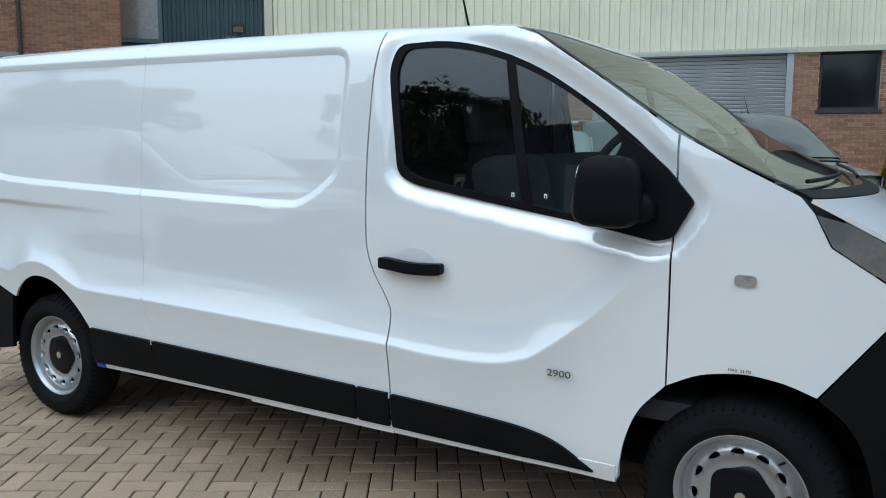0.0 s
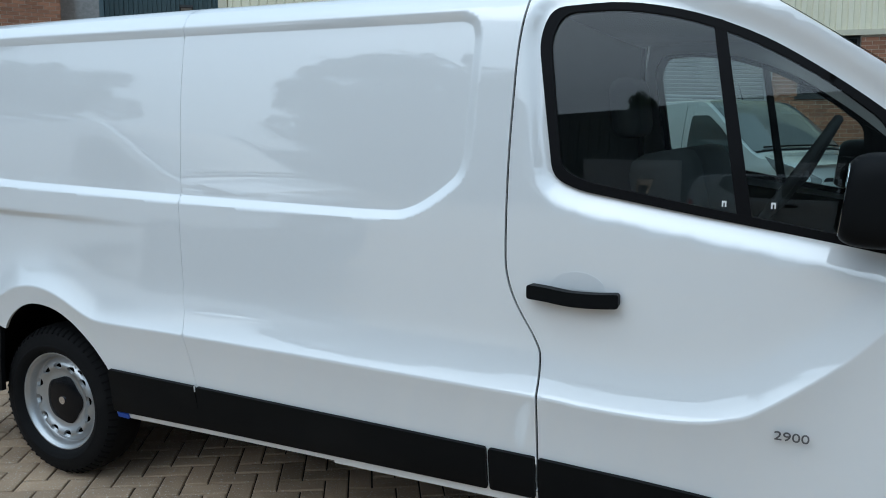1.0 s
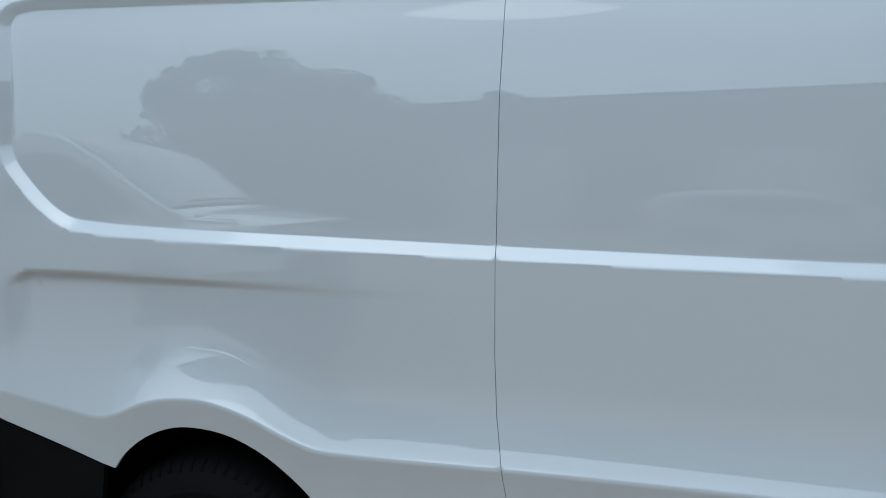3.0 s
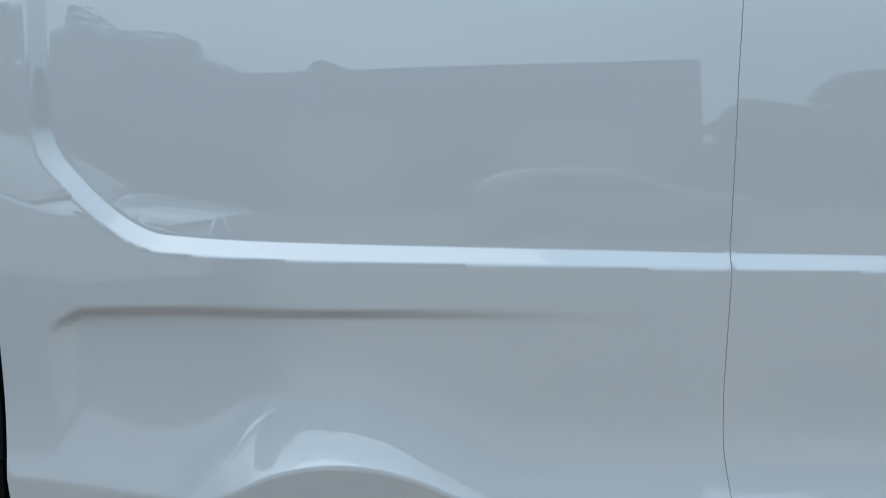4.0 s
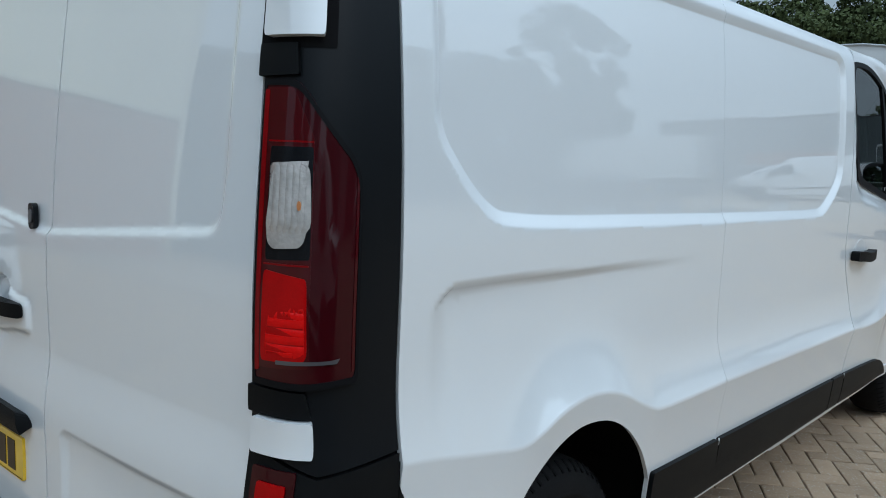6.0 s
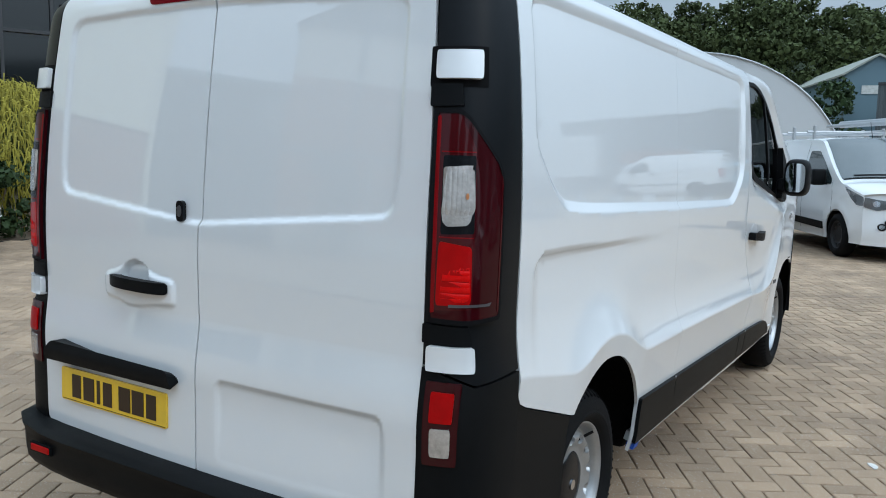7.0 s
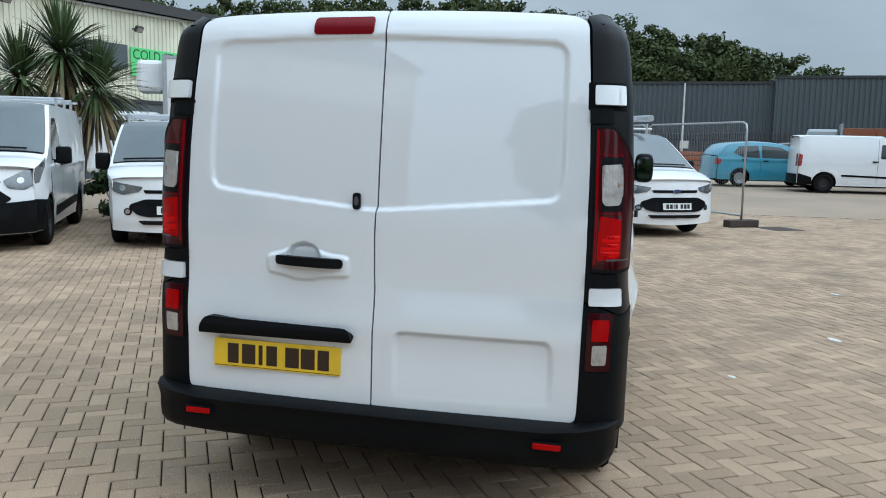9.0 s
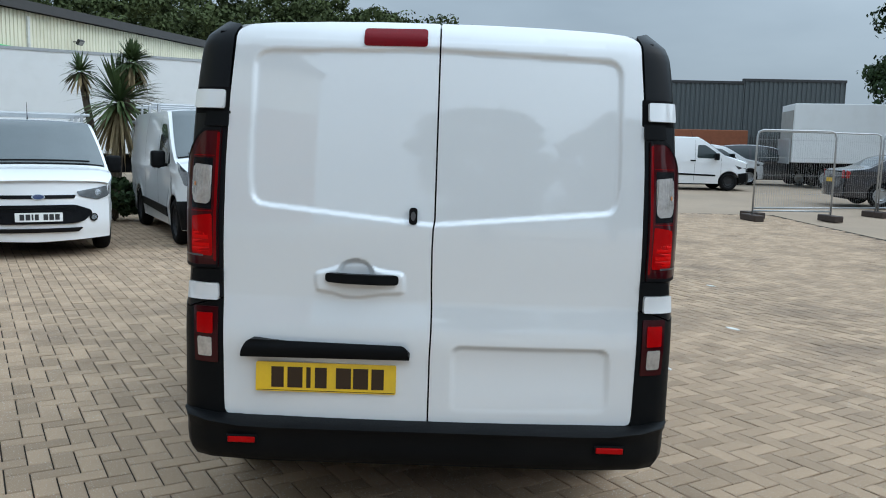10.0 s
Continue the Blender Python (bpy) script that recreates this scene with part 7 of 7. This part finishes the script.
    tagged(d2, "dark hatchback car parked near a box truck")
    sal = dict(L=4.65, w=0.905, profile=[(0.0, 0.86), (0.08, 0.98), (0.55, 1.04), (0.85, 1.18), (1.25, 1.38), (1.9, 1.43), (2.5, 1.38), (3.3, 1.00), (3.8, 0.92), (4.3, 0.80), (4.65, 0.66)], axles=(0.95, 3.75), wheel_r=0.325,
               screen=(2.40, 3.30), belt=0.95, face="plain", tail="saloon", nose_in=0.28, steel=False, side_windows=[[(0.85, 1.05), (1.30, 1.30), (1.95, 1.34), (1.97, 1.0)], [(2.03, 1.0), (2.01, 1.34), (2.45, 1.30), (3.0, 1.02)]],
               seams=[(2.0, 0.35, 2.0, 1.0)], handles=[(1.15, 0.9), (2.2, 0.88)], mirrors=(2.85, 0.95), crown_h=0.04)
    d = vehicle("saloon_car", "black saloon car parked behind mesh fence panels", "car", paint=DARK_PAINT, **sal)
    d.matrix_world = pose(20.4, -11.0, 0.08, 0, 0, -97)


build_vehicles()


# ---- trees and plants ----
LEAF = mat("dark_green_leaves", (0.030, 0.052, 0.017), 0.7, spec=0.25, var=0.35, scale=0.5, fine=5, island=0.6)
LEAF_FAR = mat("woodland_leaves", (0.058, 0.074, 0.028), 0.8, spec=0.15, var=0.6, scale=0.18, fine=2.5, island=0.55)
BARK = mat("grey_brown_bark", (0.10, 0.075, 0.055), 0.9, var=0.3, scale=5, bump=0.5, bump_scale=30)
PALM = mat("palm_leaf_green", (0.065, 0.095, 0.035), 0.5, spec=0.35, var=0.25, scale=3, island=0.5)
PALM_DRY = mat("dry_palm_leaf", (0.20, 0.15, 0.075), 0.8, var=0.25, island=0.4)
WEEP = mat("yellow_green_needles", (0.25, 0.215, 0.03), 0.75, spec=0.2, var=0.25, scale=2, island=0.6)
# inner fronds: the shrub's own shade put into a darker needle colour
WEEP_SHADE = mat("needles_darkened_as_shade", (0.07, 0.085, 0.015), 0.8, var=0.3, island=0.5)


def leaf_quads(centres, normals, size, rng, squash=0.6):
    """Small four-cornered leaves round points; returns vertices and faces."""
    n = len(centres)
    a = rng.normal(size=(n, 3))
    a -= normals * (a * normals).sum(1, keepdims=True) * 0.6
    a /= np.linalg.norm(a, axis=1, keepdims=True)
    b = np.cross(normals + 0.35 * rng.normal(size=(n, 3)), a)
    b /= np.maximum(np.linalg.norm(b, axis=1, keepdims=True), 1e-6)
    s = size * rng.uniform(0.6, 1.4, (n, 1))
    V = np.stack([centres - a * s, centres - b * s * squash, centres + a * s, centres + b * s * squash], axis=1).reshape(-1, 3)
    return V, np.arange(4 * n).reshape(-1, 4)


def crown_points(rng, n, clumps, radius, height, base, small=0.16, large=0.34):
    """Points on many overlapping leaf clumps that make an uneven crown."""
    th = rng.uniform(0, 2 * np.pi, clumps)
    rr = radius * np.sqrt(rng.uniform(0.02, 1, clumps))
    hh = rng.uniform(0, 1, clumps)
    env = np.sqrt(np.clip(1 - (2 * hh - 0.9) ** 2 / 1.25, 0.05, 1))
    C = np.c_[rr * env * np.cos(th), rr * env * np.sin(th), base + hh * height]
    R = radius * rng.uniform(small, large, clumps)
    k = rng.integers(0, clumps, n)
    d = rng.normal(size=(n, 3))
    d /= np.linalg.norm(d, axis=1, keepdims=True)
    P = C[k] + d * (R[k] * rng.uniform(0.70, 1.10, n) * (1 + 0.45 * (rng.random(n) > 0.93)))[:, None] * np.array((1, 1, 0.8))
    return P, d, C, R


def tree(name, label, seed, height=9.0, radius=3.2, leaves=7000, leaf=0.16):
    rng = np.random.default_rng(seed)
    t = thing(name, label, "tree", "yard trees")
    b = bmesh.new()
    tube(b, [(0, 0, 0), (0.05, 0.02, height * 0.25), (0.0, 0.1, height * 0.55), (0.1, 0.0, height * 0.8)], [0.22, 0.17, 0.11, 0.04], 8)
    for i in range(7):
        a = i * 2.4
        z = height * (0.25 + 0.07 * i)
        tube(b, [(0, 0, z), (radius * 0.35 * math.cos(a), radius * 0.35 * math.sin(a), z + 0.8), (radius * 0.7 * math.cos(a), radius * 0.7 * math.sin(a), z + 1.5)], [0.08, 0.05, 0.015], 6)
    part("trunk", b, BARK, t)
    P, d, C, R = crown_points(rng, leaves, 85, radius * 0.88, height * 0.74, height * 0.23, 0.10, 0.27)
    V, F = leaf_quads(P, d, leaf, rng)
    me = bpy.data.meshes.new("crown")
    me.from_pydata(V.tolist(), [], F.tolist())
    link("crown", me, LEAF, t)
    return t


def build_woods():
    """The wooded hill beyond the buildings: uneven crowns over rising ground."""
    rng = np.random.default_rng(11)
    hill_pts = []
    V_all, F_all = [], []
    off = 0
    az = np.radians(np.arange(-24, 62, 1.15))
    for ring, (dist, k) in enumerate(((96, 0.80), (108, 0.93), (120, 1.0))):
        for a in az:
            aa = a + rng.uniform(-0.01, 0.01)
            yaw = math.degrees(aa)
            # height of the skyline against the direction seen
            top = dist * np.interp(yaw, [-24, -14, -11, -6, 0, 8, 14, 20, 30, 62], [0.035, 0.060, 0.090, 0.115, 0.135, 0.165, 0.17, 0.165, 0.15, 0.14]) * k + 1.5 + rng.normal(0, 0.9)
            r = rng.uniform(2.6, 4.4)
            h = rng.uniform(6.5, 9.5)
            P, d, C, R = crown_points(rng, 1500, 34, r, h, top - h)
            P = P + np.array((-2.6 + dist * math.cos(aa), -1.2 + dist * math.sin(aa), 0))
            V, F = leaf_quads(P, d, 0.24, rng, 0.7)
            V_all.append(V)
            F_all.append(F + off)
            off += len(V)
    me = bpy.data.meshes.new("woods")
    me.from_pydata(np.concatenate(V_all).tolist(), [], np.concatenate(F_all).tolist())
    tagged(link("woods", me, LEAF_FAR), "dense dark green woodland on the hill", "woods", kind="stuff")
    b = bmesh.new()
    prev = None
    for a in np.radians(np.arange(-26, 64, 2.0)):
        yaw = math.degrees(a)
        top = np.interp(yaw, [-24, -14, -11, -6, 0, 8, 14, 20, 30, 62], [0.035, 0.060, 0.090, 0.115, 0.135, 0.165, 0.17, 0.165, 0.15, 0.14])
        col = [b.verts.new((-2.6 + dd * math.cos(a), -1.2 + dd * math.sin(a), z)) for dd, z in ((88, -0.5), (97, 97 * top * 0.60), (109, 109 * top * 0.74), (121, 121 * top * 0.82), (160, 160 * top * 0.5))]
        if prev:
            for i in range(4):
                b.faces.new((prev[i], col[i], col[i + 1], prev[i + 1]))
        prev = col
    tagged(part("hillside", b, HILL, None, smooth=True), "wooded hillside behind the yard", "hill", kind="structure")


def palm(label, x, y, heads, seed):
    """A cordyline: thin bare stems with heads of sword-shaped leaves, dry ones hanging below."""
    rng = np.random.default_rng(seed)
    t = thing("palm_tree", label, "palm tree", "spiky palms", m=pose(x, y, 0))
    for (hx, hy, hz), R, n in heads:
        b = bmesh.new()
        tube(b, [(0.15 * hx, 0.15 * hy, 0), (0.45 * hx, 0.45 * hy, hz * 0.45), (hx, hy, hz)], [0.09, 0.075, 0.06], 8)
        part("stem", b, BARK, t)
        for dry in (0, 1):
            b = bmesh.new()
            for i in range(n if not dry else n // 4):
                th = rng.uniform(0, 2 * math.pi)
                el = rng.uniform(-0.35, 1.45) if not dry else rng.uniform(-1.3, -0.5)
                L = R * rng.uniform(0.75, 1.1)
                wd = 0.014 + 0.010 * rng.random()
                d = Vector((math.cos(th) * math.cos(el), math.sin(th) * math.cos(el), math.sin(el)))
                sd = d.cross(Vector((0, 0, 1)))
                sd = sd.normalized() if sd.length > 1e-3 else Vector((1, 0, 0))
                last = None
                for k in range(5):
                    f = k / 4
                    p = Vector((hx, hy, hz)) + d * (0.05 + L * f) + Vector((0, 0, -0.30 * L * f * f * (1.0 if el < 1.0 else 0.4)))
                    w_ = wd * (0.7 + 1.2 * f) * (1 - f ** 3) + 0.001
                    q = (b.verts.new(p - sd * w_), b.verts.new(p + sd * w_ + Vector((0, 0, 0.2 * w_))))
                    if last:
                        b.faces.new((last[0], last[1], q[1], q[0]))
                    last = q
            part("dry_leaves" if dry else "leaf_head", b, PALM_DRY if dry else PALM, t)
    return t


def weeping_shrub(x, y, R, H, seed):
    rng = np.random.default_rng(seed)
    t = thing("weeping_shrub", "large yellow-green weeping conifer shrub", "shrub", m=pose(x, y, 0))
    for name, mt, n, sc in (("inner_foliage", WEEP_SHADE, 2600, 0.86), ("hanging_fronds", WEEP, 5200, 1.0)):
        b = bmesh.new()
        for i in range(n):
            th = rng.uniform(0, 2 * math.pi)
            ph = math.acos(rng.uniform(0.0, 1.0))
            p = Vector((R * sc * math.sin(ph) * math.cos(th), R * sc * math.sin(ph) * math.sin(th), H * sc * (0.25 + 0.75 * math.cos(ph)) + rng.normal(0, 0.06)))
            out = Vector((math.cos(th), math.sin(th), 0))
            L = rng.uniform(0.3, 0.75)
            sd = Vector((-math.sin(th), math.cos(th), 0))
            lean = sd * rng.normal(0, 0.25)
            last = None
            for k in range(4):
                f = k / 3
                q = p + (out * 0.28 + lean) * (L * f) + Vector((0, 0, 0.12 * f - L * 0.95 * f * f))
                q.z = max(q.z, 0.03)
                w_ = 0.013 * (1.15 - f)
                e = (b.verts.new(q - sd * w_), b.verts.new(q + sd * w_ + out * 0.006))
                if last:
                    b.faces.new((last[0], last[1], e[1], e[0]))
                last = e
        tagged(part(name, b, mt, t), kind="stuff")
    return t


def low_bush(x, y, R, H, seed, label):
    rng = np.random.default_rng(seed)
    t = thing("bush", label, "bush", m=pose(x, y, 0))
    P, d, C, Rr = crown_points(rng, 2600, 30, R, H * 0.8, 0.15)
    V, F = leaf_quads(P, d, 0.05 if H < 5 else 0.2, rng)
    V[:, 2] = np.maximum(V[:, 2], 0.01)
    me = bpy.data.meshes.new("foliage")
    me.from_pydata(V.tolist(), [], F.tolist())
    link("foliage", me, LEAF, t)
    b = bmesh.new()
    for i in range(6):
        a = i * 1.05
        tube(b, [(0, 0, 0), (0.4 * R * math.cos(a), 0.4 * R * math.sin(a), H * 0.6)], [0.02, 0.008], 5)
    part("stems", b, BARK, t)
    return t


build_woods()
palm("spiky cordyline palm with drooping dry leaves", 10.75, 9.3, [((0.0, 0.1, 3.0), 1.2, 300), ((-0.55, 0.55, 2.5), 1.1, 260), ((0.4, -0.3, 2.35), 1.15, 280)], 3)
palm("slender spiky palm before a white truck", 12.5, 6.3, [((0.1, -0.20, 2.15), 1.0, 300), ((-0.25, 0.36, 2.68), 0.38, 90), ((0.1, -0.46, 2.90), 0.45, 220)], 5)
weeping_shrub(6.5, 11.95, 1.95, 2.45, 2)
low_bush(8.9, 10.2, 0.8, 1.2, 8, "dark green bush beside the parked vans")
low_bush(10.3, 8.0, 0.6, 1.0, 9, "dark green bush beneath the palm")
low_bush(5.35, 10.35, 0.75, 1.7, 18, "tall green weeds against the brick wall")
low_bush(12.0, 6.0, 0.5, 0.8, 10, "dark green bush beneath the slender palm")
ivy = low_bush(67.5, 6.3, 2.4, 8.2, 14, "ivy-clad bushes beside the pale blue shed")
low_bush(-9.6, 6.2, 1.3, 3.6, 12, "tall green bush against the brick building")
# trees that stand across the yard and behind the path
t1 = tree("tree", "broad dark green tree beyond the box truck", 21, 11.5, 3.8, 20000, 0.115)
t1.matrix_world = pose(28.3, -19.3, 0.2)
t2 = tree("tree", "broad leafy tree along the yard edge", 22, 9.4, 5.2, 26000, 0.14)
t2.matrix_world = pose(-9.2, -24.0, 0)
for label, m in (("wide leafy tree behind the hedge wall", pose(24.6, -24.5, 0, 0, 0, 110)), ("wide leafy tree near the brick corner", pose(-24.5, -20, 0, 0, 0, 50))):
    tagged(copy_thing(t2, m), label)
t4 = tree("tree", "round dark green tree beside the dark unit", 31, 6.2, 2.9, 14000, 0.13)
t4.matrix_world = pose(16.6, -23.2, 0)
for m in (pose(33.5, -24, 0, 0, 0, 70) @ Matrix.Scale(1.25, 4), pose(13.0, -23.5, 0, 0, 0, 140) @ Matrix.Scale(0.78, 4), pose(-26, -2.0, 0, 0, 0, 80) @ Matrix.Scale(1.5, 4), pose(-25, -9.0, 0, 0, 0, 10) @ Matrix.Scale(1.4, 4)):
    copy_thing(t4, m)
t3 = tree("tree", "slender pointed dark green tree", 25, 9.0, 1.7, 9000, 0.12)
t3.matrix_world = pose(29.2, -23.5, 0)
copy_thing(t3, pose(-1.2, -25.0, 0, 0, 0, 80) @ Matrix.Scale(0.78, 4))


def build_south():
    """The dark unit behind the path, mirrored in the van's paint."""
    S = thing("wall_south", "dark grey industrial unit with roller doors", "building", m=frame_at(10.2, -21.5, 180))
    tagged(S, kind="structure")
    part("cladding", clad_bm(0, 17, 0, 6, 0.3, 0.05, zfun=lambda u: 6.4 - 0.055 * u), GREYCLAD, S)
    part("back_wall", box_bm(0, 17, 0.03, 8, 0, 5.3), GREYCLAD, S)
    part("roller_door", box_bm(2.0, 5.5, -0.12, 0, 0, 3.6), SHUTTER, S)
    part("roller_door", box_bm(9.0, 12.5, -0.12, 0, 0, 3.6), SHUTTER, S)
    B = thing("wall_south_boundary", "dark hedge-topped boundary wall", "wall", m=frame_at(60, -27.5, 180))
    tagged(B, kind="structure")
    part("wall_body", box_bm(0, 110, 0, 0.4, 0, 3.0), GREYCLAD, B)


build_south()
# paving blocks come last
build_pavers()
